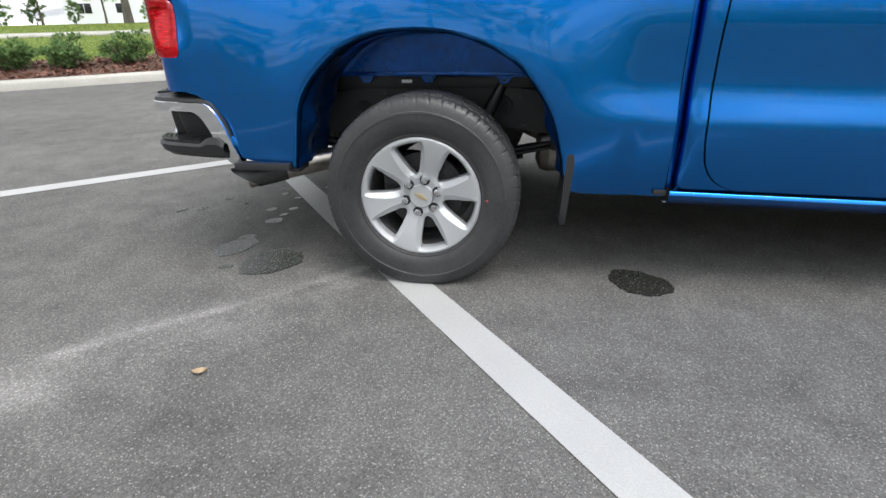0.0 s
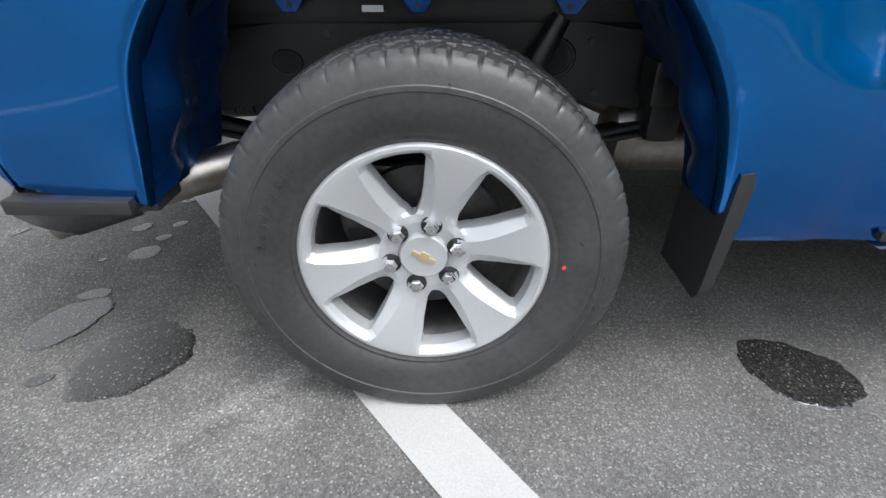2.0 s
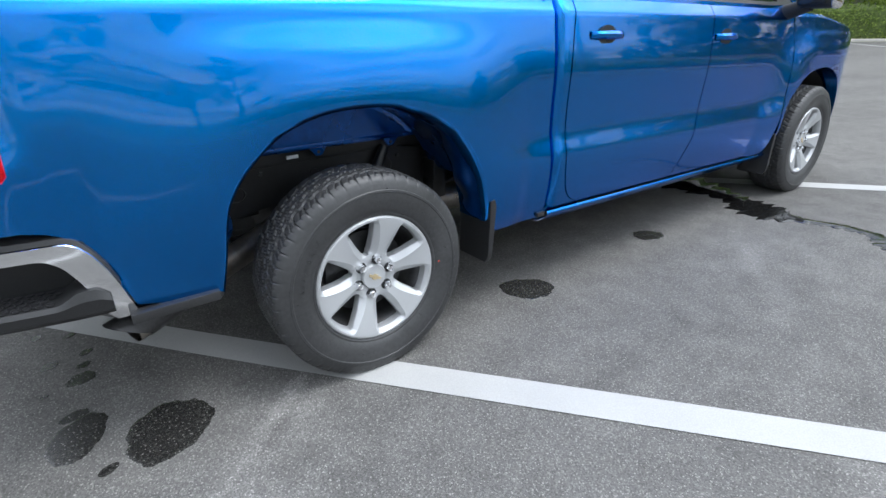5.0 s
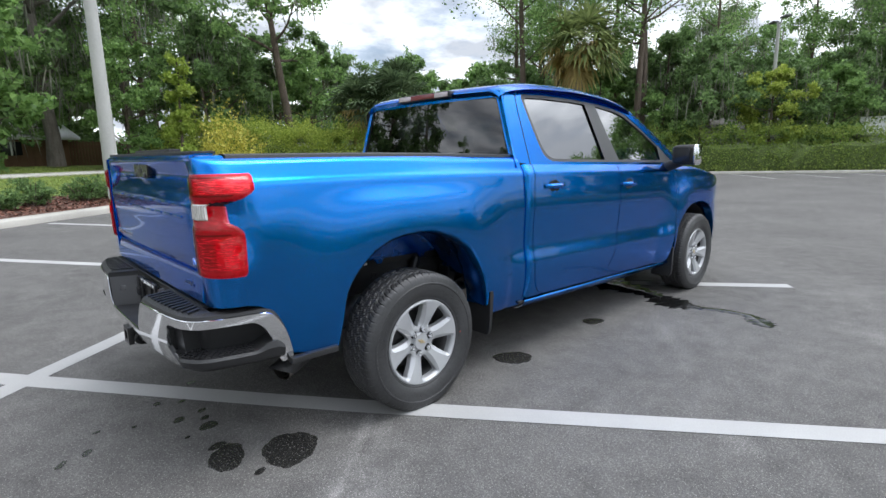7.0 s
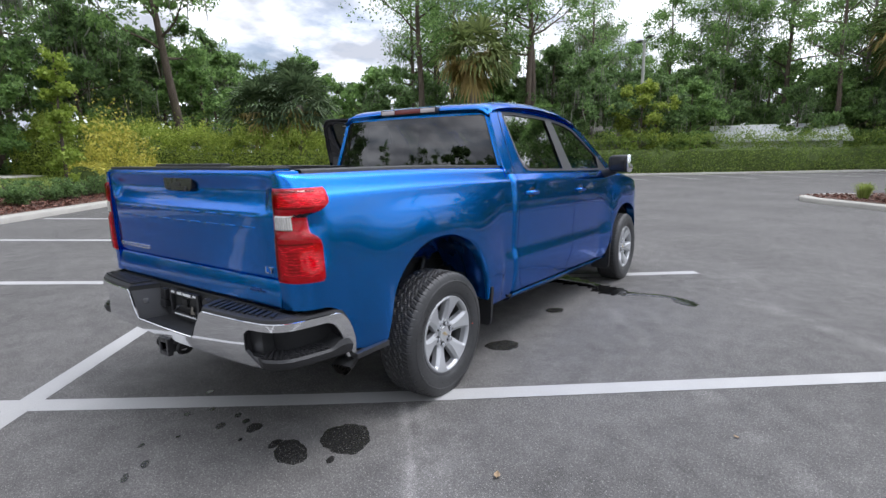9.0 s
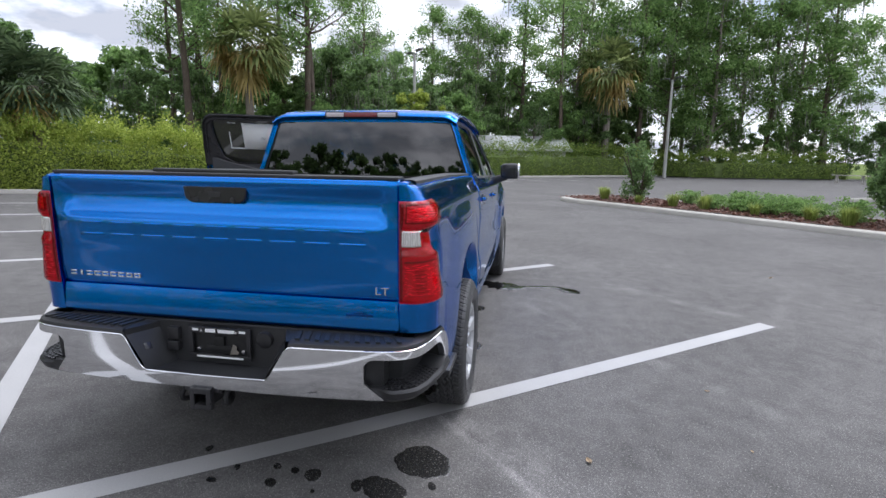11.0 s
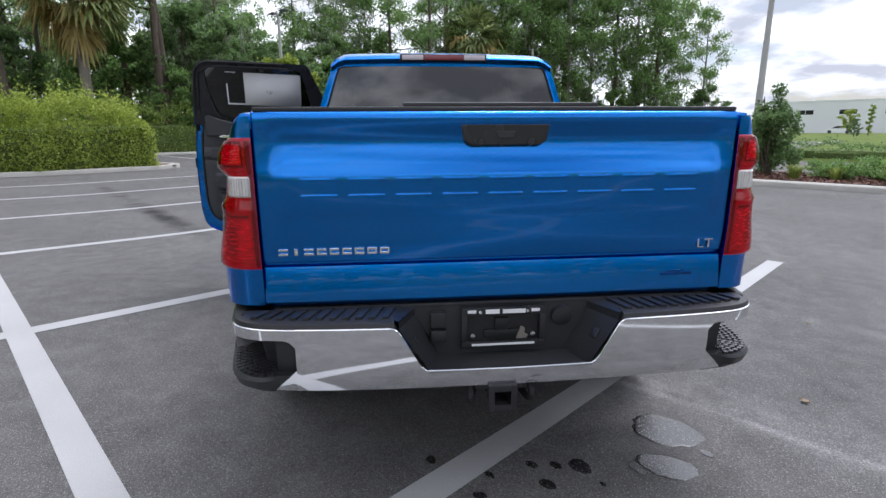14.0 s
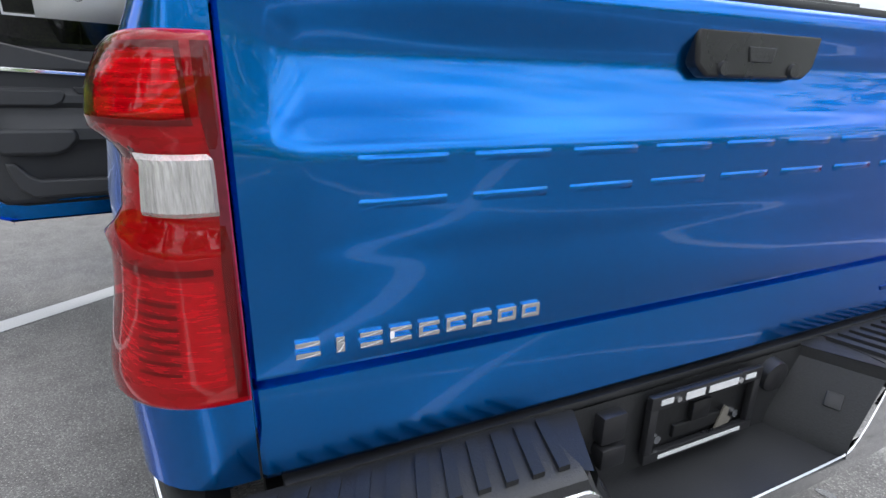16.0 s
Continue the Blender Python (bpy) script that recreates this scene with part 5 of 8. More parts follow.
def tailgate():
    bm = bmesh.new()
    zs = sorted(set(list(TZ) + [0.85, 0.91, 1.025, 1.07, 1.097, 1.1125, 1.1275, 1.1425, 1.165, 1.21, 1.23, 1.255, 1.272, 1.285, 1.315, 1.33, 1.352, 1.372, 1.398, 1.42, 1.44, 1.452]))
    ys = sorted(set([round(v, 3) for v in frange(-0.8255, 0.8255, 36)] + [-0.82, -0.77, -0.75, 0.75, 0.77, 0.82]))
    rows = []
    for z in zs:
        row = []
        for y in ys:
            e = max(0.0, abs(y) - 0.8165) / 0.01
            row.append((tail_x(y, z) + 0.006 * e * e, y, z))
        rows.append(row)
    add_grid(bm, rows)
    # side returns
    for sy in (-1, 1):
        add_grid(bm, [[(tail_x(0.8255, z) + 0.006, sy * 0.8257, z), (-1.0, sy * 0.8257, z)][::1] for z in zs])
    add_box(bm, -1.045, -1.01, -0.82, 0.82, 0.82, 1.45)
    gate = part("tailgate", bm, M_PAINT, truck, "blue tailgate with raised lettering bars and chrome badges", rake=True, angle=30)
    # black cap on the top edge, stepped up in the middle
    bm = bmesh.new()
    add_box(bm, -1.085, -0.985, -0.822, 0.822, 1.452, 1.466, 0.005)
    add_box(bm, -1.04, -0.985, -0.34, 0.34, 1.464, 1.482, 0.006)
    part("top_cap", bm, M_BLACK, gate, "black plastic top cap", rake=True)
    # handle
    bm = bmesh.new()
    hx = tail_x(0, 1.38)
    add_prism(bm, [(-0.152, 0.034), (0.152, 0.034), (0.142, -0.022), (0.118, -0.040), (-0.118, -0.040), (-0.142, -0.022)], 0.028,
              Matrix.Translation((hx + 0.012, 0, 1.378)) @ Matrix(((0, 0, -1, 0), (-1, 0, 0, 0), (0, 1, 0, 0), (0, 0, 0, 1))))
    h = part("handle", bm, M_BLACKGLOSS, gate, "black tailgate handle with camera and lock", rake=True)
    bevelled(h, 0.006)
    for y, r in ((0.085, 0.013), (-0.085, 0.013)):
        bm = bmesh.new()
        add_tube(bm, [(hx - 0.014, y, 1.352), (hx - 0.021, y, 1.352)], [r, r * 0.8], 16)
        part("lock", bm, M_BLACK, h, rake=True)
    bm = bmesh.new()
    add_prism(bm, [(-0.034, 0.012), (0.034, 0.012), (0.028, -0.012), (-0.028, -0.012)], 0.004,
              Matrix.Translation((hx - 0.0145, 0, 1.375)) @ Matrix(((0, 0, -1, 0), (-1, 0, 0, 0), (0, 1, 0, 0), (0, 0, 0, 1))))
    bevelled(part("release_pad", bm, M_BLACK, h, rake=True), 0.003)
    # nine raised letter blocks across the gate, drawn as plain embossed plates
    for i in range(9):
        yc = 0.625 - i * 0.1565
        bm = bmesh.new()
        for z0, z1 in ((1.172, 1.187), (1.226, 1.241)):
            rows = []
            for f, e in ((-1.0, 0), (-0.96, 1), (-0.5, 1), (0, 1), (0.5, 1), (0.96, 1), (1.0, 0)):
                yy = yc + f * 0.060
                rows.append([(tail_x(yy, z) - (0.0028 * e * k - 0.0006), yy, z) for z, k in ((z1, 0), (z1 - 0.004, 1), (z0 + 0.005, 1), (z0, 0))])
            add_grid(bm, rows)
        part("letter_block", bm, M_PAINT, gate, rake=True, angle=60)
    # chrome badge of nine small plain blocks
    for i in range(9):
        yc = 0.755 - i * 0.0425
        bm = bmesh.new()
        z0, x = 0.990, tail_x(yc, 0.990)
        w = 0.006 if i == 1 else 0.016
        add_box(bm, x - 0.006, x + 0.004, yc - w, yc + w, z0 + 0.004, z0 + 0.0115, 0.0012)
        if i != 1:
            add_box(bm, x - 0.006, x + 0.004, yc - w, yc + w, z0 - 0.0115, z0 - 0.004, 0.0012)
        else:
            add_box(bm, x - 0.006, x + 0.004, yc - w, yc + w, z0 - 0.0115, z0 + 0.004, 0.0012)
        if i in (3, 4, 5, 6, 7, 8):
            add_box(bm, x - 0.006, x + 0.004, yc + w - 0.006, yc + w, z0 - 0.005, z0 + 0.005)
        if i in (7, 8):
            add_box(bm, x - 0.006, x + 0.004, yc - w, yc - w + 0.006, z0 - 0.005, z0 + 0.005)
        part("badge_block", bm, M_CHROME, gate, "small chrome badge block", rake=True)
    me = text_mesh("LT", 0.047, 0.003)
    me.transform(Matrix.Translation((tail_x(-0.745, 0.976) - 0.003, -0.752, 0.981)) @ Matrix(((0, 0, -1, 0), (-1.25, 0, 0, 0), (0, 1, 0, 0), (0, 0, 0, 1))))
    me.materials.append(M_CHROME)
    ob = new("trim_badge", me)
    ob.parent = gate
    tagged(ob, "small chrome trim-level letters")
    bm = bmesh.new()
    x = tail_x(-0.65, 0.87)
    add_box(bm, x - 0.003, x + 0.003, -0.71, -0.59, 0.866, 0.876, 0.001)
    add_box(bm, x - 0.003, x + 0.003, -0.68, -0.62, 0.879, 0.884, 0.001)
    part("dark_badge", bm, M_INNER, gate, "dark plain badge", rake=True)


def bed_box():
    bm = bmesh.new()
    add_box(bm, -1.0, 0.90, -0.58, 0.58, 0.80, 0.86)
    liner = part("bed_liner", bm, M_UNDER, truck, "black lined cargo bed floor", rake=True)
    for sy in (-1, 1):
        bm = bmesh.new()
        for x0, x1, z0 in ((-1.0, -0.60, 0.62), (-0.60, 0.60, 1.06), (0.60, 0.90, 0.62)):
            add_box(bm, x0, x1, sy * 0.80 - 0.02, sy * 0.80 + 0.02, z0, 1.42)
        for x0, x1 in ((-1.0, -0.60), (0.60, 0.90)):
            add_box(bm, x0, x1, min(sy * 0.57, sy * 0.79), max(sy * 0.57, sy * 0.79), 0.80, 0.86)
        add_box(bm, -0.60, 0.60, min(sy * 0.57, sy * 0.79), max(sy * 0.57, sy * 0.79), 1.055, 1.075)
        add_box(bm, -0.60, 0.60, sy * 0.575 - 0.01, sy * 0.575 + 0.01, 0.84, 1.06)
        part("bed_wall", bm, M_UNDER, liner, rake=True)
    bm = bmesh.new()
    add_box(bm, 0.86, 0.92, -0.84, 0.84, 0.60, 1.42)
    part("headboard", bm, M_UNDER, liner, rake=True)
    for k in range(7):
        bm = bmesh.new()
        add_box(bm, -0.98, 0.85, -0.54 + k * 0.18 - 0.03, -0.54 + k * 0.18 + 0.03, 0.858, 0.872)
        part("floor_rib", bm, M_UNDER, liner, rake=True)
    for s in (-1, 1):
        bm = bmesh.new()
        prof = ((0.79, 1.42), (0.79, 1.449), (0.80, 1.453), (0.858, 1.451), (0.868, 1.446), (0.872, 1.432))
        add_grid(bm, [[(x, s * y, z) for y, z in prof] for x in frange(-0.965, 0.93, 12)])
        part("rail_cap", bm, M_BLACK, truck, "black plastic bed rail cap", rake=True)
        bm = bmesh.new()
        add_box(bm, -1.094, -0.963, min(s * 0.815, s * 0.868), max(s * 0.815, s * 0.868), 1.39, 1.450, 0.024)
        part("corner_cap", bm, M_PAINT, truck, rake=True)


for _s in (-1, 1):
    bed_side(_s)
    wheel_well(_s)
    tail_lamp(_s)
tailgate()
bed_box()


# ---- bumper
BX = ((0.0, -1.262), (0.3, -1.258), (0.6, -1.243), (0.78, -1.222), (0.86, -1.20), (0.915, -1.16), (0.945, -1.10), (0.965, -1.02), (0.985, -0.92), (0.997, -0.84), (1.0, -0.77))


def bumper_path():
    """Evenly spaced points (x, y) from the middle round to the flank, 1 cm apart."""
    fine = []
    for i in range(len(BX) - 1):
        p0, p1, p2, p3 = BX[max(i - 1, 0)], BX[i], BX[i + 1], BX[min(i + 2, len(BX) - 1)]
        for k in range(12):
            t = k / 12
            q = [0.5 * (2 * p1[a] + (p2[a] - p0[a]) * t + (2 * p0[a] - 5 * p1[a] + 4 * p2[a] - p3[a]) * t * t + (3 * p1[a] - p0[a] - 3 * p2[a] + p3[a]) * t ** 3) for a in (0, 1)]
            fine.append((q[1], q[0]))
    fine.append((BX[-1][1], BX[-1][0]))
    run = [0.0]
    for a, b in zip(fine, fine[1:]):
        run.append(run[-1] + math.hypot(b[0] - a[0], b[1] - a[1]))
    n = int(run[-1] / 0.01)
    ds = [run[-1] * k / n for k in range(n + 1)]
    return [(float(np.interp(d, run, [p[0] for p in fine])), float(np.interp(d, run, [p[1] for p in fine]))) for d in ds]


BPATH = bumper_path()


def bump_pt(i, z, s, inset=0.0):
    x, y = BPATH[i]
    a, b = BPATH[max(i - 2, 0)], BPATH[min(i + 2, len(BPATH) - 1)]
    dx, dy = b[0] - a[0], b[1] - a[1]
    l = math.hypot(dx, dy)
    nx, ny = -dy / l, dx / l          # outwards
    if i == 0:
        nx, ny = -1.0, 0.0
    bulge = -(0.004 if z > 0.66 else 0.016) * ((z - 0.66) / 0.11) ** 2
    return x + nx * (bulge - inset), s * (y + ny * (bulge - inset)), z


def first_i(cond):
    return next(i for i, p in enumerate(BPATH) if cond(p))


I_POCKET = first_i(lambda p: p[1] >= 0.703)
I_LEG = first_i(lambda p: p[0] >= -0.868 and p[1] > 0.9)
I_END = len(BPATH) - 1
I_FOOT = first_i(lambda p: p[0] >= -0.83 and p[1] > 0.9)


def leg_top(x):
    """Upper edge of the bumper's end, running down at a slant."""
    return float(np.interp(x, (-1.3, -0.905, -0.885, -0.862, -0.835, -0.812, -0.792, -0.778, -0.77), (0.760, 0.760, 0.757, 0.746, 0.716, 0.672, 0.615, 0.56, 0.525)))


def leg_low(x):
    """Lower edge of the band over the corner step, down to the foot of the leg."""
    return float(np.interp(x, (-1.3, -0.96, -0.935, -0.905, -0.878, -0.862, -0.848, -0.838, -0.82, -0.77), (0.725, 0.725, 0.720, 0.697, 0.650, 0.610, 0.560, 0.525, 0.505, 0.505)))


def bumper():
    bm = bmesh.new()
    for s in (-1, 1):
        cols = []
        for i in range(0, I_POCKET + 1):
            y = BPATH[i][1]
            zh = float(np.interp(y, (0.0, 0.285, 0.30, 0.375, 0.395), (0.605, 0.607, 0.62, 0.748, 0.760)))
            zl = 0.540
            cols.append([bump_pt(i, zl + (zh - zl) * k / 10, s) for k in range(11)])
        # wedge running out under the step
        wedge = []
        for i in range(I_POCKET, I_POCKET + 9):
            zh = 0.620 - 0.076 * (i - I_POCKET) / 8
            wedge.append([bump_pt(i, 0.540 + (zh - 0.540) * k / 3, s) for k in range(4)] + [bump_pt(i, zh, s, 0.02)])
        add_grid(bm, wedge)
        # turned-in edges, top and bottom
        cols = [[(c[0][0] + 0.05, c[0][1], c[0][2] - 0.006)] + c + [(c[-1][0] + 0.0025, c[-1][1], c[-1][2] + 0.003)] for c in cols]
        add_grid(bm, cols)
        # return of the panel's end into the pocket
        add_grid(bm, [[bump_pt(I_POCKET, z, s, 0.0) for z in (0.615, 0.66, 0.70)], [bump_pt(I_POCKET, z, s, 0.018) for z in (0.615, 0.66, 0.70)]])
        # band over the pocket, turning down into the leg
        band = []
        for i in range(I_POCKET, I_END + 1):
            x = BPATH[i][0]
            zh = leg_top(x)
            zl = min(leg_low(x), zh - 0.006)
            if i < I_POCKET + 4:
                zl = float(np.interp(i, (I_POCKET, I_POCKET + 2, I_POCKET + 4), (0.700, 0.720, 0.725)))
            c = [bump_pt(i, zl + (zh - zl) * k / 8, s) for k in range(9)]
            band.append([bump_pt(i, zl - 0.002, s, 0.03)] + c + [bump_pt(i, zh + 0.004, s, 0.006), bump_pt(i, zh + 0.005, s, 0.03)])
        band.append([(p[0] + 0.004, p[1] - s * 0.03, p[2]) for p in band[-1]])
        add_grid(bm, band)
    bmesh.ops.remove_doubles(bm, verts=bm.verts[:], dist=0.0005)
    bmp = part("rear_bumper", bm, M_CHROME, truck, "chrome rear bumper with black corner steps and tread pads", rake=True, angle=35)
    for s in (-1, 1):
        # dark pocket behind the step: back wall with a block beside the panel, ceiling and ends
        bm = bmesh.new()
        ids = list(range(I_POCKET, I_FOOT + 1))
        prof = ((0.012, 0.725), (0.05, 0.722), (0.085, 0.70), (0.10, 0.60), (0.10, 0.530))
        rows = []
        for i in ids:
            k = 0.30 + 0.70 * float(step(8, 10, i - I_POCKET))
            top = leg_low(BPATH[i][0])
            rows.append([bump_pt(i, min(z, top), s, 0.012 + (d - 0.012) * k) for d, z in prof])
        add_grid(bm, rows)
        add_grid(bm, [[bump_pt(I_POCKET, z, s, d) for d in (0.004, 0.05, 0.10)] for z in (0.54, 0.60, 0.66, 0.72)])
        add_grid(bm, [[bump_pt(i, leg_low(BPATH[i][0]) - 0.001, s, d) for d in (0.026, 0.06, 0.10)] for i in range(I_LEG - 16, I_FOOT + 1)])
        part("step_pocket", bm, M_BLACK, bmp, rake=True)
        # step tray, its end turned up towards the leg
        bm = bmesh.new()
        prof = ((0.10, 0.602), (0.02, 0.596), (-0.008, 0.594), (-0.020, 0.582), (-0.017, 0.552), (0.005, 0.530), (0.10, 0.525))
        rows = []
        for i in range(I_POCKET + 1, I_FOOT + 1):
            up = 0.030 * float(step(I_LEG - 9, I_LEG - 2, i)) * (1 - float(step(I_LEG + 1, I_FOOT + 1, i)))
            fade = float(step(5, 13, i - I_POCKET))
            rows.append([bump_pt(i, z + (up if k < 3 else up * 0.5 if k == 3 else 0), s, d if d > 0.01 else 0.010 + (d - 0.010) * fade) for k, (d, z) in enumerate(prof)])
        add_grid(bm, rows)
        st = part("corner_step", bm, M_BLACK, bmp, "black plastic corner step with honeycomb tread", rake=True, angle=25)
        bm = bmesh.new()
        for r, d in enumerate((0.004, 0.024, 0.044, 0.064, 0.084)):
            ii = I_POCKET + 9.5 + 1.2 * (r % 2)
            while ii < I_LEG - 9:
                i0 = int(ii)
                a, b = Vector(bump_pt(i0, 0.597, s, d)), Vector(bump_pt(i0 + 1, 0.597, s, d))
                p, q = a.lerp(b, ii - i0), b - a
                ang = math.atan2(q.y, q.x)
                hexa = [(0.0105 * math.cos(radians(60 * k)), 0.0088 * math.sin(radians(60 * k))) for k in range(6)]
                add_prism(bm, hexa, 0.006, Matrix.Translation(p) @ Matrix.Rotation(ang, 4, 'Z'))
                ii += 0.025 / max(q.length, 0.004)
        part("tread", bm, M_BLACKGLOSS, st, rake=True)
        # top pad with ribs
        bm = bmesh.new()
        i0 = first_i(lambda p: p[1] >= 0.385)
        pad = []
        for i in range(i0, I_END - 1):
            x, y = BPATH[i]
            inner = (-1.095, min(y, 0.90)) if y < 0.93 and x < -1.05 else (x, 0.90)
            drop = 0.760 - leg_top(x)
            o0, o1, o2 = bump_pt(i, 0.763, s, 0.003), bump_pt(i, 0.777, s, 0.007), bump_pt(i, 0.785, s, 0.024)
            pad.append([(p[0], p[1], p[2] - drop) for p in (o0, o1, o2)] + [(inner[0], s * inner[1], 0.788 - drop), (inner[0], s * (inner[1] - 0.03), 0.758 - drop)])
        add_grid(bm, pad)
        # slanted end by the number plate
        p = pad[0]
        add_grid(bm, [p, [(q[0], q[1] - s * 0.012, q[2] - 0.03) for q in p]])
        tp = part("step_pad", bm, M_BLACK, bmp, "black ribbed plastic step pad", rake=True, angle=30)
        for k in range(11):
            y = 0.42 + k * 0.043
            xo = float(np.interp(y, [q[0] for q in BX], [q[1] for q in BX])) + 0.03
            bm = bmesh.new()
            pts = [(xo, s * y - 0.010), (xo, s * y + 0.010), (-1.115, s * (y - 0.03) + 0.010), (-1.115, s * (y - 0.03) - 0.010)]
            add_prism(bm, pts, 0.010, Matrix.Translation((0, 0, 0.784)))
            part("rib", bm, M_BLACK, tp, rake=True)
    # plate recess
    bm = bmesh.new()
    outline = [(-0.375, 0.78), (0.375, 0.78), (0.375, 0.755), (0.29, 0.63), (0.28, 0.60), (-0.28, 0.60), (-0.29, 0.63), (-0.375, 0.755)]
    back = [(-1.105, y * 0.84, z) for y, z in outline]
    front = [(-1.257 if z < 0.625 else -1.252 if z < 0.64 else -1.244, y, z) for y, z in outline]
    vb, vf = [bm.verts.new(p) for p in back], [bm.verts.new(p) for p in front]
    bm.faces.new(vb)
    for k in range(1, len(vb)):
        bm.faces.new((vb[k], vb[(k + 1) % 8], vf[(k + 1) % 8], vf[k]))
    for s in (-1, 1):
        bm.faces.new([bm.verts.new(p) for p in ((-1.236, s * 0.376, 0.781), (-1.106, s * 0.313, 0.781), (-1.09, s * 0.313, 0.786), (-1.09, s * 0.405, 0.786), (-1.225, s * 0.405, 0.784))])
    rec = part("plate_recess", bm, M_BLACK, bmp, "black plastic number-plate recess", rake=True, angle=20)
    bm = bmesh.new()
    add_box(bm, -1.10, -1.05, -0.80, 0.80, 0.775, 0.792, 0.004)
    part("gap_filler", bm, M_BLACK, bmp, rake=True)
    # round plug and oblong socket cover
    bm = bmesh.new()
    add_tube(bm, [(-1.10, -0.215, 0.735), (-1.124, -0.215, 0.732), (-1.128, -0.215, 0.732)], [0.038, 0.036, 0.025], 20)
    part("round_plug", bm, M_BLACKGLOSS, rec, rake=True)
    bm = bmesh.new()
    add_box(bm, -1.130, -1.10, 0.205, 0.262, 0.705, 0.765, 0.008)
    add_box(bm, -1.136, -1.10, 0.205, 0.262, 0.655, 0.70, 0.008)
    part("socket_cover", bm, M_BLACKGLOSS, rec, rake=True)
    # licence frame
    bm = bmesh.new()
    for y0, y1, z0, z1 in ((-0.152, 0.152, 0.748, 0.778), (-0.152, 0.152, 0.628, 0.650), (0.132, 0.152, 0.65, 0.75), (-0.152, -0.132, 0.65, 0.75)):
        add_box(bm, -1.131, -1.117, y0, y1, z0, z1, 0.003)
    fr = part("plate_frame", bm, M_BLACKGLOSS, rec, "black number-plate frame with white print bars", rake=True)
    bm = bmesh.new()
    add_box(bm, -1.113, -1.105, -0.14, 0.14, 0.64, 0.76)
    part("plate_back", bm, M_UNDER, fr, rake=True)
    for y0, y1, z0, z1 in ((0.016, 0.066, 0.755, 0.771), (-0.078, 0.004, 0.755, 0.770), (0.10, 0.13, 0.759, 0.770), (-0.13, -0.10, 0.759, 0.770), (-0.115, 0.115, 0.635, 0.643)):
        bm = bmesh.new()
        add_box(bm, -1.1325, -1.129, y0, y1, z0, z1)
        part("print_bar", bm, M_WHITE, fr, rake=True)
    for y in (0.11, -0.11):
        bm = bmesh.new()
        add_tube(bm, [(-1.111, y, 0.668), (-1.120, y, 0.668)], 0.009, 10)
        part("screw", bm, M_CHROME, fr, rake=True)
    bm = bmesh.new()
    add_prism(bm, [(-0.016, 0.0), (0.024, 0.003), (0.030, 0.014), (0.016, 0.022), (0.018, 0.040), (0.002, 0.050), (-0.004, 0.032)], 0.003, Matrix.Translation((-1.1215, -0.062, 0.653)) @ Matrix(((0, 0, -1, 0), (-1, 0, 0, 0), (0, 1, 0, 0), (0, 0, 0, 1))))
    part("torn_tape", bm, M_TAPE, fr, "torn scrap of beige tape", rake=True)
    for y in (0.118, -0.118):
        bm = bmesh.new()
        add_tube(bm, [(-1.130, y * 0.72, 0.762), (-1.134, y * 0.72, 0.762)], 0.006, 10)
        part("screw", bm, M_CHROME, fr, rake=True)
    bm = bmesh.new()
    add_box(bm, -1.121, -1.105, -0.06, 0.07, 0.66, 0.69, 0.004)
    add_box(bm, -1.125, -1.105, -0.02, 0.03, 0.69, 0.735, 0.004)
    part("bracket", bm, M_UNDER, fr, rake=True)
    for s in (-1, 1):
        # set into the slanting cheeks of the recess
        a, b, c, d = (Vector(p) for p in ((-1.244, s * 0.375, 0.755), (-1.252, s * 0.29, 0.63), (-1.105, s * 0.2436, 0.63), (-1.105, s * 0.315, 0.755)))
        ez = (b - a).cross(d - a).normalized() * -s
        ex = (d - a).normalized()
        ey = ez.cross(ex)
        mid = (a + b) * 0.31 + (c + d) * 0.19
        seat = Matrix(((ex.x, ey.x, ez.x, mid.x), (ex.y, ey.y, ez.y, mid.y), (ex.z, ey.z, ez.z, mid.z), (0, 0, 0, 1)))
        bm = bmesh.new()
        add_box(bm, -0.016, 0.016, -0.017, 0.017, -0.004, 0.005, 0.003, seat)
        lamp = part("plate_lamp", bm, M_BLACKGLOSS, rec, rake=True)
        bm = bmesh.new()
        add_box(bm, -0.010, 0.010, -0.009, 0.009, 0.003, 0.009, 0.003, seat)
        part("lens", bm, M_CLEARDULL, lamp, "small clear lamp lens", rake=True)
    # tow hitch
    bm = bmesh.new()
    for y0, y1, z0, z1 in ((-0.038, -0.028, 0.455, 0.528), (0.028, 0.038, 0.455, 0.528), (-0.038, 0.038, 0.518, 0.528), (-0.038, 0.038, 0.455, 0.465)):
        add_box(bm, -1.25, -0.80, y0 + 0.025, y1 + 0.025, z0, z1, 0.003)
    for y0, y1, z0, z1 in ((-0.050, -0.028, 0.443, 0.540), (0.028, 0.050, 0.443, 0.540), (-0.029, 0.029, 0.516, 0.540), (-0.029, 0.029, 0.443, 0.467)):
        add_box(bm, -1.257, -1.228, y0 + 0.025, y1 + 0.025, z0, z1, 0.004)
    add_box(bm, -1.23, -1.1, -0.065, 0.115, 0.515, 0.555, 0.006)
    hitch = part("tow_hitch", bm, M_BLACKGLOSS, bmp, "black square tow hitch receiver", rake=True)
    for s in (-1, 1):
        bm = bmesh.new()
        pts = [(-1.185 + 0.045 * math.cos(radians(a)), 0.025 + s * (0.078 + 0.03 * math.sin(radians(a / 2))), 0.49 + 0.03 * math.sin(radians(a))) for a in range(0, 361, 30)]
        add_tube(bm, pts, 0.012, 8, caps=False)
        part("chain_loop", bm, M_SEAL, hitch, rake=True)


bumper()


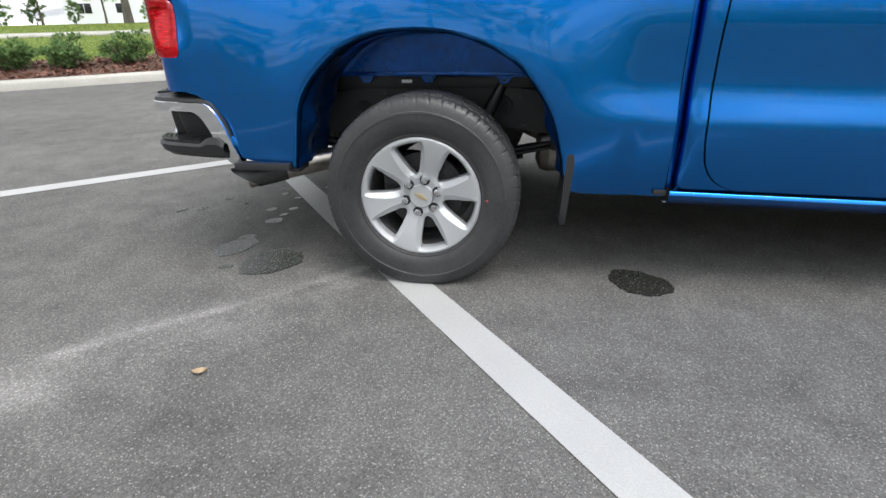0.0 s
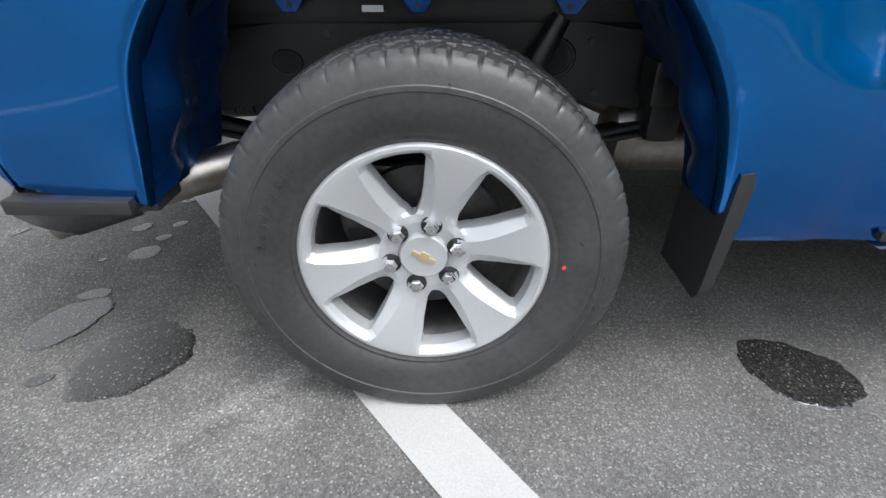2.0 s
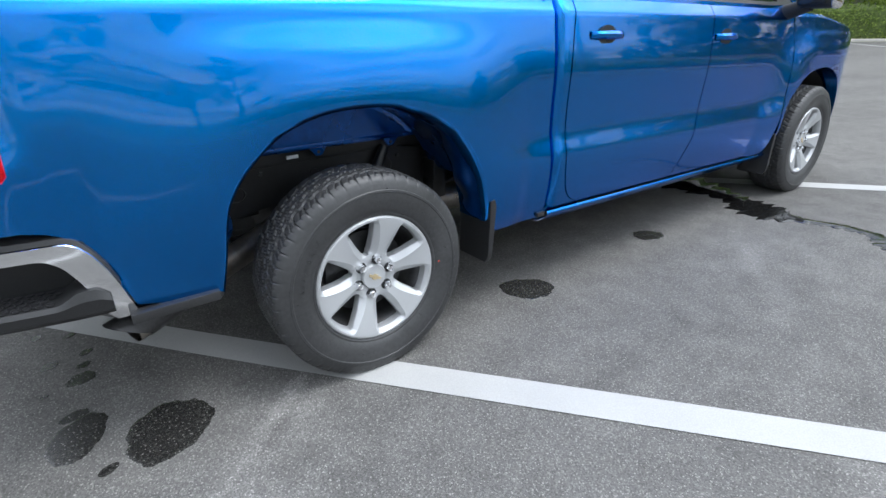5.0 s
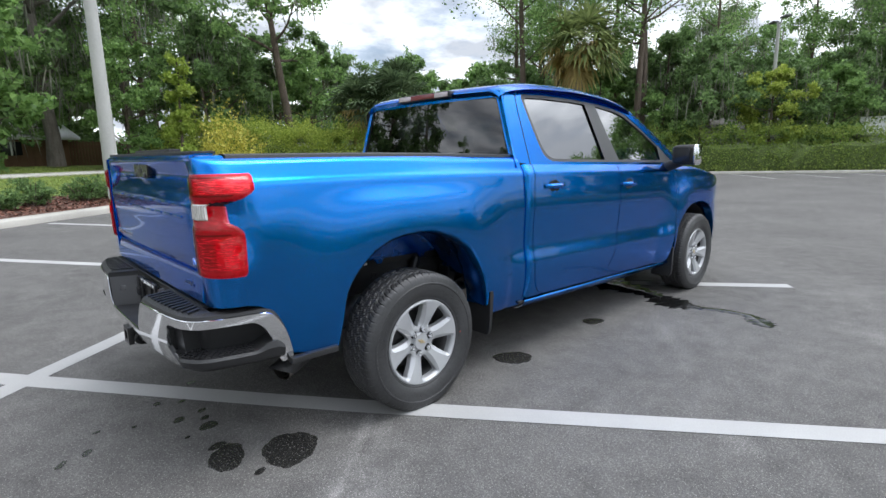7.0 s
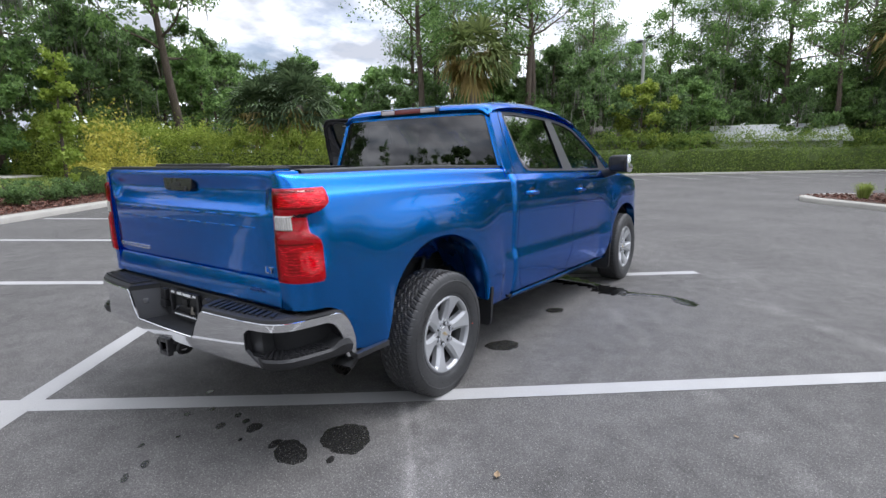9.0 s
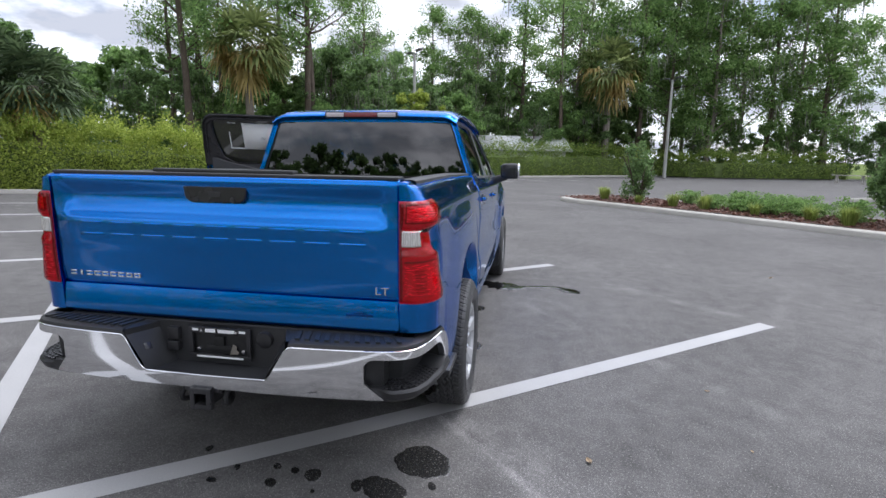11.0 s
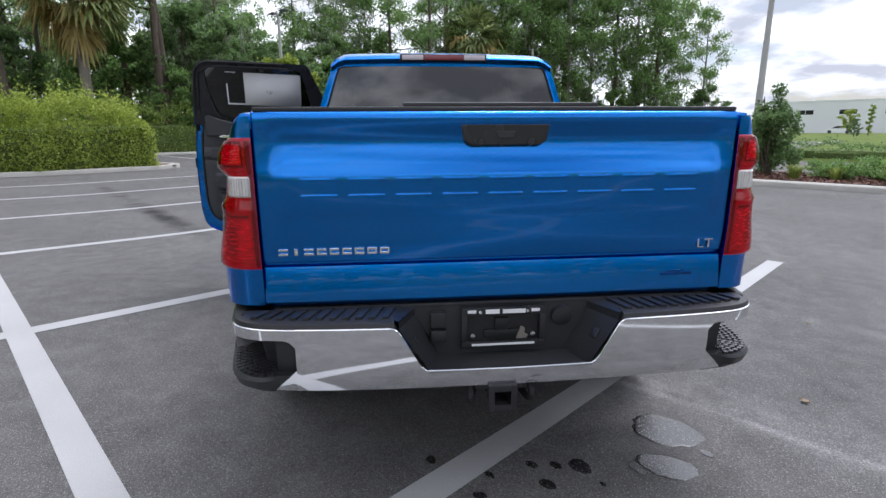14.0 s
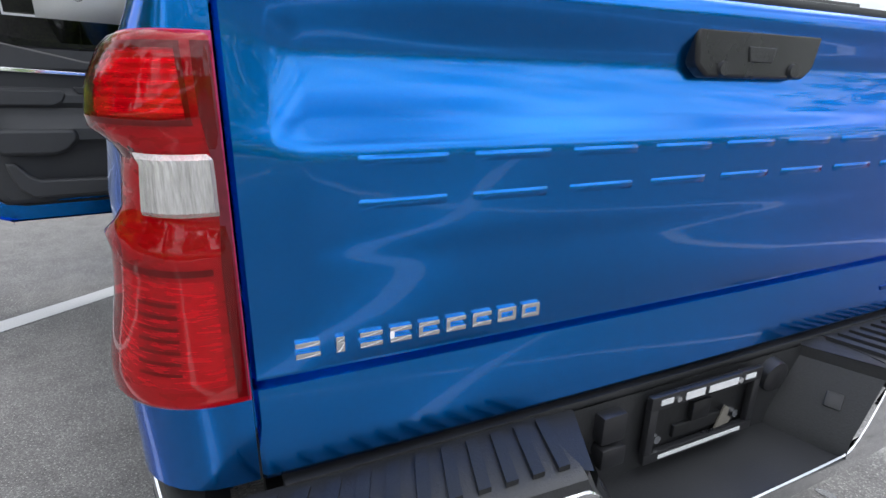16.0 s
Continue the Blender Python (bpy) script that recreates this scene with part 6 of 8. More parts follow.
# ---- cab
def green_y(z):
    return 0.905 - (z - 1.385) * 0.36


ROOF_X = (0.915, 0.95, 1.1, 1.4, 1.8, 2.2, 2.5, 2.72)
ROOF_Z = (1.900, 1.920, 1.955, 1.985, 1.998, 1.985, 1.950, 1.905)


def roof_z(x):
    return float(smooth_interp(x, ROOF_X, ROOF_Z))


def roof():
    bm = bmesh.new()
    rows = []
    for x in frange(0.915, 2.72, 28):
        zc = roof_z(x)
        row = []
        for t in frange(-1, 1, 32):
            a = abs(t)
            y = t * 0.765
            z = zc - 0.016 * a ** 2 - 0.045 * float(step(0.90, 1.0, a))
            row.append((x, y, z))
        rows.append(row)
    # rear lip turned down
    rows = [[(x + 0.03, y, z - 0.05) for x, y, z in rows[0]], [(x - 0.006, y, z - 0.012) for x, y, z in rows[0]]] + rows
    add_grid(bm, rows)
    return part("roof", bm, M_PAINT, truck, rake=True, angle=50)


OUT_L = [(0.94, 1.40), (0.945, 1.55), (0.96, 1.75), (0.985, 1.87), (1.10, 1.905), (1.4, 1.937), (1.8, 1.948), (2.2, 1.935), (2.5, 1.902), (2.72, 1.855), (3.0, 1.705), (3.25, 1.555), (3.47, 1.42), (3.45, 1.385), (3.0, 1.385), (2.2, 1.385), (1.5, 1.385), (1.0, 1.385)]
DLO = [(1.232, 1.52), (1.207, 1.62), (1.183, 1.75), (1.165, 1.85), (1.18, 1.875), (1.4, 1.888), (1.8, 1.893), (2.2, 1.882), (2.45, 1.857), (2.62, 1.818), (2.85, 1.70), (3.08, 1.56), (3.28, 1.43), (3.27, 1.415), (3.0, 1.405), (2.2, 1.405), (1.5, 1.405), (1.345, 1.408), (1.285, 1.428), (1.25, 1.465)]


def dense(poly, n):
    """Evenly spaced points on a closed outline."""
    pts = [Vector(p) for p in poly]
    k = len(pts)
    ls = [(pts[(i + 1) % k] - pts[i]).length for i in range(k)]
    total = sum(ls)
    out, i, acc = [], 0, 0.0
    for j in range(n):
        d = total * j / n
        while acc + ls[i] < d:
            acc += ls[i]
            i += 1
        t = (d - acc) / ls[i]
        out.append(pts[i].lerp(pts[(i + 1) % k], t))
    return out


def ray_out(c, p, poly):
    """Where the ray from c through p leaves an outline."""
    d = (p - c).normalized()
    best = None
    k = len(poly)
    for i in range(k):
        a, b = Vector(poly[i]), Vector(poly[(i + 1) % k])
        e = b - a
        den = d.x * e.y - d.y * e.x
        if abs(den) < 1e-9:
            continue
        w = a - c
        t = (w.x * e.y - w.y * e.x) / den
        u = (w.x * d.y - w.y * d.x) / den
        if t > 0 and -1e-6 <= u <= 1 + 1e-6 and (best is None or t > best):
            best = t
    return c + d * (best or 0.0)


def ring(bm, s, inner, outer, y_off, depth=0.0, n=140, clip=None):
    """A flat ring on the side glass surface between two outlines, with an inner return."""
    c = Vector((2.05, 1.62))
    ins = dense(inner, n)
    outs = [ray_out(c, p, outer) for p in ins]
    rows = [[(p.x, s * (green_y(p.y) + y_off), p.y) for p in outs], [(p.x, s * (green_y(p.y) + y_off), p.y) for p in ins]]
    if depth:
        rows.append([(p.x, s * (green_y(p.y) + y_off - depth), p.y) for p in ins])
    add_grid(bm, rows, closed_u=True)


def side_glass(s):
    bm = bmesh.new()
    ring(bm, s, DLO, OUT_L, 0.0, 0.02)
    fr = part("cab_frame", bm, M_PAINT, truck, rake=True, angle=40)
    bm = bmesh.new()
    ring(bm, s, [(2.05 + (x - 2.05) * 0.962, 1.628 + (z - 1.628) * 0.91) for x, z in DLO], DLO, -0.004, 0.012)
    part("window_trim", bm, M_GREYTRIM, fr, "grey plastic window surround", rake=True)
    # pillar cover between the windows
    bm = bmesh.new()
    add_grid(bm, [[(xa + (xb - xa) * t, s * (green_y(z) - 0.002), z) for t in (0, 0.46, 0.47, 0.53, 0.54, 1)] for z, xa, xb in ((1.405, 2.07, 2.30), (1.63, 2.03, 2.215), (1.890, 1.98, 2.13))])
    part("pillar_cover", bm, M_GREYTRIM, fr, rake=True)
    bm = bmesh.new()
    add_grid(bm, [[(3.06, s * (green_y(1.42) - 0.003), 1.41), (3.29, s * (green_y(1.42) - 0.003), 1.41)], [(3.06, s * (green_y(1.55) - 0.003), 1.56), (3.10, s * (green_y(1.55) - 0.003), 1.56)]])
    part("mirror_sail", bm, M_GREYTRIM, fr, rake=True)
    # shut line of the doors above the belt
    bm = bmesh.new()
    seam = [(1.075, 1.386), (1.082, 1.55), (1.092, 1.75), (1.10, 1.84), (1.125, 1.89), (1.18, 1.912), (1.4, 1.924), (1.8, 1.932), (2.2, 1.918), (2.5, 1.887), (2.72, 1.835), (3.0, 1.685), (3.25, 1.54), (3.38, 1.455)]
    add_tube(bm, [(x, s * (green_y(z) - 0.0005), z) for x, z in seam], 0.0032, 6)
    part("door_seal", bm, M_SEAL, fr, rake=True)
    panes = [(2.18, 3.30, M_GLASS, "window_glass")] + ([(1.10, 2.10, M_TINTSIDE, "window_glass")] if s < 0 else [])
    for x0, x1, mat_, nm in panes:
        bm = bmesh.new()
        rows = []
        for z in frange(1.39, 1.90, 5):
            xa = x0 if x0 > 2 else x0
            xb = min(x1, 3.34 - (z - 1.39) * 1.75) if x1 > 3 else x1 - (z - 1.39) * 0.12
            xa = x0 - (z - 1.39) * 0.15 if x0 > 2 else x0
            rows.append([(xa + (xb - xa) * t, s * (green_y(z) - 0.016), z) for t in frange(0, 1, 4)])
        add_grid(bm, rows)
        g = part(nm, bm, mat_, fr, "tinted side window" if mat_ is M_TINT else "lightly tinted side window", rake=True)
        g.visible_shadow = False


def cab_back():
    """Rear wall of the cab with its window, and the third brake lamp."""
    outer = [(-0.935, 1.36), (-0.905, 1.42), (-0.745, 1.885), (0.745, 1.885), (0.905, 1.42), (0.935, 1.36)]
    inner = [(-0.868, 1.395), (-0.86, 1.43), (-0.735, 1.822), (-0.715, 1.838), (0.715, 1.838), (0.735, 1.822), (0.86, 1.43), (0.868, 1.395)]

    def bx(z):
        return 0.905 + (z - 1.40) * 0.07
    c = Vector((0.0, 1.62))
    ins = dense(inner, 90)
    outs = [ray_out(c, p, outer) for p in ins]
    bm = bmesh.new()
    add_grid(bm, [[(bx(p.y) - 0.004, p.x, p.y) for p in outs], [(bx(p.y), p.x, p.y) for p in ins], [(bx(p.y) + 0.012, p.x, p.y) for p in ins]], closed_u=True)
    add_box(bm, 0.965, 0.980, -0.895, 0.895, 0.45, 1.385)
    # corner posts joining back and sides
    for s in (-1, 1):
        add_grid(bm, [[(bx(z) - 0.004, s * yb, z), (bx(z) + 0.004, s * (green_y(max(z, 1.385)) - 0.004), z), (0.95 + (z - 1.4) * 0.05, s * green_y(max(z, 1.385)), z)] for z, yb in ((1.36, 0.935 - 0.03), (1.42, 0.865), (1.6, 0.80), (1.75, 0.75), (1.885, 0.70))])
    back = part("cab_back", bm, M_PAINT, truck, "blue rear wall of the cab", rake=True)
    bm = bmesh.new()
    k = [ins[i] for i in range(0, 90)]
    ring2 = [c + (p - c) * 0.975 for p in k]
    add_grid(bm, [[(bx(p.y) + 0.003, p.x, p.y) for p in k], [(bx(p.y) + 0.004, p.x, p.y) for p in ring2]], closed_u=True)
    part("window_seal", bm, M_SEAL, back, rake=True)
    bm = bmesh.new()
    add_grid(bm, [[(bx(z) + 0.008 - 0.012 * (1 - t * t), t * w, z) for t in frange(-1, 1, 12)] for z, w in ((1.385, 0.868), (1.43, 0.862), (1.6, 0.808), (1.75, 0.76), (1.84, 0.722))])
    g = part("rear_window", bm, M_TINT, back, "dark tinted rear window", rake=True)
    g.visible_shadow = False
    # third brake lamp under the roof lip
    bm = bmesh.new()
    add_box(bm, 0.885, 0.95, -0.30, 0.30, 1.868, 1.916, 0.010)
    lamp = part("brake_lamp", bm, M_BLACKGLOSS, truck, "high brake lamp, red between clear ends", rake=True)
    bm = bmesh.new()
    add_box(bm, 0.880, 0.895, -0.135, 0.135, 1.875, 1.909, 0.004)
    part("red_lens", bm, M_BRAKERED, lamp, rake=True)
    for s in (-1, 1):
        bm = bmesh.new()
        add_box(bm, 0.8805, 0.895, min(s * 0.14, s * 0.285), max(s * 0.14, s * 0.285), 1.875, 1.909, 0.004)
        part("clear_lens", bm, M_CLEARDULL, lamp, rake=True)


def windshield_hood():
    bm = bmesh.new()
    add_grid(bm, [[(x + 0.10 * (1 - abs(t) ** 2), t * w, z) for t in frange(-1, 1, 14)] for x, w, z in ((2.70, 0.70, 1.885), (2.95, 0.73, 1.75), (3.2, 0.77, 1.60), (3.46, 0.82, 1.42))])
    g = part("windshield", bm, M_GLASS, truck, "curved windshield", rake=True)
    g.visible_shadow = False
    bm = bmesh.new()
    rows = []
    for x in frange(3.42, 4.66, 20):
        f = (x - 3.42) / 1.24
        zc = 1.40 - 0.10 * f ** 2 - (0.06 * float(step(0.9, 1.0, f)))
        rows.append([(x, t * (0.90 - 0.10 * f ** 2), zc - 0.05 * abs(t) ** 2.4 + 0.014 * float(step(0.45, 0.6, abs(t)))) for t in frange(-1, 1, 24)])
    rows.append([(x + 0.02, y, z - 0.10) for x, y, z in rows[-1]])
    add_grid(bm, rows)
    part("hood", bm, M_PAINT, truck, rake=True)
    bm = bmesh.new()
    add_box(bm, 4.60, 4.70, -0.80, 0.80, 0.72, 1.22, 0.03)
    part("grille", bm, M_BLACKGLOSS, truck, rake=True)
    bm = bmesh.new()
    add_box(bm, 4.52, 4.70, -0.84, 0.84, 0.46, 0.74, 0.05)
    part("front_bumper", bm, M_CHROME, truck, rake=True)


REAR_CUT = ((0.46, 1.20), (0.475, 1.15), (0.51, 1.10), (0.57, 1.066), (0.70, 1.05), (0.95, 1.05), (1.15, 1.058), (1.385, 1.085))
MID_CUT = ((0.46, 2.01), (0.55, 2.06), (0.70, 2.15), (0.90, 2.20), (1.15, 2.215), (1.385, 2.225))
FRONT_CUT = ((0.46, 3.15), (0.60, 3.20), (0.80, 3.245), (1.05, 3.26), (1.385, 3.22))


def cut(table, z):
    return float(smooth_interp(z, [p[0] for p in table], [p[1] for p in table]))


DOOR_Z = [0.455, 0.465, 0.48, 0.50, 0.53, 0.57, 0.62, 0.66, 0.69, 0.72, 0.75, 0.78, 0.81, 0.85, 0.90, 0.96, 1.02, 1.08, 1.14, 1.19, 1.23, 1.27, 1.30, 1.32, 1.332, 1.345, 1.36, 1.375, 1.386]


def flank(x, z):
    y = side_y(x, min(z, 1.345))
    if z > 1.345:
        y = side_y(x, 1.345) + (green_y(1.386) - side_y(x, 1.345)) * (z - 1.345) / 0.041
    return y


def door_sheet(s, ta, tb, ga, gb, n=26):
    return [[(cut(ta, z) + ga + (cut(tb, z) - gb - cut(ta, z) - ga) * t, s * flank(cut(ta, z) + ga + (cut(tb, z) - gb - cut(ta, z) - ga) * t, z), z) for t in frange(0, 1, n)] for z in DOOR_Z]


def edge_return(rows, s, d=0.04):
    """Turn the rim of a door skin inwards."""
    rows = [[(x, y, z) for x, y, z in r] for r in rows]
    rows = [[(r[0][0] + 0.004, r[0][1] - s * d, r[0][2])] + r + [(r[-1][0] - 0.004, r[-1][1] - s * d, r[-1][2])] for r in rows]
    low = [(x, y - s * d, z + 0.004) for x, y, z in rows[0]]
    return [low] + rows


def door_handle(door, s, x, z, m=None):
    y = flank(x, z)
    bm = bmesh.new()
    outline = [(0.5 * 0.13 * math.cos(radians(a)), 0.5 * 0.085 * math.sin(radians(a))) for a in range(0, 360, 20)]
    add_prism(bm, outline, 0.003, Matrix.Translation((x, s * (y + (0.0005 if s > 0 else 0.0005)), z)) @ Matrix.Rotation(radians(90 * -s), 4, 'X'))
    cup = part("handle_cup", bm, M_BLACKGLOSS, door, rake=True)
    bm = bmesh.new()
    rows = []
    for t in frange(-1, 1, 12):
        lift = 0.030 * (1 - abs(t) ** 4)
        hh = 0.019 - 0.004 * abs(t)
        rows.append([(x + t * 0.115, s * (y + 0.004 + lift * 0.4 + 0.004), z - hh), (x + t * 0.115, s * (y + 0.006 + lift), z - hh * 0.6), (x + t * 0.115, s * (y + 0.008 + lift), z + hh * 0.3), (x + t * 0.115, s * (y + 0.004 + lift * 0.8), z + hh), (x + t * 0.115, s * (y + 0.004), z + hh)])
    add_grid(bm, rows)
    h = part("handle", bm, M_PAINT, door, "body-coloured pull handle", rake=True)
    return cup, h


def doors():
    for s in (-1, 1):
        bm = bmesh.new()
        add_grid(bm, edge_return(door_sheet(s, MID_CUT, FRONT_CUT, 0.004, 0.004), s))
        d = part("front_door", bm, M_PAINT, truck, "closed blue front door", rake=True, angle=50)
        door_handle(d, s, 2.36, 1.225)
        if s < 0:
            bm = bmesh.new()
            add_grid(bm, edge_return(door_sheet(s, REAR_CUT, MID_CUT, 0.004, 0.004), s))
            d = part("rear_door", bm, M_PAINT, truck, "closed blue rear door", rake=True, angle=50)
            door_handle(d, s, 1.29, 1.235)
        # cab corner between bed and rear door, and sill under the doors
        bm = bmesh.new()
        zs = [0.44] + DOOR_Z
        rows = []
        for z in zs:
            b = cut(REAR_CUT, max(z, 0.46)) - 0.003
            x0 = GAP_X + 0.020
            rows.append([(x0 + d, s * (flank(x0 + d, z) - i), z) for d, i in ((0, 0.09), (0, 0.050), (0.003, 0.034), (0.010, 0.019), (0.020, 0.008), (0.032, 0.002), (0.042, 0.0))] + [(b - (b - x0 - 0.042) * 0.4, s * flank(b, z), z), (b, s * flank(b, z), z), (b, s * (flank(b, z) - 0.04), z)])
        add_grid(bm, rows)
        part("cab_corner", bm, M_PAINT, truck, rake=True, angle=50)
        bm = bmesh.new()
        prof = ((0.450, 0.953), (0.447, 0.956), (0.437, 0.958), (0.425, 0.950), (0.405, 0.93), (0.385, 0.90), (0.38, 0.85))
        add_grid(bm, [[(x, s * y, z) for z, y in prof] for x in frange(0.965, 3.26, 20)])
        part("sill", bm, M_PAINT, truck, rake=True)
        bm = bmesh.new()
        add_box(bm, 0.905, 0.952, s * 0.935 - 0.018, s * 0.935 + 0.018, 0.432, 0.453, 0.004)
        part("sill_clip", bm, M_BLACK, truck, rake=True)
        # dark jamb behind the gaps
        for x0, x1, y, z1 in ((0.95, 1.02, 0.88, 1.38), (1.02 if s < 0 else 2.0, 3.3, 0.895, 1.36)):
            bm = bmesh.new()
            add_box(bm, x0, x1, s * y - 0.012, s * y + 0.005, 0.42, z1)
            part("door_jamb", bm, M_SEAL, truck, rake=True)
        # front fender
        bm = bmesh.new()
        xs = sorted(set([round(p[0], 4) for p in ARCH_F] + [round(v, 4) for v in frange(3.24, 4.66, 30)]))
        cols = []
        for x in xs:
            lo = float(np.interp(x, [p[0] for p in ARCH_F], [p[1] for p in ARCH_F])) if ARCH_F[0][0] <= x <= ARCH_F[-1][0] else (0.44 if x < 3.74 else 0.62)
            top = 1.345 - 0.10 * float(step(3.6, 4.66, x))
            col = []
            for k in range(23):
                z = lo + (top - lo) * k / 20 if k <= 20 else top + 0.012 * (k - 20)
                xx = x
                if x < 3.3:
                    xx = max(x, cut(FRONT_CUT, max(0.46, min(z, 1.385))) + 0.004)
                y = side_y(xx, min(z, 1.33)) - (0.02 * max(0, k - 20) if k > 20 else 0) + 0.018 * float(step(1.0, 1.18, z)) * float(step(3.3, 3.6, x)) * (1 - float(step(1.2, 1.34, z)))
                col.append((xx, s * y, z))
            cols.append(col)
        add_grid(bm, cols)
        add_grid(bm, [[(x, s * side_y(x, z), z) for x, z in ARCH_F], [(3.755 + (x - 3.755) * 0.985, s * 0.62, z - 0.014) for x, z in ARCH_F]])
        part("front_fender", bm, M_PAINT, truck, rake=True, angle=50)
        bm = bmesh.new()
        add_grid(bm, [[(3.755 + (x - 3.755) * 0.97, s * 0.90, z - 0.02) for x, z in ARCH_F], [(3.755 + (x - 3.755) * 0.97, s * 0.55, z - 0.02) for x, z in ARCH_F]])
        add_box(bm, 3.2, 4.3, s * 0.55 - 0.01, s * 0.55 + 0.01, 0.45, 1.05)
        part("arch_liner", bm, M_SEAL, truck, rake=True)
        # door mirror
        bm = bmesh.new()
        rows = []
        for t, k in ((0.0, 0.72), (0.06, 0.88), (0.2, 0.97), (0.5, 1.0), (0.8, 1.0), (0.95, 0.95), (1.0, 0.86)):
            y = 0.99 + 0.215 * t
            rows.append([(3.12 + 0.07 * k * math.copysign(abs(math.cos(a)) ** 0.5, math.cos(a)) + 0.01 * t, s * y, 1.475 + 0.092 * k * math.copysign(abs(math.sin(a)) ** 0.5, math.sin(a))) for a in (radians(q) for q in range(0, 360, 20))])
        vs = add_grid(bm, rows, closed_u=True)
        bm.faces.new(vs[0][::-1]); bm.faces.new(vs[-1])
        mir = part("door_mirror", bm, M_BLACK, truck, "black door mirror with a chrome outer cap", rake=True)
        bm = bmesh.new()
        rows = [[(3.125 + 0.076 * k * math.copysign(abs(math.cos(a)) ** 0.5, math.cos(a)), s * y, 1.475 + 0.096 * k * math.copysign(abs(math.sin(a)) ** 0.5, math.sin(a))) for a in (radians(q) for q in range(0, 360, 20))] for y, k in ((1.190, 0.97), (1.196, 0.98), (1.207, 0.93), (1.214, 0.80))]
        vs = add_grid(bm, rows, closed_u=True)
        bm.faces.new(vs[-1])
        part("mirror_cap", bm, M_CHROME, mir, "chrome mirror cap", rake=True)
        bm = bmesh.new()
        add_box(bm, 3.042, 3.048, min(s * 1.02, s * 1.165), max(s * 1.02, s * 1.165), 1.41, 1.54, 0.002)
        part("mirror_glass", bm, M_WINDARK, mir, rake=True)
        bm = bmesh.new()
        add_tube(bm, [(3.14, s * 0.90, 1.36), (3.13, s * 0.98, 1.385), (3.12, s * 1.06, 1.41)], [0.05, 0.045, 0.04], 12)
        part("mirror_arm", bm, M_BLACK, mir, rake=True)


def open_door():
    """The rear door on the far side, swung open on its front hinges."""
    piv = Vector((2.20, 0.95, 0.0))
    m = Matrix.Translation(piv + Vector((0, 0, 0.085))) @ Matrix.Rotation(radians(-DOOR_SWING), 4, 'Z') @ Matrix.Translation(-piv)

    def put(ob):
        ob.data.transform(m)
        return ob
    bm = bmesh.new()
    add_grid(bm, edge_return(door_sheet(1, REAR_CUT, MID_CUT, 0.004, 0.004), 1, 0.10))
    d = put(part("rear_door", bm, M_PAINT, truck, "open blue rear door with black inner trim", rake=True, angle=50))
    # upper frame
    out = [(1.072, 1.375), (1.085, 1.55), (1.108, 1.75), (1.118, 1.80), (1.135, 1.845), (1.165, 1.875), (1.215, 1.892), (1.4, 1.896), (1.8, 1.897), (2.02, 1.893), (2.16, 1.62), (2.21, 1.375)]
    inn = [(1.38, 1.41), (1.27, 1.47), (1.22, 1.62), (1.205, 1.73), (1.203, 1.78), (1.213, 1.815), (1.24, 1.838), (1.4, 1.845), (1.8, 1.847), (1.955, 1.843), (2.03, 1.62), (2.07, 1.41)]
    c = Vector((1.65, 1.62))
    ins = dense(inn, 80)
    outs = [ray_out(c, p, out) for p in ins]
    for nm, mt, y0, y1 in (("frame_skin", M_PAINT, 0.0, -0.02), ("frame_trim", M_BLACKGLOSS, -0.021, -0.075)):
        bm = bmesh.new()
        mid = [c + (p - c) * (1.0 if nm == "frame_skin" else 0.985) for p in outs]
        add_grid(bm, [[(p.x, green_y(p.y) + y0, p.y) for p in ins], [(p.x, green_y(p.y) + y0, p.y) for p in mid], [(p.x, green_y(p.y) + y1, p.y) for p in mid],
                      [(p.x, green_y(p.y) + y1, p.y) for p in ins]], closed_u=True, closed_v=True)
        put(part(nm, bm, mt, d, rake=True, angle=30))
    bm = bmesh.new()
    add_grid(bm, [[(x, green_y(z) - 0.03, z) for x in frange(1.15, 2.14 - (z - 1.36) * 0.36, 4)] for z in frange(1.36, 1.86, 4)])
    g = put(part("window_glass", bm, M_TINT, d, "dark tinted window", rake=True))
    g.visible_shadow = False
    # rubber seals along the door's rim, one inside the other
    bm = bmesh.new()
    add_grid(bm, [[(cut(REAR_CUT, z) + 0.008 + (cut(MID_CUT, z) - cut(REAR_CUT, z) - 0.016) * t, 0.872 - 0.010 * (0.02 < t < 0.98), z) for t in frange(0, 1, 16)] for z in DOOR_Z[1:]])
    put(part("inner_shell", bm, M_PAINT, d, "body-coloured inner door shell", rake=True, angle=40))
    for inset, r in ((0.022, 0.011), (0.064, 0.009)):
        bm = bmesh.new()
        low = [(cut(REAR_CUT, 1.35) + inset, 0.862, 1.33), (cut(REAR_CUT, 1.36) + inset, 0.858, 1.36)]
        if inset > 0.05:
            low = [(x, 0.858, 0.552) for x in (2.02, 1.7, 1.4, 1.27)] + [(cut(REAR_CUT, max(0.46, z - 0.08)) + inset, 0.858, z) for z in (0.565, 0.60, 0.66, 0.75, 0.85, 1.0, 1.15, 1.30)] + low[1:]
        high = [(x + inset * 0.75, green_y(z) - 0.075, z - (inset * 0.8 if z > 1.82 else 0.0)) for x, z in out[1:9]]
        add_tube(bm, low + high, r, 8)
        put(part("door_seal", bm, M_SEAL, d, "black rubber door seal", rake=True, angle=60))
    # sheet of paper inside the glass, with its border strip
    bm = bmesh.new()
    add_grid(bm, [[(x, green_y(z) - 0.040, z) for x in (1.50, 1.72, 1.96)] for z in (1.555, 1.68, 1.81)])
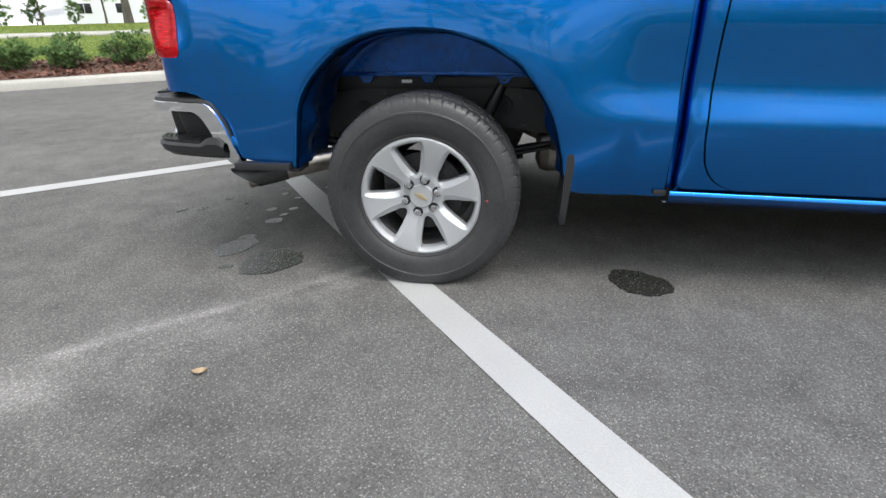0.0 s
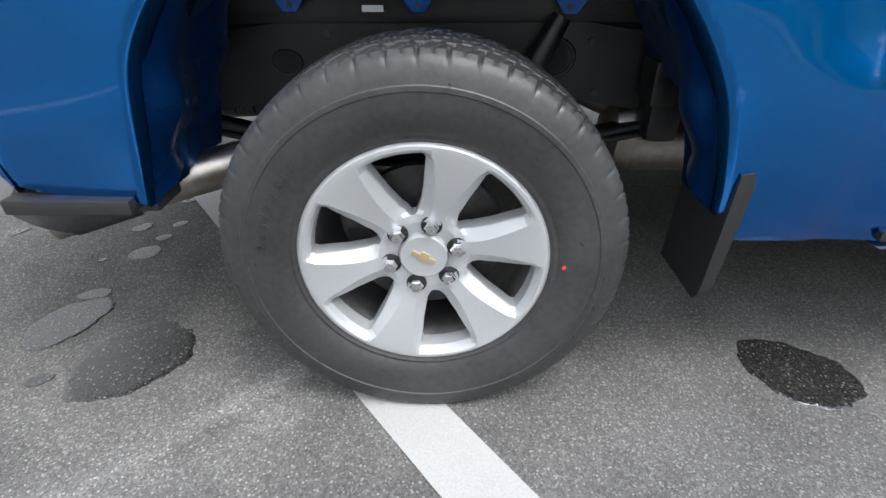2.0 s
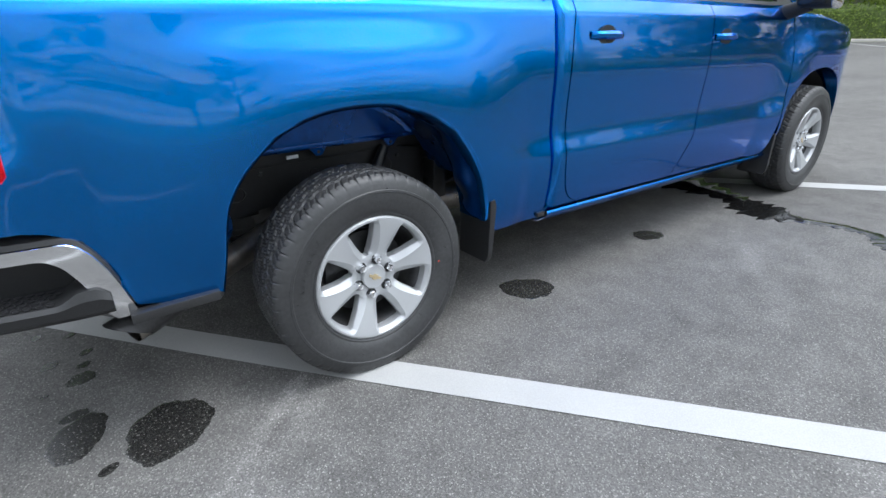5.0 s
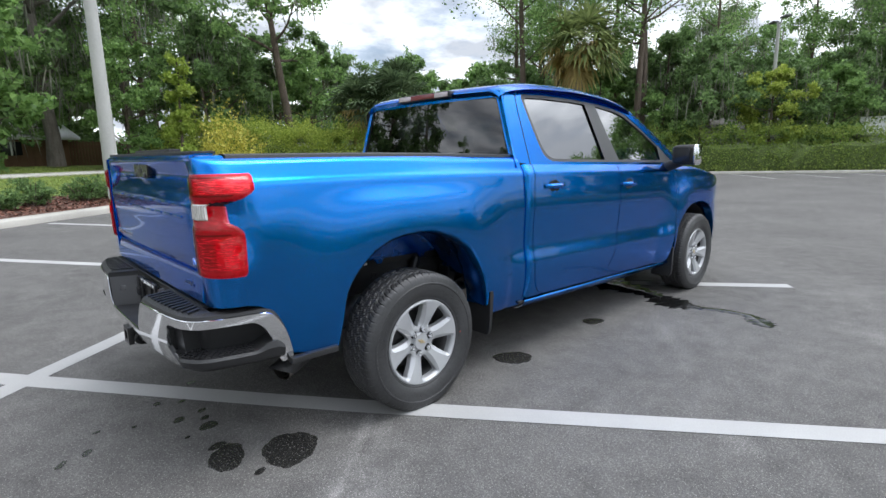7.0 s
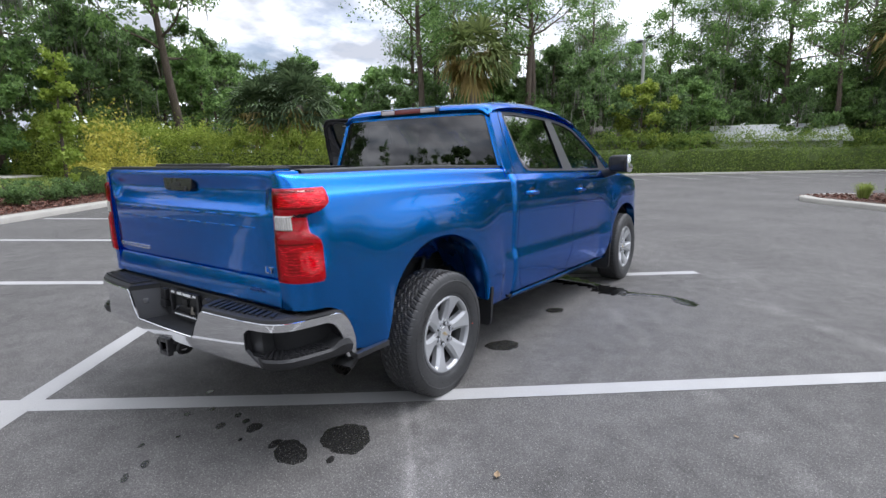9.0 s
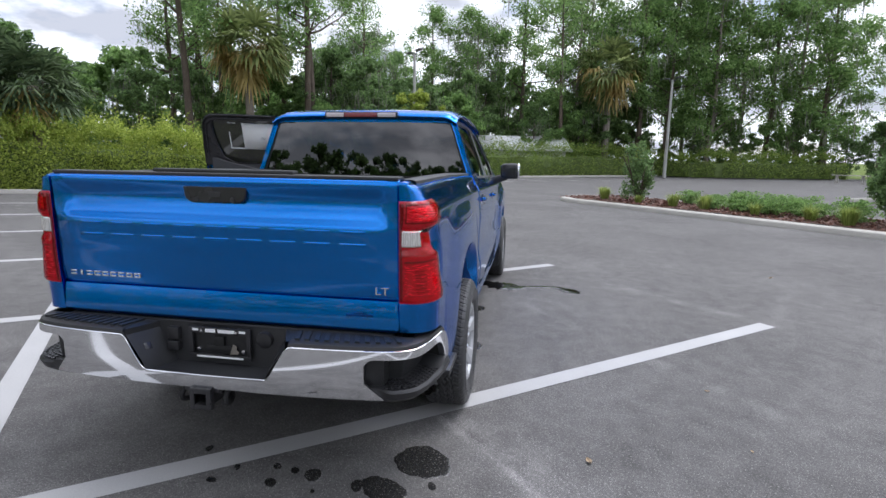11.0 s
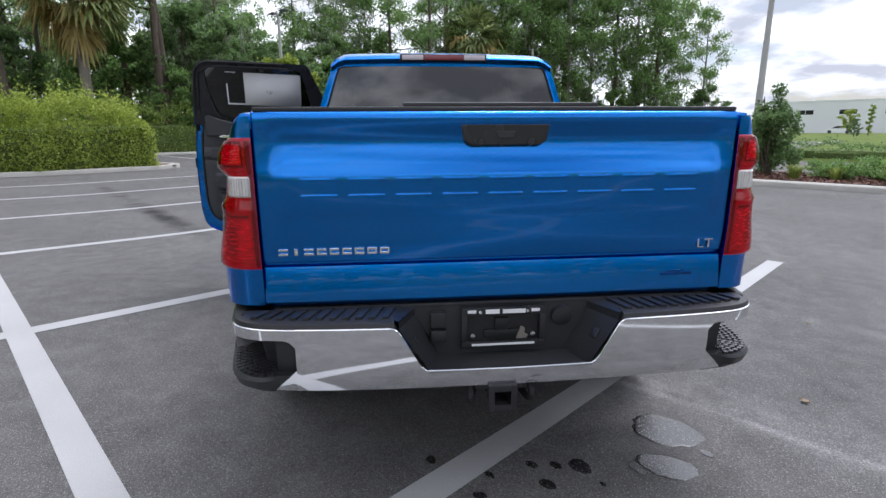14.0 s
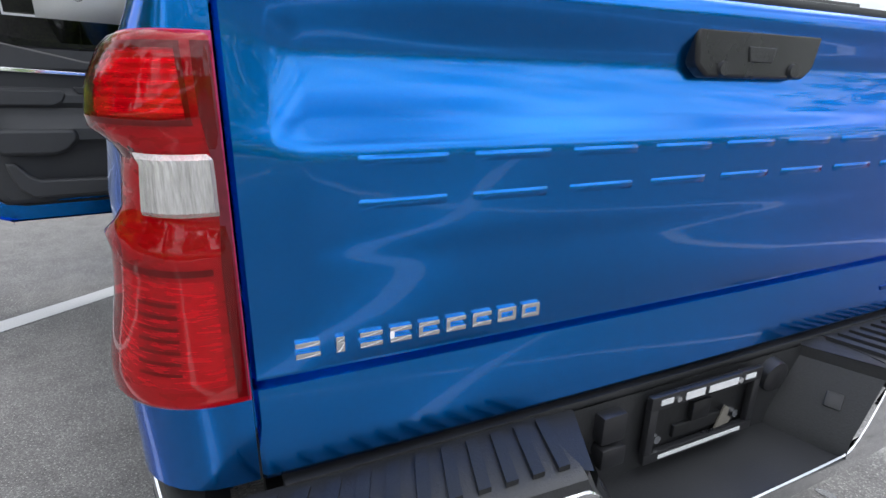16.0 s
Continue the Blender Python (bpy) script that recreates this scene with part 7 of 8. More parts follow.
    solid(put(part("window_sticker", bm, M_PAPER, d, "white price sheet on the window", rake=True)), 0.001)
    for x0, x1, z0, z1 in ((1.36, 1.50, 1.555, 1.567), (1.36, 1.37, 1.567, 1.72), (1.36, 1.44, 1.806, 1.812)):
        bm = bmesh.new()
        add_grid(bm, [[(x, green_y(z) - 0.0405, z) for x in (x0, x1)] for z in (z0, z1)])
        put(part("sheet_border", bm, M_WHITE, d, rake=True))
    bm = bmesh.new()
    pts = [(1.70 + 0.022 * math.cos(radians(a)), green_y(1.67) - 0.043, 1.67 + 0.018 * math.sin(radians(a))) for a in range(0, 361, 30)]
    add_tube(bm, pts, 0.0022, 5, caps=False)
    add_tube(bm, [pts[4], pts[10]], 0.0022, 5)
    put(part("printed_mark", bm, M_PAPERGREY, d, rake=True))
    # inner trim panel
    bm = bmesh.new()
    rows = []
    for z in [0.56, 0.575, 0.59, 0.62, 0.70, 0.78, 0.86, 0.90, 0.92, 0.98, 1.04, 1.06, 1.09, 1.12, 1.16, 1.20, 1.24, 1.28, 1.33, 1.37, 1.40]:
        a, b = cut(REAR_CUT, min(max(z - 0.08, 0.46), 1.385)) + 0.075, cut(MID_CUT, min(z, 1.385)) - 0.06
        row = []
        for t in frange(0, 1, 18):
            x = a + (b - a) * t
            e = min(1.0, t / 0.06, (1 - t) / 0.06, (z - 0.56) / 0.03)
            y = 0.845 - 0.035 * math.sqrt(max(0, e))
            if z < 0.80 and t > 0.22:
                y += 0.03 * float(step(0.22, 0.30, t)) * (1 - float(step(0.72, 0.80, z)))   # map pocket
            if 0.88 < z < 1.05:
                y -= 0.05 * float(step(0.88, 0.92, z)) * (1 - float(step(1.0, 1.05, z))) * float(step(0.10, 0.2, t))   # arm rest
            if 1.08 < z < 1.22:
                y -= 0.02 * float(step(1.08, 1.12, z)) * (1 - float(step(1.17, 1.21, z)))
            y += 0.010 * max(0.0, 1 - abs(z - 1.20) / 0.02) + 0.010 * max(0.0, 1 - abs(z - 1.09) / 0.02)
            row.append((x, y, z))
        rows.append(row)
    add_grid(bm, rows)
    tr = put(part("door_trim", bm, M_TRIMIN, d, "black plastic inner door trim", rake=True, angle=30))
    flat = Matrix(((1, 0, 0, 0), (0, 0, -1, 0.815), (0, 1, 0, 0), (0, 0, 0, 1)))
    for nm, pts, deep, bev in (
            ("sill_wedge", [(1.165, 1.29), (2.08, 1.30), (2.08, 1.335), (1.68, 1.345), (1.30, 1.425), (1.20, 1.462), (1.165, 1.45)], 0.035, 0.010),
            ("upper_pad", [(1.185, 1.10), (1.50, 1.10), (1.545, 1.125), (1.565, 1.165), (1.55, 1.185), (1.185, 1.19)], 0.034, 0.010),
            ("arm_rest", [(1.20, 0.875), (1.225, 0.84), (1.46, 0.835), (1.53, 0.86), (1.585, 0.92), (1.585, 0.965), (1.56, 0.98), (1.20, 0.98)], 0.075, 0.020),
            ("map_pocket", [(1.225, 0.80), (1.275, 0.80), (1.325, 0.725), (1.37, 0.70), (2.02, 0.69), (2.02, 0.60), (1.32, 0.60), (1.26, 0.66)], 0.055, 0.014)):
        bm = bmesh.new()
        add_prism(bm, pts, deep, flat)
        bevelled(put(part(nm, bm, M_TRIMIN, tr, rake=True)), bev)
    bm = bmesh.new()
    add_prism(bm, [(1.265, 1.290), (1.30, 1.299), (2.0, 1.270), (2.0, 1.256), (1.27, 1.278)], 0.042, flat)
    bevelled(put(part("bright_strip", bm, M_CHROME, tr, "bright metal strip", rake=True)), 0.003)
    bm = bmesh.new()
    add_prism(bm, [(1.62, 1.17), (1.80, 1.17), (1.80, 1.205), (1.60, 1.205)], 0.03, flat)
    bevelled(put(part("inner_handle", bm, M_BLACKGLOSS, tr, rake=True)), 0.005)
    for z in (0.60, 0.66, 0.92, 0.98):
        bm = bmesh.new()
        add_tube(bm, [(cut(REAR_CUT, z) + 0.035, 0.875, z), (cut(REAR_CUT, z) + 0.035, 0.858, z)], 0.007, 8)
        put(part("plug", bm, M_UNDER, d, rake=True))
    bm = bmesh.new()
    add_box(bm, cut(REAR_CUT, 1.0) - 0.002, cut(REAR_CUT, 1.0) + 0.01, 0.875, 0.91, 1.02, 1.10, 0.003)
    put(part("latch", bm, M_UNDER, d, rake=True))


DOOR_SWING = 77.0
roof()
for _s in (-1, 1):
    side_glass(_s)
cab_back()
windshield_hood()
doors()
open_door()


def cab_inside():
    bm = bmesh.new()
    add_box(bm, 0.98, 3.5, -0.86, 0.86, 0.44, 0.50)
    add_box(bm, 3.15, 3.6, -0.84, 0.84, 0.5, 1.36, 0.05)
    add_grid(bm, [[(x, y, roof_z(x) - 0.06) for y in frange(-0.70, 0.70, 6)] for x in frange(0.96, 2.7, 8)])
    cab = part("cab_interior", bm, M_CLOTH, truck, "dark cab interior", rake=True)
    for x, y, w in ((1.45, 0.0, 1.36), (2.45, -0.42, 0.52), (2.45, 0.42, 0.52)):
        bm = bmesh.new()
        add_box(bm, x - 0.1, x + 0.42, y - w / 2, y + w / 2, 0.62, 0.86, 0.05)
        add_box(bm, x - 0.22, x - 0.04, y - w / 2, y + w / 2, 0.80, 1.46, 0.05)
        n = 3 if w > 1 else 1
        for k in range(n):
            yy = y + (k - (n - 1) / 2) * 0.46
            add_box(bm, x - 0.21, x - 0.11, yy - 0.12, yy + 0.12, 1.47, 1.66, 0.035)
        part("seat", bm, M_CLOTH, cab, "black cloth seat", rake=True)
    bm = bmesh.new()
    pts = [(3.02 + 0.06 * math.sin(radians(a)), 0.42 + 0.19 * math.cos(radians(a)), 1.22 + 0.18 * math.sin(radians(a))) for a in range(0, 361, 20)]
    add_tube(bm, pts, 0.016, 8, caps=False)
    part("steering_wheel", bm, M_CLOTH, cab, rake=True)


cab_inside()


# ---- running gear
def underbody():
    for s in (-1, 1):
        bm = bmesh.new()
        add_grid(bm, [[(x, s * y, z + 0.10 * math.exp(-(x / 0.55) ** 2)) for y, z in ((0.46, 0.52), (0.56, 0.52), (0.56, 0.70), (0.46, 0.70), (0.46, 0.52))] for x in frange(-1.05, 4.5, 40)])
        ch = part("frame_rail", bm, M_UNDER, truck, "black frame rail under the body", rake=False)
    for name, box in (("gearbox_cover", (1.0, 3.4, -0.40, 0.40, 0.40, 0.52, 0.03)), ("inner_wall", (-0.50, 0.62, -0.54, -0.52, 0.66, 0.86, 0.003)), ("inner_wall", (-0.50, 0.62, 0.52, 0.54, 0.66, 0.86, 0.003)),
                      ("fuel_tank", (0.75, 2.1, 0.30, 0.80, 0.36, 0.60, 0.05)), ("bed_underside", (-1.02, 0.9, -0.57, 0.57, 0.765, 0.80, 0.004))):
        bm = bmesh.new()
        add_box(bm, *box)
        part(name, bm, M_UNDER, truck)
    # oval holes as pressed rims, and bolt heads, along the rail
    for s in (-1, 1):
        for x, rz, rx in ((-0.345, 0.026, 0.034), (0.29, 0.042, 0.050), (-0.02, 0.016, 0.016)):
            zc = 0.61 + 0.10 * math.exp(-(x / 0.55) ** 2)
            ring = [(math.cos(radians(a)), math.sin(radians(a))) for a in range(0, 360, 20)]
            bm = bmesh.new()
            vs = add_grid(bm, [[(x + rx * k * p, s * y, zc + rz * k * q) for p, q in ring] for k, y in ((1.18, 0.5605), (1.10, 0.565), (1.0, 0.5645), (0.97, 0.5615))], closed_u=True)
            hole = part("rail_hole", bm, M_UNDER, ch)
            # rail is not cut: a black disc stands in for the hole's shade
            bm = bmesh.new()
            add_tube(bm, [(x, s * 0.5602, zc), (x, s * 0.5612, zc)], min(rx, rz), 18)
            part("shade_disc", bm, M_SEAL, hole)
        for x, dz in ((0.12, -0.06), (0.40, -0.065), (-0.24, 0.05), (0.38, 0.05)):
            zc = 0.61 + dz + 0.10 * math.exp(-(x / 0.55) ** 2)
            bm = bmesh.new()
            add_tube(bm, [(x, s * 0.56, zc), (x, s * 0.568, zc)], 0.009, 6)
            part("bolt", bm, M_BRAKE, ch)
    for x in (-0.9, -0.3, 0.45, 1.2, 2.2, 3.2):
        bm = bmesh.new()
        add_box(bm, x - 0.05, x + 0.05, -0.5, 0.5, 0.56, 0.66, 0.01)
        part("cross_member", bm, M_UNDER, ch)
    bm = bmesh.new()
    add_tube(bm, [(0, -0.84, 0.395), (0, 0.84, 0.395)], 0.05, 14)
    add_tube(bm, [(0, -0.16, 0.395), (0, -0.10, 0.395), (0, 0.0, 0.395), (0, 0.10, 0.395), (0, 0.16, 0.395)], [0.05, 0.12, 0.155, 0.12, 0.05], 18)
    part("rear_axle", bm, M_UNDER, ch)
    bm = bmesh.new()
    add_tube(bm, [(WHEELBASE, -0.84, 0.40), (WHEELBASE, 0.84, 0.40)], 0.045, 12)
    part("front_axle", bm, M_UNDER, ch)
    for s in (-1, 1):
        for k in range(3):
            bm = bmesh.new()
            L = 0.72 - 0.16 * k
            add_grid(bm, [[(x, s * 0.56 + d, 0.47 - 0.02 * k + 0.12 * (x / 0.72) ** 2) for d in (-0.032, 0.032)] for x in frange(-L, L, 16)])
            solid(part("leaf_spring", bm, M_UNDER, ch), 0.012)
        bm = bmesh.new()
        add_tube(bm, [(0.10, s * 0.62, 0.42), (0.22, s * 0.60, 0.62), (0.30, s * 0.59, 0.78)], [0.03, 0.03, 0.022], 12)
        part("shock_absorber", bm, M_UNDER, ch)
    bm = bmesh.new()
    add_box(bm, 0.52, 0.60, -0.64, -0.50, 0.50, 0.66, 0.02)
    add_box(bm, 0.50, 0.56, -0.68, -0.58, 0.60, 0.70, 0.01)
    part("spring_bracket", bm, M_UNDER, ch)
    # exhaust
    bm = bmesh.new()
    pts = [(1.9, -0.42, 0.42), (0.75, -0.44, 0.47), (0.5, -0.43, 0.55), (0.25, -0.44, 0.65), (0.0, -0.46, 0.63), (-0.17, -0.53, 0.525), (-0.31, -0.60, 0.488), (-0.45, -0.69, 0.474), (-0.58, -0.77, 0.462), (-0.70, -0.85, 0.446), (-0.80, -0.895, 0.428)]
    sm = []
    for i in range(len(pts) - 1):
        p0, p1, p2, p3 = (Vector(pts[max(i - 1, 0)]), Vector(pts[i]), Vector(pts[i + 1]), Vector(pts[min(i + 2, len(pts) - 1)]))
        for k in range(5):
            t = k / 5
            sm.append(0.5 * (2 * p1 + (p2 - p0) * t + (2 * p0 - 5 * p1 + 4 * p2 - p3) * t * t + (3 * p1 - p0 - 3 * p2 + p3) * t ** 3))
    sm.append(Vector(pts[-1]))
    add_tube(bm, sm, 0.050, 18, caps=False)
    ex = part("exhaust_pipe", bm, M_STEEL, truck, "bare steel exhaust pipe")
    bm = bmesh.new()
    way = (sm[-1] - sm[-4]).normalized()
    for rad in (0.0535, 0.050):
        vs = add_tube(bm, [sm[-8], sm[-5], sm[-3], sm[-1]], rad, 18, caps=False)
        # scarf-cut mouth, its upper edge reaching farther back
        for v in vs[-1]:
            v.co += way * (0.10 * (v.co.z - sm[-1].z) / rad * 0.6)
    tip = part("tip", bm, M_BRAKE, ex, "angled exhaust tip")
    bm = bmesh.new()
    add_tube(bm, [sm[-6], sm[-4]], [0.048, 0.048], 16)
    part("bore", bm, M_SEAL, tip)
    bm = bmesh.new()
    add_tube(bm, [(0.46, -0.47, 0.475), (0.48, -0.47, 0.475), (0.51, -0.47, 0.475), (0.52, -0.47, 0.475), (0.53, -0.47, 0.475), (1.4, -0.46, 0.46), (1.44, -0.46, 0.46)], [0.05, 0.095, 0.105, 0.109, 0.105, 0.105, 0.04], 24)
    part("muffler", bm, M_STEEL, ex, "grey steel muffler")
    bm = bmesh.new()
    add_box(bm, -0.60, -0.54, -0.86, -0.78, 0.48, 0.53, 0.01)
    part("hanger", bm, M_UNDER, ex)
    # black lower lip behind the rear wheel
    for s in (-1, 1):
        bm = bmesh.new()
        add_box(bm, -0.79, -0.545, s * 0.965 - 0.04, s * 0.965 + 0.006, 0.490, 0.520, 0.005)
        add_box(bm, -0.575, -0.525, s * 0.90 - 0.05, s * 0.90 + 0.05, 0.47, 0.525, 0.008)
        part("lower_lip", bm, M_BLACK, truck, rake=True)
        # mud flaps
        for x0, lean in ((0.565, 0.0), (3.20, 0.0)):
            bm = bmesh.new()
            prof = [(0.0, 0.585), (0.022, 0.59), (0.03, 0.56), (0.012, 0.30), (0.0, 0.295), (-0.012, 0.30)]
            rows = []
            for y, dz in ((0.80, 0.0), (0.86, 0.0), (0.93, 0.0), (0.975, 0.0), (0.992, 0.02), (0.998, 0.05)):
                rows.append([(x0 + x + 0.02 * (y - 0.8), s * y, z + (dz if z < 0.4 else 0)) for x, z in prof])
            vs = add_grid(bm, rows, closed_u=True)
            bm.faces.new(vs[0][::-1]); bm.faces.new(vs[-1])
            part("mud_flap", bm, M_BLACK, truck, "black moulded mud flap", rake=True)
    bm = bmesh.new()
    add_box(bm, -0.145, -0.098, -0.614, -0.609, 0.794, 0.807)
    part("white_tag", bm, M_WHITE, ch, "small white tag")


underbody()

TYRE_R, TYRE_W = 0.402, 0.262


def tyre_mesh():
    """Tyre about the y axis; outer face towards -y."""
    n = 480
    prof = [(0.226, -0.098), (0.240, -0.106), (0.248, -0.111), (0.254, -0.116), (0.260, -0.116), (0.268, -0.122), (0.285, -0.129), (0.315, -0.1325), (0.336, -0.1315), (0.338, -0.1335), (0.346, -0.1325), (0.348, -0.1305), (0.365, -0.126), (0.376, -0.121), (0.384, -0.1165), (0.391, -0.109)]
    tread = [(0.3975, v) for v in frange(-0.100, 0.100, 40)]
    tread = [(0.3975 + 0.0045 * (1 - (v / 0.1) ** 2), v) for _, v in tread]
    full = prof + tread + [(r, -y) for r, y in reversed(prof)]
    verts, faces = [], []
    k = len(full)
    for i in range(n):
        a = 2 * math.pi * i / n
        for j, (r, y) in enumerate(full):
            if len(prof) <= j < len(prof) + 41:
                col = j - len(prof)
                zig = (0, 0, 1, 2, 2, 2, 2, 1, 0, 0)[i % 10] - 1
                groove = col - zig in (8, 9, 24, 25) or col + zig in (15, 16, 31, 32)
                shoulder = col < 8 or col > 32
                if groove:
                    r -= 0.0085
                elif shoulder and (i + col // 3) % 10 < 1:
                    r -= 0.006
                elif shoulder and (i + 5 + col // 2) % 10 < 1:
                    r -= 0.004
                elif not shoulder and (i + 2 * (col % 8) + col // 8 * 3) % 10 < 1:
                    r -= 0.006
            elif j in (len(prof) - 1, len(prof) - 2, len(prof) - 3, len(prof) + 41, len(prof) + 42, len(prof) + 43):
                if (i % 10) < 1:
                    r -= 0.003
            x, z = r * math.cos(a), r * math.sin(a)
            bottom = -0.389
            if z < bottom:
                y *= 1 + 0.9 * (bottom - z)
                z = bottom
            elif z < -0.33:
                y *= 1 + 0.05 * (-0.33 - z) / 0.06
            verts.append((x, y, z))
    for i in range(n):
        i2 = (i + 1) % n
        for j in range(k - 1):
            faces.append((i * k + j, i2 * k + j, i2 * k + j + 1, i * k + j + 1))
    me = bpy.data.meshes.new("tyre")
    me.from_pydata(verts, [], faces)
    me.materials.append(M_RUBBER)
    return finish(me, 24)


def rim_mesh():
    """Six-spoke alloy face about the y axis, outer side towards -y."""
    bm = bmesh.new()

    def depth(r, frac):
        """Distance outwards of the face; frac 0 on a spoke's middle, 1 at its edge."""
        base = float(smooth_interp(r, (0.0, 0.035, 0.06, 0.085, 0.11, 0.16, 0.205, 0.225, 0.236, 0.242), (0.070, 0.070, 0.078, 0.083, 0.091, 0.104, 0.113, 0.116, 0.117, 0.114)))
        ends = float(step(0.078, 0.105, r)) * (1 - float(step(0.219, 0.230, r)))
        k = crest(r)
        return base - 0.017 * max(0.0, (abs(frac) - k) / (1 - k)) * ends

    def crest(r):
        """Share of the spoke's width that its flat face takes, widening outwards."""
        return float(np.interp(r, (0.09, 0.13, 0.222), (0.34, 0.42, 0.78)))

    rs = [0.038, 0.048, 0.06, 0.075, 0.09, 0.098, 0.104, 0.112, 0.13, 0.15, 0.17, 0.188, 0.200, 0.212, 0.220, 0.226, 0.232, 0.238, 0.242]
    win0, win1 = 0.09, 0.220
    for sp in range(6):
        c0 = 60 * sp + SPOKE_TURN
        halves = []
        for r in rs:
            hw = float(np.interp(r, (0.09, 0.098, 0.112, 0.15, 0.212, 0.220), (27.0, 24.0, 20.0, 17.0, 15.4, 16.4)))
            halves.append(hw)
        rows = []
        for r, hw in zip(rs, halves):
            row = []
            kr = crest(r)
            for fr in (-1, -0.97, -(1 + kr) / 2, -kr, -kr * 0.5, 0, kr * 0.5, kr, (1 + kr) / 2, 0.97, 1):
                an = radians(c0 + hw * fr)
                row.append((r * math.cos(an), -depth(r, fr) + (0.003 if abs(fr) == 1 and 0.09 < r < 0.220 else 0.0), r * math.sin(an)))
            rows.append(row)
        add_grid(bm, rows)
        # filled ring parts beside the windows
        for lo, hi in ((0, rs.index(win0)), (rs.index(win1), len(rs) - 1)):
            rows = []
            for i in range(lo, hi + 1):
                r, hw = rs[i], halves[i]
                row = []
                for t in frange(0, 1, 6):
                    an = radians(c0 + hw + (60 - 2 * hw) * t)
                    row.append((r * math.cos(an), -depth(r, 1), r * math.sin(an)))
                rows.append(row)
            add_grid(bm, rows)
        # window walls
        loop_a, loop_b = [], []
        i0, i1 = rs.index(win0), rs.index(win1)
        pts = []
        for i in range(i0, i1 + 1):
            pts.append((rs[i], halves[i], halves[i]))
        left = [(r, h) for r, h, _ in pts]
        right = [(r, 60 - h) for r, h, _ in pts]
        outer = [(win1, halves[i1] + (60 - 2 * halves[i1]) * t) for t in frange(0, 1, 6)][1:-1]
        inner = [(win0, halves[i0] + (60 - 2 * halves[i0]) * t) for t in frange(0, 1, 6)][1:-1]
        loop = left + outer + right[::-1] + inner[::-1]
        top, low = [], []
        for r, a in loop:
            an = radians(c0 + a)
            dip = 0.003 if 0.09 < r < 0.220 else 0.0
            top.append((r * math.cos(an), -depth(r, 1) + dip, r * math.sin(an)))
            low.append((r * 0.995 * math.cos(an), -depth(r, 1) + 0.034, r * 0.995 * math.sin(an)))
        add_grid(bm, [top, low], closed_u=True)
    # lip and barrel edge
    add_grid(bm, [[(r * math.cos(radians(a)), y, r * math.sin(radians(a))) for a in range(0, 360, 3)] for r, y in ((0.242, -0.114), (0.245, -0.109), (0.242, -0.085))], closed_u=True)
    bmesh.ops.remove_doubles(bm, verts=bm.verts[:], dist=0.0003)
    bmesh.ops.recalc_face_normals(bm, faces=bm.faces[:])
    me = bpy.data.meshes.new("rim")
    for v in bm.verts:
        v.co.x *= 1.01
        v.co.z *= 1.01
    bm.to_mesh(me)
    bm.free()
    me.materials.append(M_ALLOY)
    return finish(me, 14)


SPOKE_TURN = 72.0


def make_wheel(loc, flip, turn=0.0):
    """Brake drum and barrel, with tyre, rim, cap and nuts as its parts."""
    bm = bmesh.new()
    add_grid(bm, [[(r * math.cos(radians(a)), y, r * math.sin(radians(a))) for a in range(0, 360, 6)] for r, y in ((0.236, -0.08), (0.215, -0.06), (0.205, 0.0), (0.205, 0.10), (0.236, 0.105))], closed_u=True)
    vs = add_grid(bm, [[(r * math.cos(radians(a)), y, r * math.sin(radians(a))) for a in range(0, 360, 6)] for r, y in ((0.165, -0.012), (0.165, 0.012), (0.05, 0.014))], closed_u=True)
    bm.faces.new(vs[0][::-1])
    add_box(bm, -0.17, -0.09, -0.03, 0.06, 0.03, 0.13, 0.01)
    wheel = part("wheel", bm, M_BRAKE, truck, "six-spoke silver alloy wheel with a black all-season tyre")
    m = Matrix.Translation(loc) @ (Matrix.Rotation(math.pi, 4, 'Z') if flip else Matrix())
    wheel.matrix_basis = m
    ty = new("tyre", TYRE_ME); ty.parent = wheel
    tagged(ty, "black rubber tyre")
    rot = Matrix.Rotation(radians(turn), 4, 'Y')
    ri = new("rim", RIM_ME); ri.parent = wheel; ri.matrix_basis = rot
    tagged(ri, "silver six-spoke rim")
    cap = new("centre_cap", CAP_ME); cap.parent = wheel; cap.matrix_basis = rot @ Matrix.Diagonal((1.18, 1.02, 1.18, 1))
    for k in range(6):
        nut = new("lug_nut", NUT_ME)
        nut.parent = wheel
        a = radians(60 * k + 4 + SPOKE_TURN - turn)
        nut.matrix_basis = Matrix.Translation((0.0699 * math.cos(a), 0.012, 0.0699 * math.sin(a))) @ Matrix.Diagonal((1.3, 1.3, 1.3, 1))
    return wheel


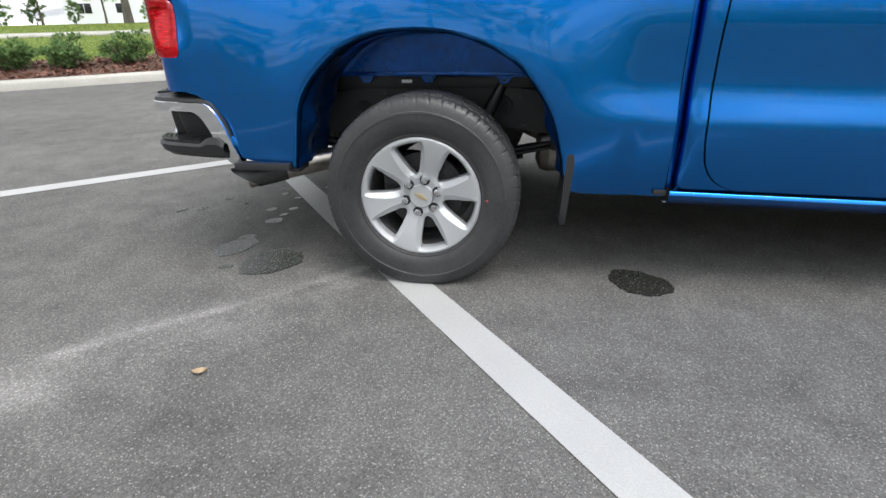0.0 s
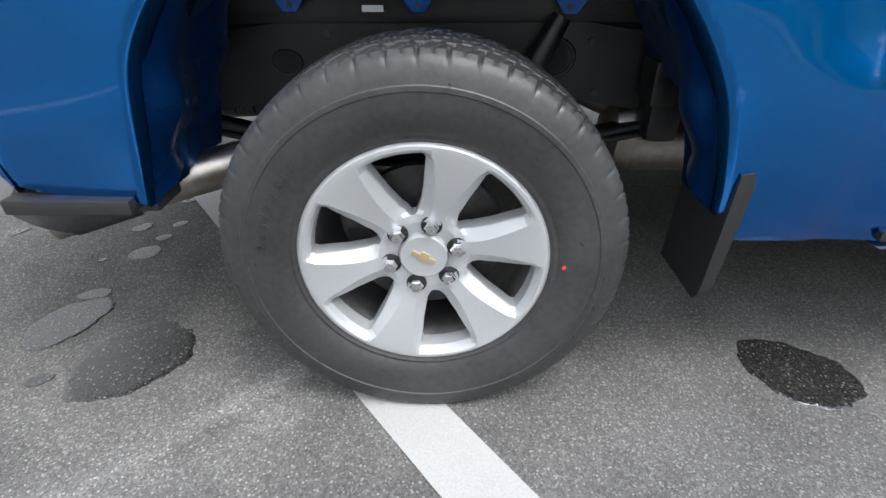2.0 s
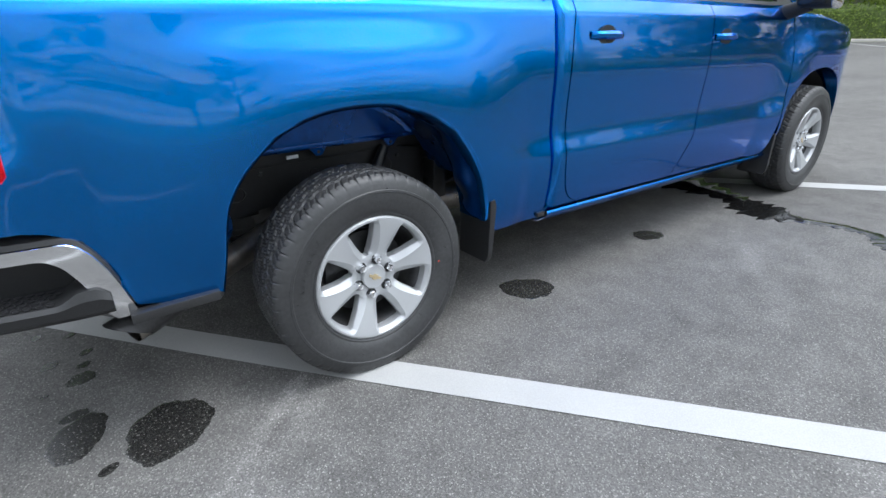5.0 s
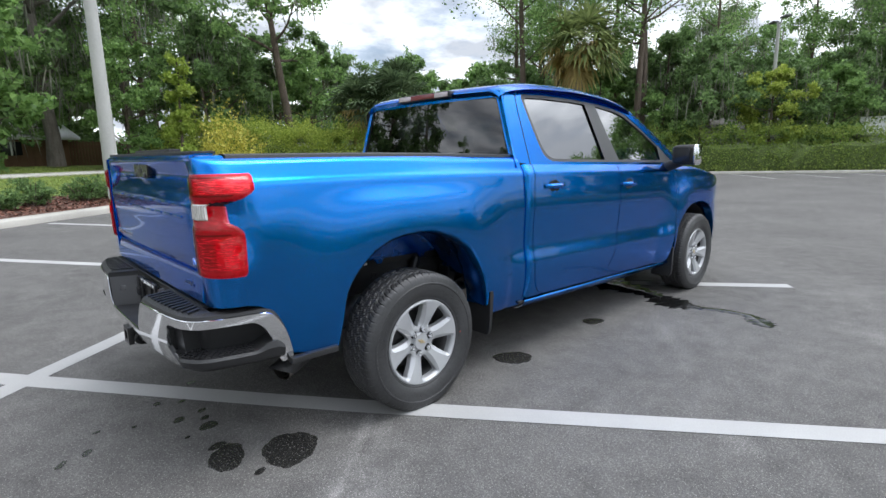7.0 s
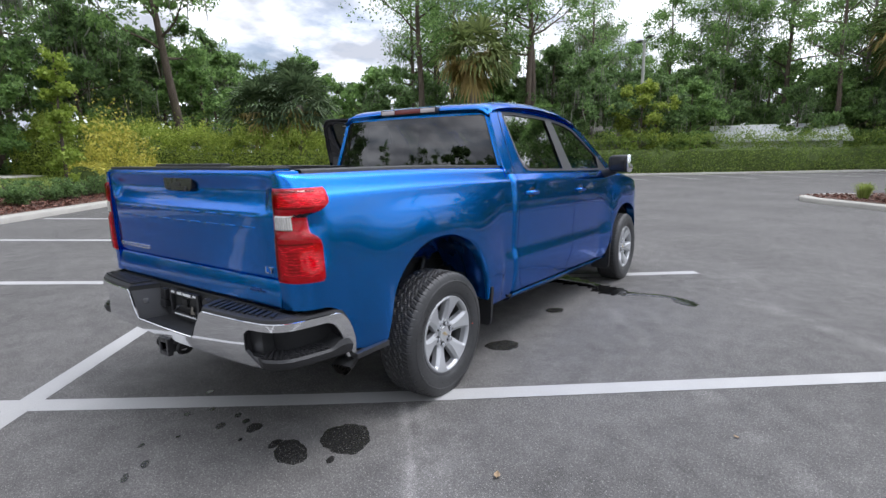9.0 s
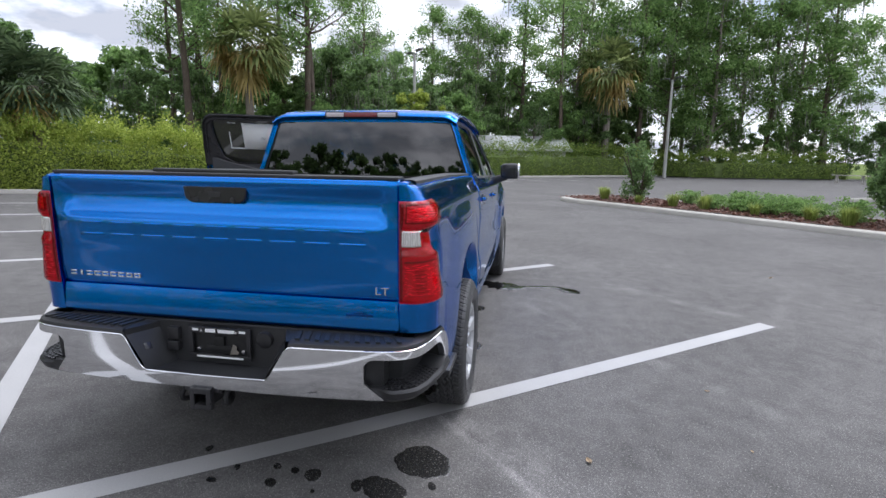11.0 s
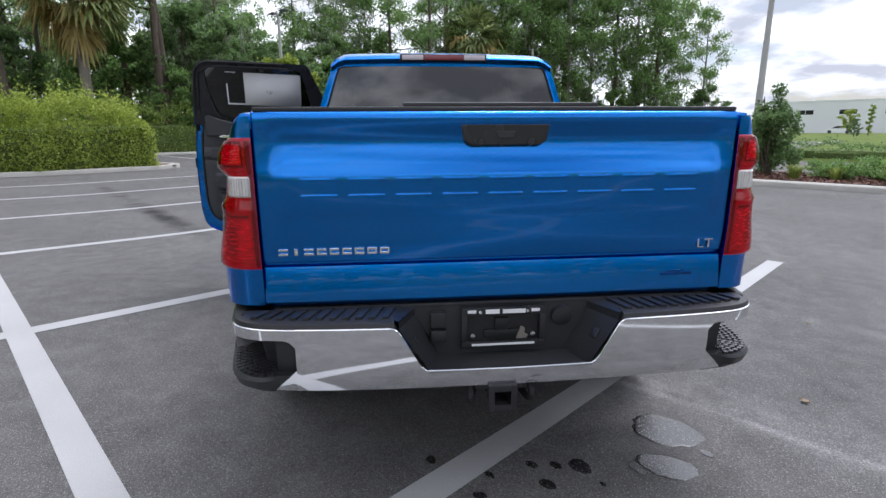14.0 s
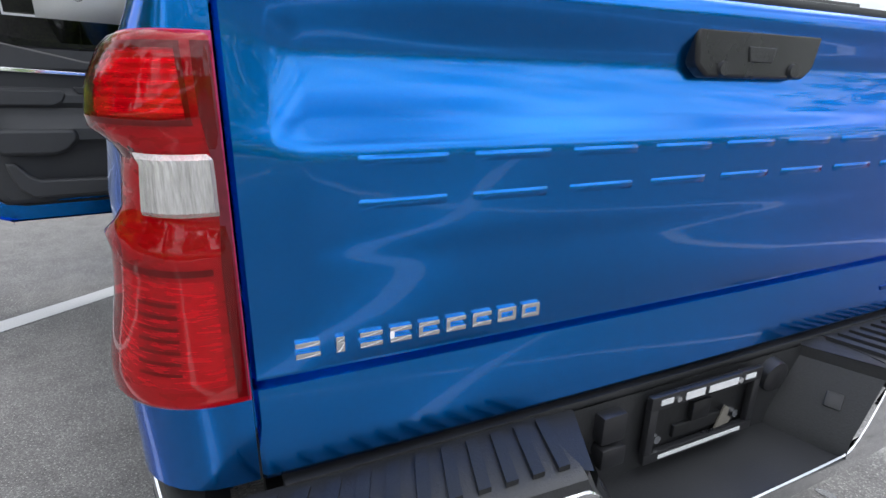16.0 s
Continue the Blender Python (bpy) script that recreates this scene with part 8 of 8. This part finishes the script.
def cap_mesh():
    bm = bmesh.new()
    rows = [[(r * math.cos(radians(a)), y, r * math.sin(radians(a))) for a in range(0, 360, 12)] for r, y in ((0.0425, -0.065), (0.042, -0.083), (0.039, -0.087), (0.035, -0.0865), (0.001, -0.0885))]
    add_grid(bm, rows, closed_u=True)
    bmesh.ops.recalc_face_normals(bm, faces=bm.faces[:])
    me = bpy.data.meshes.new("centre_cap")
    # plain gold bar emblem
    start = len(bm.faces)
    add_box(bm, -0.022, 0.022, -0.0905, -0.083, -0.0045, 0.0045, 0.001, Matrix.Rotation(radians(28), 4, 'Y'))
    add_box(bm, -0.008, 0.008, -0.0905, -0.083, -0.0095, 0.0095, 0.001, Matrix.Rotation(radians(28), 4, 'Y'))
    bm.faces.ensure_lookup_table()
    for f in bm.faces[start:]:
        f.material_index = 1
    bm.to_mesh(me)
    bm.free()
    me.materials.append(M_ALLOY)
    me.materials.append(M_GOLD)
    return finish(me, 40)


def nut_mesh():
    bm = bmesh.new()
    # dark socket and bright hexagon
    rows = [[(r * math.cos(radians(a)), y, r * math.sin(radians(a))) for a in range(0, 360, 20)] for r, y in ((0.0165, -0.0715), (0.0155, -0.0735), (0.0140, -0.0715), (0.001, -0.0712))]
    add_grid(bm, rows, closed_u=True)
    start = len(bm.faces)
    hexr = [[(r * math.cos(radians(a)), y, r * math.sin(radians(a))) for a in range(0, 360, 60)] for r, y in ((0.0112, -0.070), (0.0112, -0.083), (0.009, -0.087), (0.001, -0.088))]
    add_grid(bm, hexr, closed_u=True)
    bmesh.ops.recalc_face_normals(bm, faces=bm.faces[:])
    bm.faces.ensure_lookup_table()
    for f in bm.faces[start:]:
        f.material_index = 1
    me = bpy.data.meshes.new("lug_nut")
    bm.to_mesh(me)
    bm.free()
    me.materials.append(M_UNDER)
    me.materials.append(M_CHROME)
    return finish(me, 30)


TYRE_ME, RIM_ME, CAP_ME, NUT_ME = tyre_mesh(), rim_mesh(), cap_mesh(), nut_mesh()
WHEEL_Y = 0.897
w_rr = make_wheel((0, -WHEEL_Y, 0.39), False)
make_wheel((WHEELBASE, -WHEEL_Y, 0.39), False, 20)
make_wheel((0, WHEEL_Y, 0.39), True, 40)
make_wheel((WHEELBASE, WHEEL_Y, 0.39), True, 10)


spare = new("spare_tyre", TYRE_ME)
spare.parent = truck
spare.matrix_basis = Matrix.Translation((-0.62, 0.0, 0.61)) @ Matrix.Rotation(radians(90), 4, 'X')
tagged(spare, "black spare tyre slung under the bed")


def sidewall_marks(wheel):
    """Moulded size marking and a red paint dot on the tyre's face."""
    bm = bmesh.new()
    word = "265/70R17"
    for i, ch in enumerate(word):
        a = radians(171 - i * 4.3)
        me = text_mesh(ch, 0.026, 0.0016)
        r = 0.305
        me.transform(Matrix.Translation((r * math.cos(a), -0.1325, r * math.sin(a))) @ Matrix.Rotation(-(a - math.pi / 2), 4, 'Y') @ Matrix.Rotation(radians(90), 4, 'X'))
        bm.from_mesh(me)
        bpy.data.meshes.remove(me)
    part("size_marking", bm, M_RUBBER, wheel, "raised black size marking")
    bm = bmesh.new()
    add_tube(bm, [(0.272, -0.124, 0.0), (0.272, -0.1262, 0.0)], 0.0042, 10)
    # little rubber moulding hairs round the sidewall
    hair_rng = random.Random(8)
    hb = bmesh.new()
    for k in range(22):
        a, r = math.radians(k * 16.4 + hair_rng.uniform(-6, 6)), hair_rng.choice((0.262, 0.30, 0.325, 0.352))
        p = Vector((r * math.cos(a), -0.128, r * math.sin(a)))
        add_tube(hb, [p, p + Vector((hair_rng.uniform(-0.008, 0.008), -0.010, hair_rng.uniform(-0.010, 0.004)))], 0.0011, 4)
    part("moulding_hairs", hb, M_SEAL, wheel, "short black moulding hairs", kind="stuff")
    part("red_dot", bm, M_REDMARK, wheel, "small red paint dot")


sidewall_marks(w_rr)

# ------------------------------------------------------------------ marks on the paving
def wet_patch(x, y, rx, ry, turn, seed, label, name="wet_stain", dz=0.003, mat_=None):
    """Irregular wet patch, a thin film with an uneven rim."""
    rng = np.random.default_rng(seed)
    ph = rng.uniform(0, 6.28, 6)
    bm = bmesh.new()
    n = 56
    c, s = math.cos(turn), math.sin(turn)

    def pt(k, a):
        w = 1 + 0.07 * math.sin(2 * a + ph[0]) + 0.05 * math.sin(3 * a + ph[1]) + 0.03 * math.sin(7 * a + ph[2]) + 0.02 * math.sin(13 * a + ph[3]) + 0.015 * math.sin(23 * a + ph[4])
        px, py = rx * k * w * math.cos(a), ry * k * w * math.sin(a)
        X, Y = x + px * c - py * s, y + px * s + py * c
        du, dv = X - LOT.x, Y - LOT.y
        return X, Y, rise(du * _cu + dv * _su, du * _su - dv * _cu) + (dz if k < 0.99 else 0.001)
    rows = [[pt(k, 2 * math.pi * i / n) for i in range(n)] for k in (0.02, 0.5, 0.9, 0.97, 1.0)]
    add_grid(bm, rows, closed_u=True)
    ob = part(name, bm, mat_ or M_WET, None)
    return tagged(ob, label, "water stain", "wet stains by the truck")


L1 = "dark wet stain with an uneven rim on the asphalt"
for k, (x, y, rx, ry, turn) in enumerate((
        (-0.775, -0.872, 0.165, 0.125, 0.75), (-1.035, -0.735, 0.125, 0.08, 0.95), (-1.035, -0.605, 0.045, 0.028, 0.2), (-0.965, -0.955, 0.03, 0.02, 0.5),
        (-1.0, -0.37, 0.055, 0.038, 0.3), (-1.10, -0.20, 0.038, 0.025, 0.9), (-0.985, -0.27, 0.028, 0.02, 0.4), (-0.97, -0.17, 0.03, 0.018, 0.8), (-1.14, 0.08, 0.03, 0.018, 1.2), (-1.02, 0.02, 0.028, 0.014, 0.6),
        (-1.53, -0.24, 0.035, 0.018, 0.9), (-1.64, -0.28, 0.035, 0.016, 0.9), (-1.46, -0.05, 0.02, 0.012, 0.3), (-1.12, -0.42, 0.014, 0.01, 0.3), (-1.3, -0.12, 0.014, 0.01, 0.3), (-0.9, 0.25, 0.03, 0.018, 0.3),
        (0.918, -0.897, 0.13, 0.115, -0.75), (2.03, -0.86, 0.10, 0.075, -0.6))):
    wet_patch(x, y, rx, ry, turn, 100 + k, L1)

# water trail by the front wheel
bm = bmesh.new()
_pts = ((3.55, 0.25, 0.20), (3.42, 0.0, 0.22), (3.30, -0.25, 0.20), (3.25, -0.5, 0.15), (3.22, -0.72, 0.10), (3.16, -0.86, 0.08), (3.08, -1.0, 0.13), (3.04, -1.12, 0.14), (3.03, -1.24, 0.10), (3.06, -1.36, 0.06), (3.10, -1.47, 0.05), (3.12, -1.56, 0.065), (3.125, -1.66, 0.045), (3.11, -1.74, 0.055), (3.05, -1.80, 0.085), (2.98, -1.87, 0.10), (2.93, -1.93, 0.08), (2.89, -1.97, 0.01))
_rows = []
for i in range((len(_pts) - 1) * 6 + 1):
    f = i / 6
    j = min(int(f), len(_pts) - 2)
    p = [a + (b - a) * (f - j) for a, b in zip(_pts[j], _pts[j + 1])]
    w = (1.3 if i < 50 else 0.95) * p[2] * (1 + 0.22 * math.sin(i * 1.3) + 0.15 * math.sin(i * 2.9))
    w2 = (1.3 if i < 50 else 0.95) * p[2] * (1 + 0.22 * math.sin(i * 1.7 + 2) + 0.15 * math.sin(i * 3.3))
    tx, ty = [b - a for a, b in zip(_pts[max(j - 1, 0)][:2], _pts[min(j + 2, len(_pts) - 1)][:2])]
    tl = math.hypot(tx, ty)
    nx, ny = -ty / tl, tx / tl
    _rows.append([(p[0] - nx * w, p[1] - ny * w, 0.001), (p[0] - nx * w * 0.88, p[1] - ny * w * 0.88, 0.0045), (p[0], p[1], 0.005), (p[0] + nx * w2 * 0.88, p[1] + ny * w2 * 0.88, 0.0045), (p[0] + nx * w2, p[1] + ny * w2, 0.001)])
add_grid(bm, _rows)
M_WATER = grain(principled("standing water", (0.008, 0.008, 0.008), 0.03), 8, 0.3, 0.0, 3, 0.02)
tagged(part("water_puddle", bm, M_WATER, None), "dark trail of water running from under the truck", "puddle")


def dry_leaf(x, y, turn, size):
    bm = bmesh.new()
    rows = []
    for t in frange(0, 1, 6):
        w = 0.32 * math.sin(math.pi * min(1, t * 0.95 + 0.03)) * size
        rows.append([(size * (t - 0.5), k * w, 0.004 + 0.18 * size * abs(k) + 0.10 * size * (2 * t - 1) ** 2) for k in (-1, -0.5, 0, 0.5, 1)])
    add_grid(bm, rows)
    ob = part("dry_leaf", bm, M_DRYLEAF, None)
    ob.matrix_basis = Matrix.Translation((x, y, 0.002)) @ Matrix.Rotation(turn, 4, 'Z')
    return tagged(ob, "small dry brown leaf lying on the asphalt", "leaf", "dry leaves on the paving")


for x, y, a, sz in ((-0.613, -1.717, 0.4, 0.05), (0.4, -2.6, 1.2, 0.03), (4.3, -4.6, 2.2, 0.06), (-0.35, -2.6, 0.2, 0.025)):
    dry_leaf(x, y, a, sz)


# ------------------------------------------------------------------ lamp poles, path, buildings
def lamp_pole(u, v, height, r, dz, arms, turn, label):
    root = empty("street_lamp", label, "street lamp", "lamps round the lot")
    bm = bmesh.new()
    add_tube(bm, [(0, 0, -0.2), (0, 0, 0.05), (0, 0, height * 0.5), (0, 0, height)], [r, r, r * 0.8, r * 0.6], 16)
    part("pole", bm, M_POLE, root, "tapered pale concrete pole")
    for s in arms:
        bm = bmesh.new()
        add_tube(bm, [(0, 0, height - 0.12), (s * 0.28, 0, height - 0.06), (s * 0.30, 0, height + 0.10), (s * 0.5, 0, height + 0.14)], 0.04, 8)
        arm = part("arm", bm, M_LAMPHEAD, root)
        bm = bmesh.new()
        add_box(bm, min(s * 0.45, s * 1.15), max(s * 0.45, s * 1.15), -0.20, 0.20, height + 0.10, height + 0.19, 0.03)
        part("lamp_head", bm, M_LAMPHEAD, root, "flat grey lamp head")
    place(root, u, v, dz, turn)
    return root


lamp_pole(10.85, -8.5, 9.0, 0.20, 0.1, (-1, 1), LOT_ANGLE, "pale concrete lamp pole in the mulch bed")
lamp_pole(34.6, 19.2, 9.2, 0.16, 0.1, (-1, 1), LOT_ANGLE, "pale lamp pole behind the far hedge")
lamp_pole(29.5, 42.5, 8.6, 0.16, 0.1, (-1, 1), LOT_ANGLE, "pale lamp pole behind the far hedge")
lamp_pole(5.6, 26.2, 7.45, 0.16, 0.1, (-1, 1), radians(-8), "tall twin-headed lamp pole beside the drive")

bm = bmesh.new()
add_grid(bm, [[lot_pt(u, v, 0.16) for u in frange(-45, 30, 30)] for v in (-12.9, -14.0)])
solid(part("footpath", bm, M_CONCRETE, None, "pale concrete footpath across the lawn", kind="structure"), 0.08)
bm = bmesh.new()
add_grid(bm, [[lot_pt(u, v, 0.11) for u in (7.5, 7.9)] for v in frange(26, 62, 6)])
solid(part("verge_kerb", bm, M_CONCRETE, None, "pale concrete edge of the drive", kind="structure"), 0.2)


def box_building(name, label, cat, uv, size, turn, wall, roofm, windows, gable=0.0, dz=0.1):
    """House or shed: walls, roof and windows of its own."""
    root = empty(name, label, cat)
    lx, ly, h = size
    bm = bmesh.new()
    add_box(bm, -lx / 2, lx / 2, -ly / 2, ly / 2, -0.3, h)
    part("wall", bm, wall, root)
    bm = bmesh.new()
    if gable:
        e = 0.5
        rows = [[(-lx / 2 - e, y, z), (lx / 2 + e, y, z)] for y, z in ((-ly / 2 - e, h - 0.1), (0, h + gable), (ly / 2 + e, h - 0.1))]
        add_grid(bm, rows)
        solid(part("roof", bm, roofm, root), 0.15)
    else:
        add_box(bm, -lx / 2 - 0.1, lx / 2 + 0.1, -ly / 2 - 0.1, ly / 2 + 0.1, h - 0.15, h + 0.15, 0.03)
        part("roof", bm, roofm, root)
    for x, z, w, hh in windows:
        for sy in (-1,):
            bm = bmesh.new()
            add_box(bm, x - w / 2, x + w / 2, sy * ly / 2 - 0.06, sy * ly / 2 + 0.02, z - hh / 2, z + hh / 2, 0.02)
            win = part("window", bm, M_WINDARK, root, "dark window")
            bm = bmesh.new()
            add_box(bm, x - 0.04, x + 0.04, sy * ly / 2 - 0.09, sy * ly / 2 - 0.05, z - hh / 2, z + hh / 2)
            part("mullion", bm, M_WALLWHITE, win)
    place(root, uv[0], uv[1], dz, turn)
    return root


box_building("warehouse", "long low white industrial building with small dark windows", "building", (6.6, 145.4), (46, 18, 6.6), LOT_ANGLE + math.pi, M_WALLPALE, M_WALLPALE,
             [(-18.5 + 7.4 * k, 4.3, 2.9, 0.9) for k in range(6)])
box_building("house", "small house with a pale roof beyond the far hedge", "house", (37.8, 17.9), (5.5, 4, 2.3), LOT_ANGLE + 1.7, M_WALLWHITE, M_ROOF, [(-2, 1.4, 1.0, 1.0), (2, 1.4, 1.0, 1.0)], 1.3)
box_building("house", "pale-roofed house half hidden by trees", "house", (37.2, 31.2), (8, 5, 2.3), LOT_ANGLE + 1.1, M_WALLWHITE, M_WALLWHITE, [(-2, 1.4, 1.0, 1.0), (2, 1.4, 1.0, 1.0)], 1.2)
box_building("house", "brown house with a white metal roof behind the oaks", "house", (21.0, -26.6), (9, 6, 1.6), 0.1, M_FENCEWOOD, M_WALLWHITE, [(-2.5, 0.9, 0.9, 0.7), (2, 0.9, 0.9, 0.7)], 0.8, 0.1)
box_building("house", "grey-roofed house behind the hedge", "house", (33.5, -12.5), (6, 5, 2.0), LOT_ANGLE + 0.9, M_WALLWHITE, M_ROOF, [(0, 1.2, 0.9, 0.9)], 1.2)
box_building("shed", "long white building beyond the lawn", "building", (2.5, -118.0), (22, 8, 5.0), LOT_ANGLE, M_WALLPALE, M_ROOF, [(-8, 2.6, 2.2, 1.6), (-2, 2.6, 2.2, 1.6), (5, 2.6, 2.2, 1.6)], 0.0, 0.1)


# bushes and trees in front of the far buildings
for tr, u, v, sc in ((under2, -11.0, -66.0, 0.42), (under, -8.6, -72.0, 0.40), (under2, -13.5, -70.0, 0.5), (under, -5.5, -82.0, 0.36), (under2, 3.2, -88.0, 0.40), (under2, -17.0, -74.0, 0.5),
                     (young, 9.6, 98.0, 0.85), (bright, 18.5, 84.0, 0.55), (bright, 14.0, 112.0, 0.6), (under2, 21.0, 72.0, 0.5), (under, 10.0, 88.0, 0.3), (under, 24.5, 76.0, 0.45)):
    again(tr, u, v, 0.1, u * 1.7, sc)
again(big, -1.5, 62.0, 0.12, 1.2, 1.5)


# ------------------------------------------------------------------ cars parked by the warehouse
def parked_car(label, paint):
    """Saloon: lower body, glazed cabin and four wheels."""
    root = empty("car", label, "car", "cars by the warehouse")
    prof = ((-2.25, 0.55, 0.80), (-2.1, 0.95, 0.86), (-1.3, 1.0, 0.89), (0.9, 0.97, 0.89), (1.9, 0.84, 0.85), (2.2, 0.66, 0.78), (2.28, 0.45, 0.72))
    bm = bmesh.new()
    rows = [[(x, -w, 0.28), (x, -w, z * 0.75), (x, -w * 0.94, z), (x, w * 0.94, z), (x, w, z * 0.75), (x, w, 0.28)] for x, z, w in prof]
    vs = add_grid(bm, rows)
    bm.faces.new(vs[0]); bm.faces.new(vs[-1])
    part("body", bm, paint, root)
    bm = bmesh.new()
    rows = [[(x, -w, 0.95), (x0, -w * 0.82, z), (x0, w * 0.82, z), (x, w, 0.95)] for x, x0, z, w in ((-1.9, -1.3, 1.36, 0.80), (-0.9, -0.8, 1.45, 0.84), (0.2, 0.1, 1.45, 0.84), (1.15, 0.5, 1.36, 0.80))]
    vs = add_grid(bm, rows)
    bm.faces.new(vs[0]); bm.faces.new(vs[-1])
    part("cabin", bm, M_WINDARK, root, "dark glazed cabin")
    bm = bmesh.new()
    add_grid(bm, [[(x, -0.66, z + 0.012), (x, 0.66, z + 0.012)] for x, z in ((-1.25, 1.36), (-0.8, 1.45), (0.1, 1.45), (0.5, 1.37))])
    solid(part("roof", bm, paint, root), 0.02, 1.0)
    for x in (-1.4, 1.4):
        for y in (-0.86, 0.86):
            bm = bmesh.new()
            add_tube(bm, [(x, y - 0.1, 0.32), (x, y - 0.07, 0.32), (x, y + 0.07, 0.32), (x, y + 0.1, 0.32)], [0.22, 0.32, 0.32, 0.22], 16)
            part("wheel", bm, M_RUBBER, root)
    return root


M_CARWHITE = grain(principled("white car paint", (0.75, 0.76, 0.78), 0.3, 0.0, 0.6), 20, 0.04)
M_CARDARK = grain(principled("dark grey car paint", (0.05, 0.055, 0.06), 0.3, 0.3, 0.6), 20, 0.1)
white_car = parked_car("white saloon car parked before the warehouse", M_CARWHITE)
place(white_car, 17.6, 128.0, 0.1, LOT_ANGLE + 0.15)
again(white_car, 36.5, 118.0, 0.1, LOT_ANGLE + 1.2)
dark_car = parked_car("dark grey saloon car parked before the warehouse", M_CARDARK)
place(dark_car, 2.5, 130.0, 0.1, LOT_ANGLE + 0.1)


def board_fence(u, v, turn, n):
    """Low fence of upright brown boards on two rails."""
    root = empty("fence", "weathered brown board fence by the oaks", "fence")
    for z in (0.35, 1.0):
        bm = bmesh.new()
        add_box(bm, 0.0, n * 0.16, 0.012, 0.06, z, z + 0.09)
        part("rail", bm, M_FENCEWOOD, root)
    bm = bmesh.new()
    add_box(bm, 0.0, 0.145, -0.012, 0.012, -0.2, 1.35, 0.004)
    first = part("board", bm, M_FENCEWOOD, root)
    for k in range(1, n):
        b = new("board", first.data)
        b.parent = root
        b.matrix_basis = Matrix.Translation((0.16 * k, 0, 0.03 * math.sin(k * 2.3)))
    place(root, u, v, 0.1, turn)
    return root


board_fence(22.6, -23.2, 0.15, 30)


def park_bench(u, v, turn):
    """Backless bench: three slats on two trestle legs."""
    root = empty("bench", "grey backless bench on the grass by the trees", "bench")
    for k in range(3):
        bm = bmesh.new()
        add_box(bm, -1.2, 1.2, -0.24 + 0.17 * k, -0.10 + 0.17 * k, 0.62, 0.67, 0.008)
        part("slat", bm, M_CONCRETE, root)
    for x in (-0.85, 0.85):
        bm = bmesh.new()
        add_prism(bm, [(-0.22, -0.05), (-0.14, -0.05), (0.0, 0.5), (0.14, -0.05), (0.22, -0.05), (0.16, 0.62), (-0.16, 0.62)], 0.08, Matrix.Translation((x, 0, 0)) @ Matrix(((0, 0, 1, 0), (1, 0, 0, 0), (0, 1, 0, 0), (0, 0, 0, 1))))
        part("leg", bm, M_CONCRETE, root)
    place(root, u, v, 0.0, turn)


park_bench(16.6, 47.0, LOT_ANGLE)
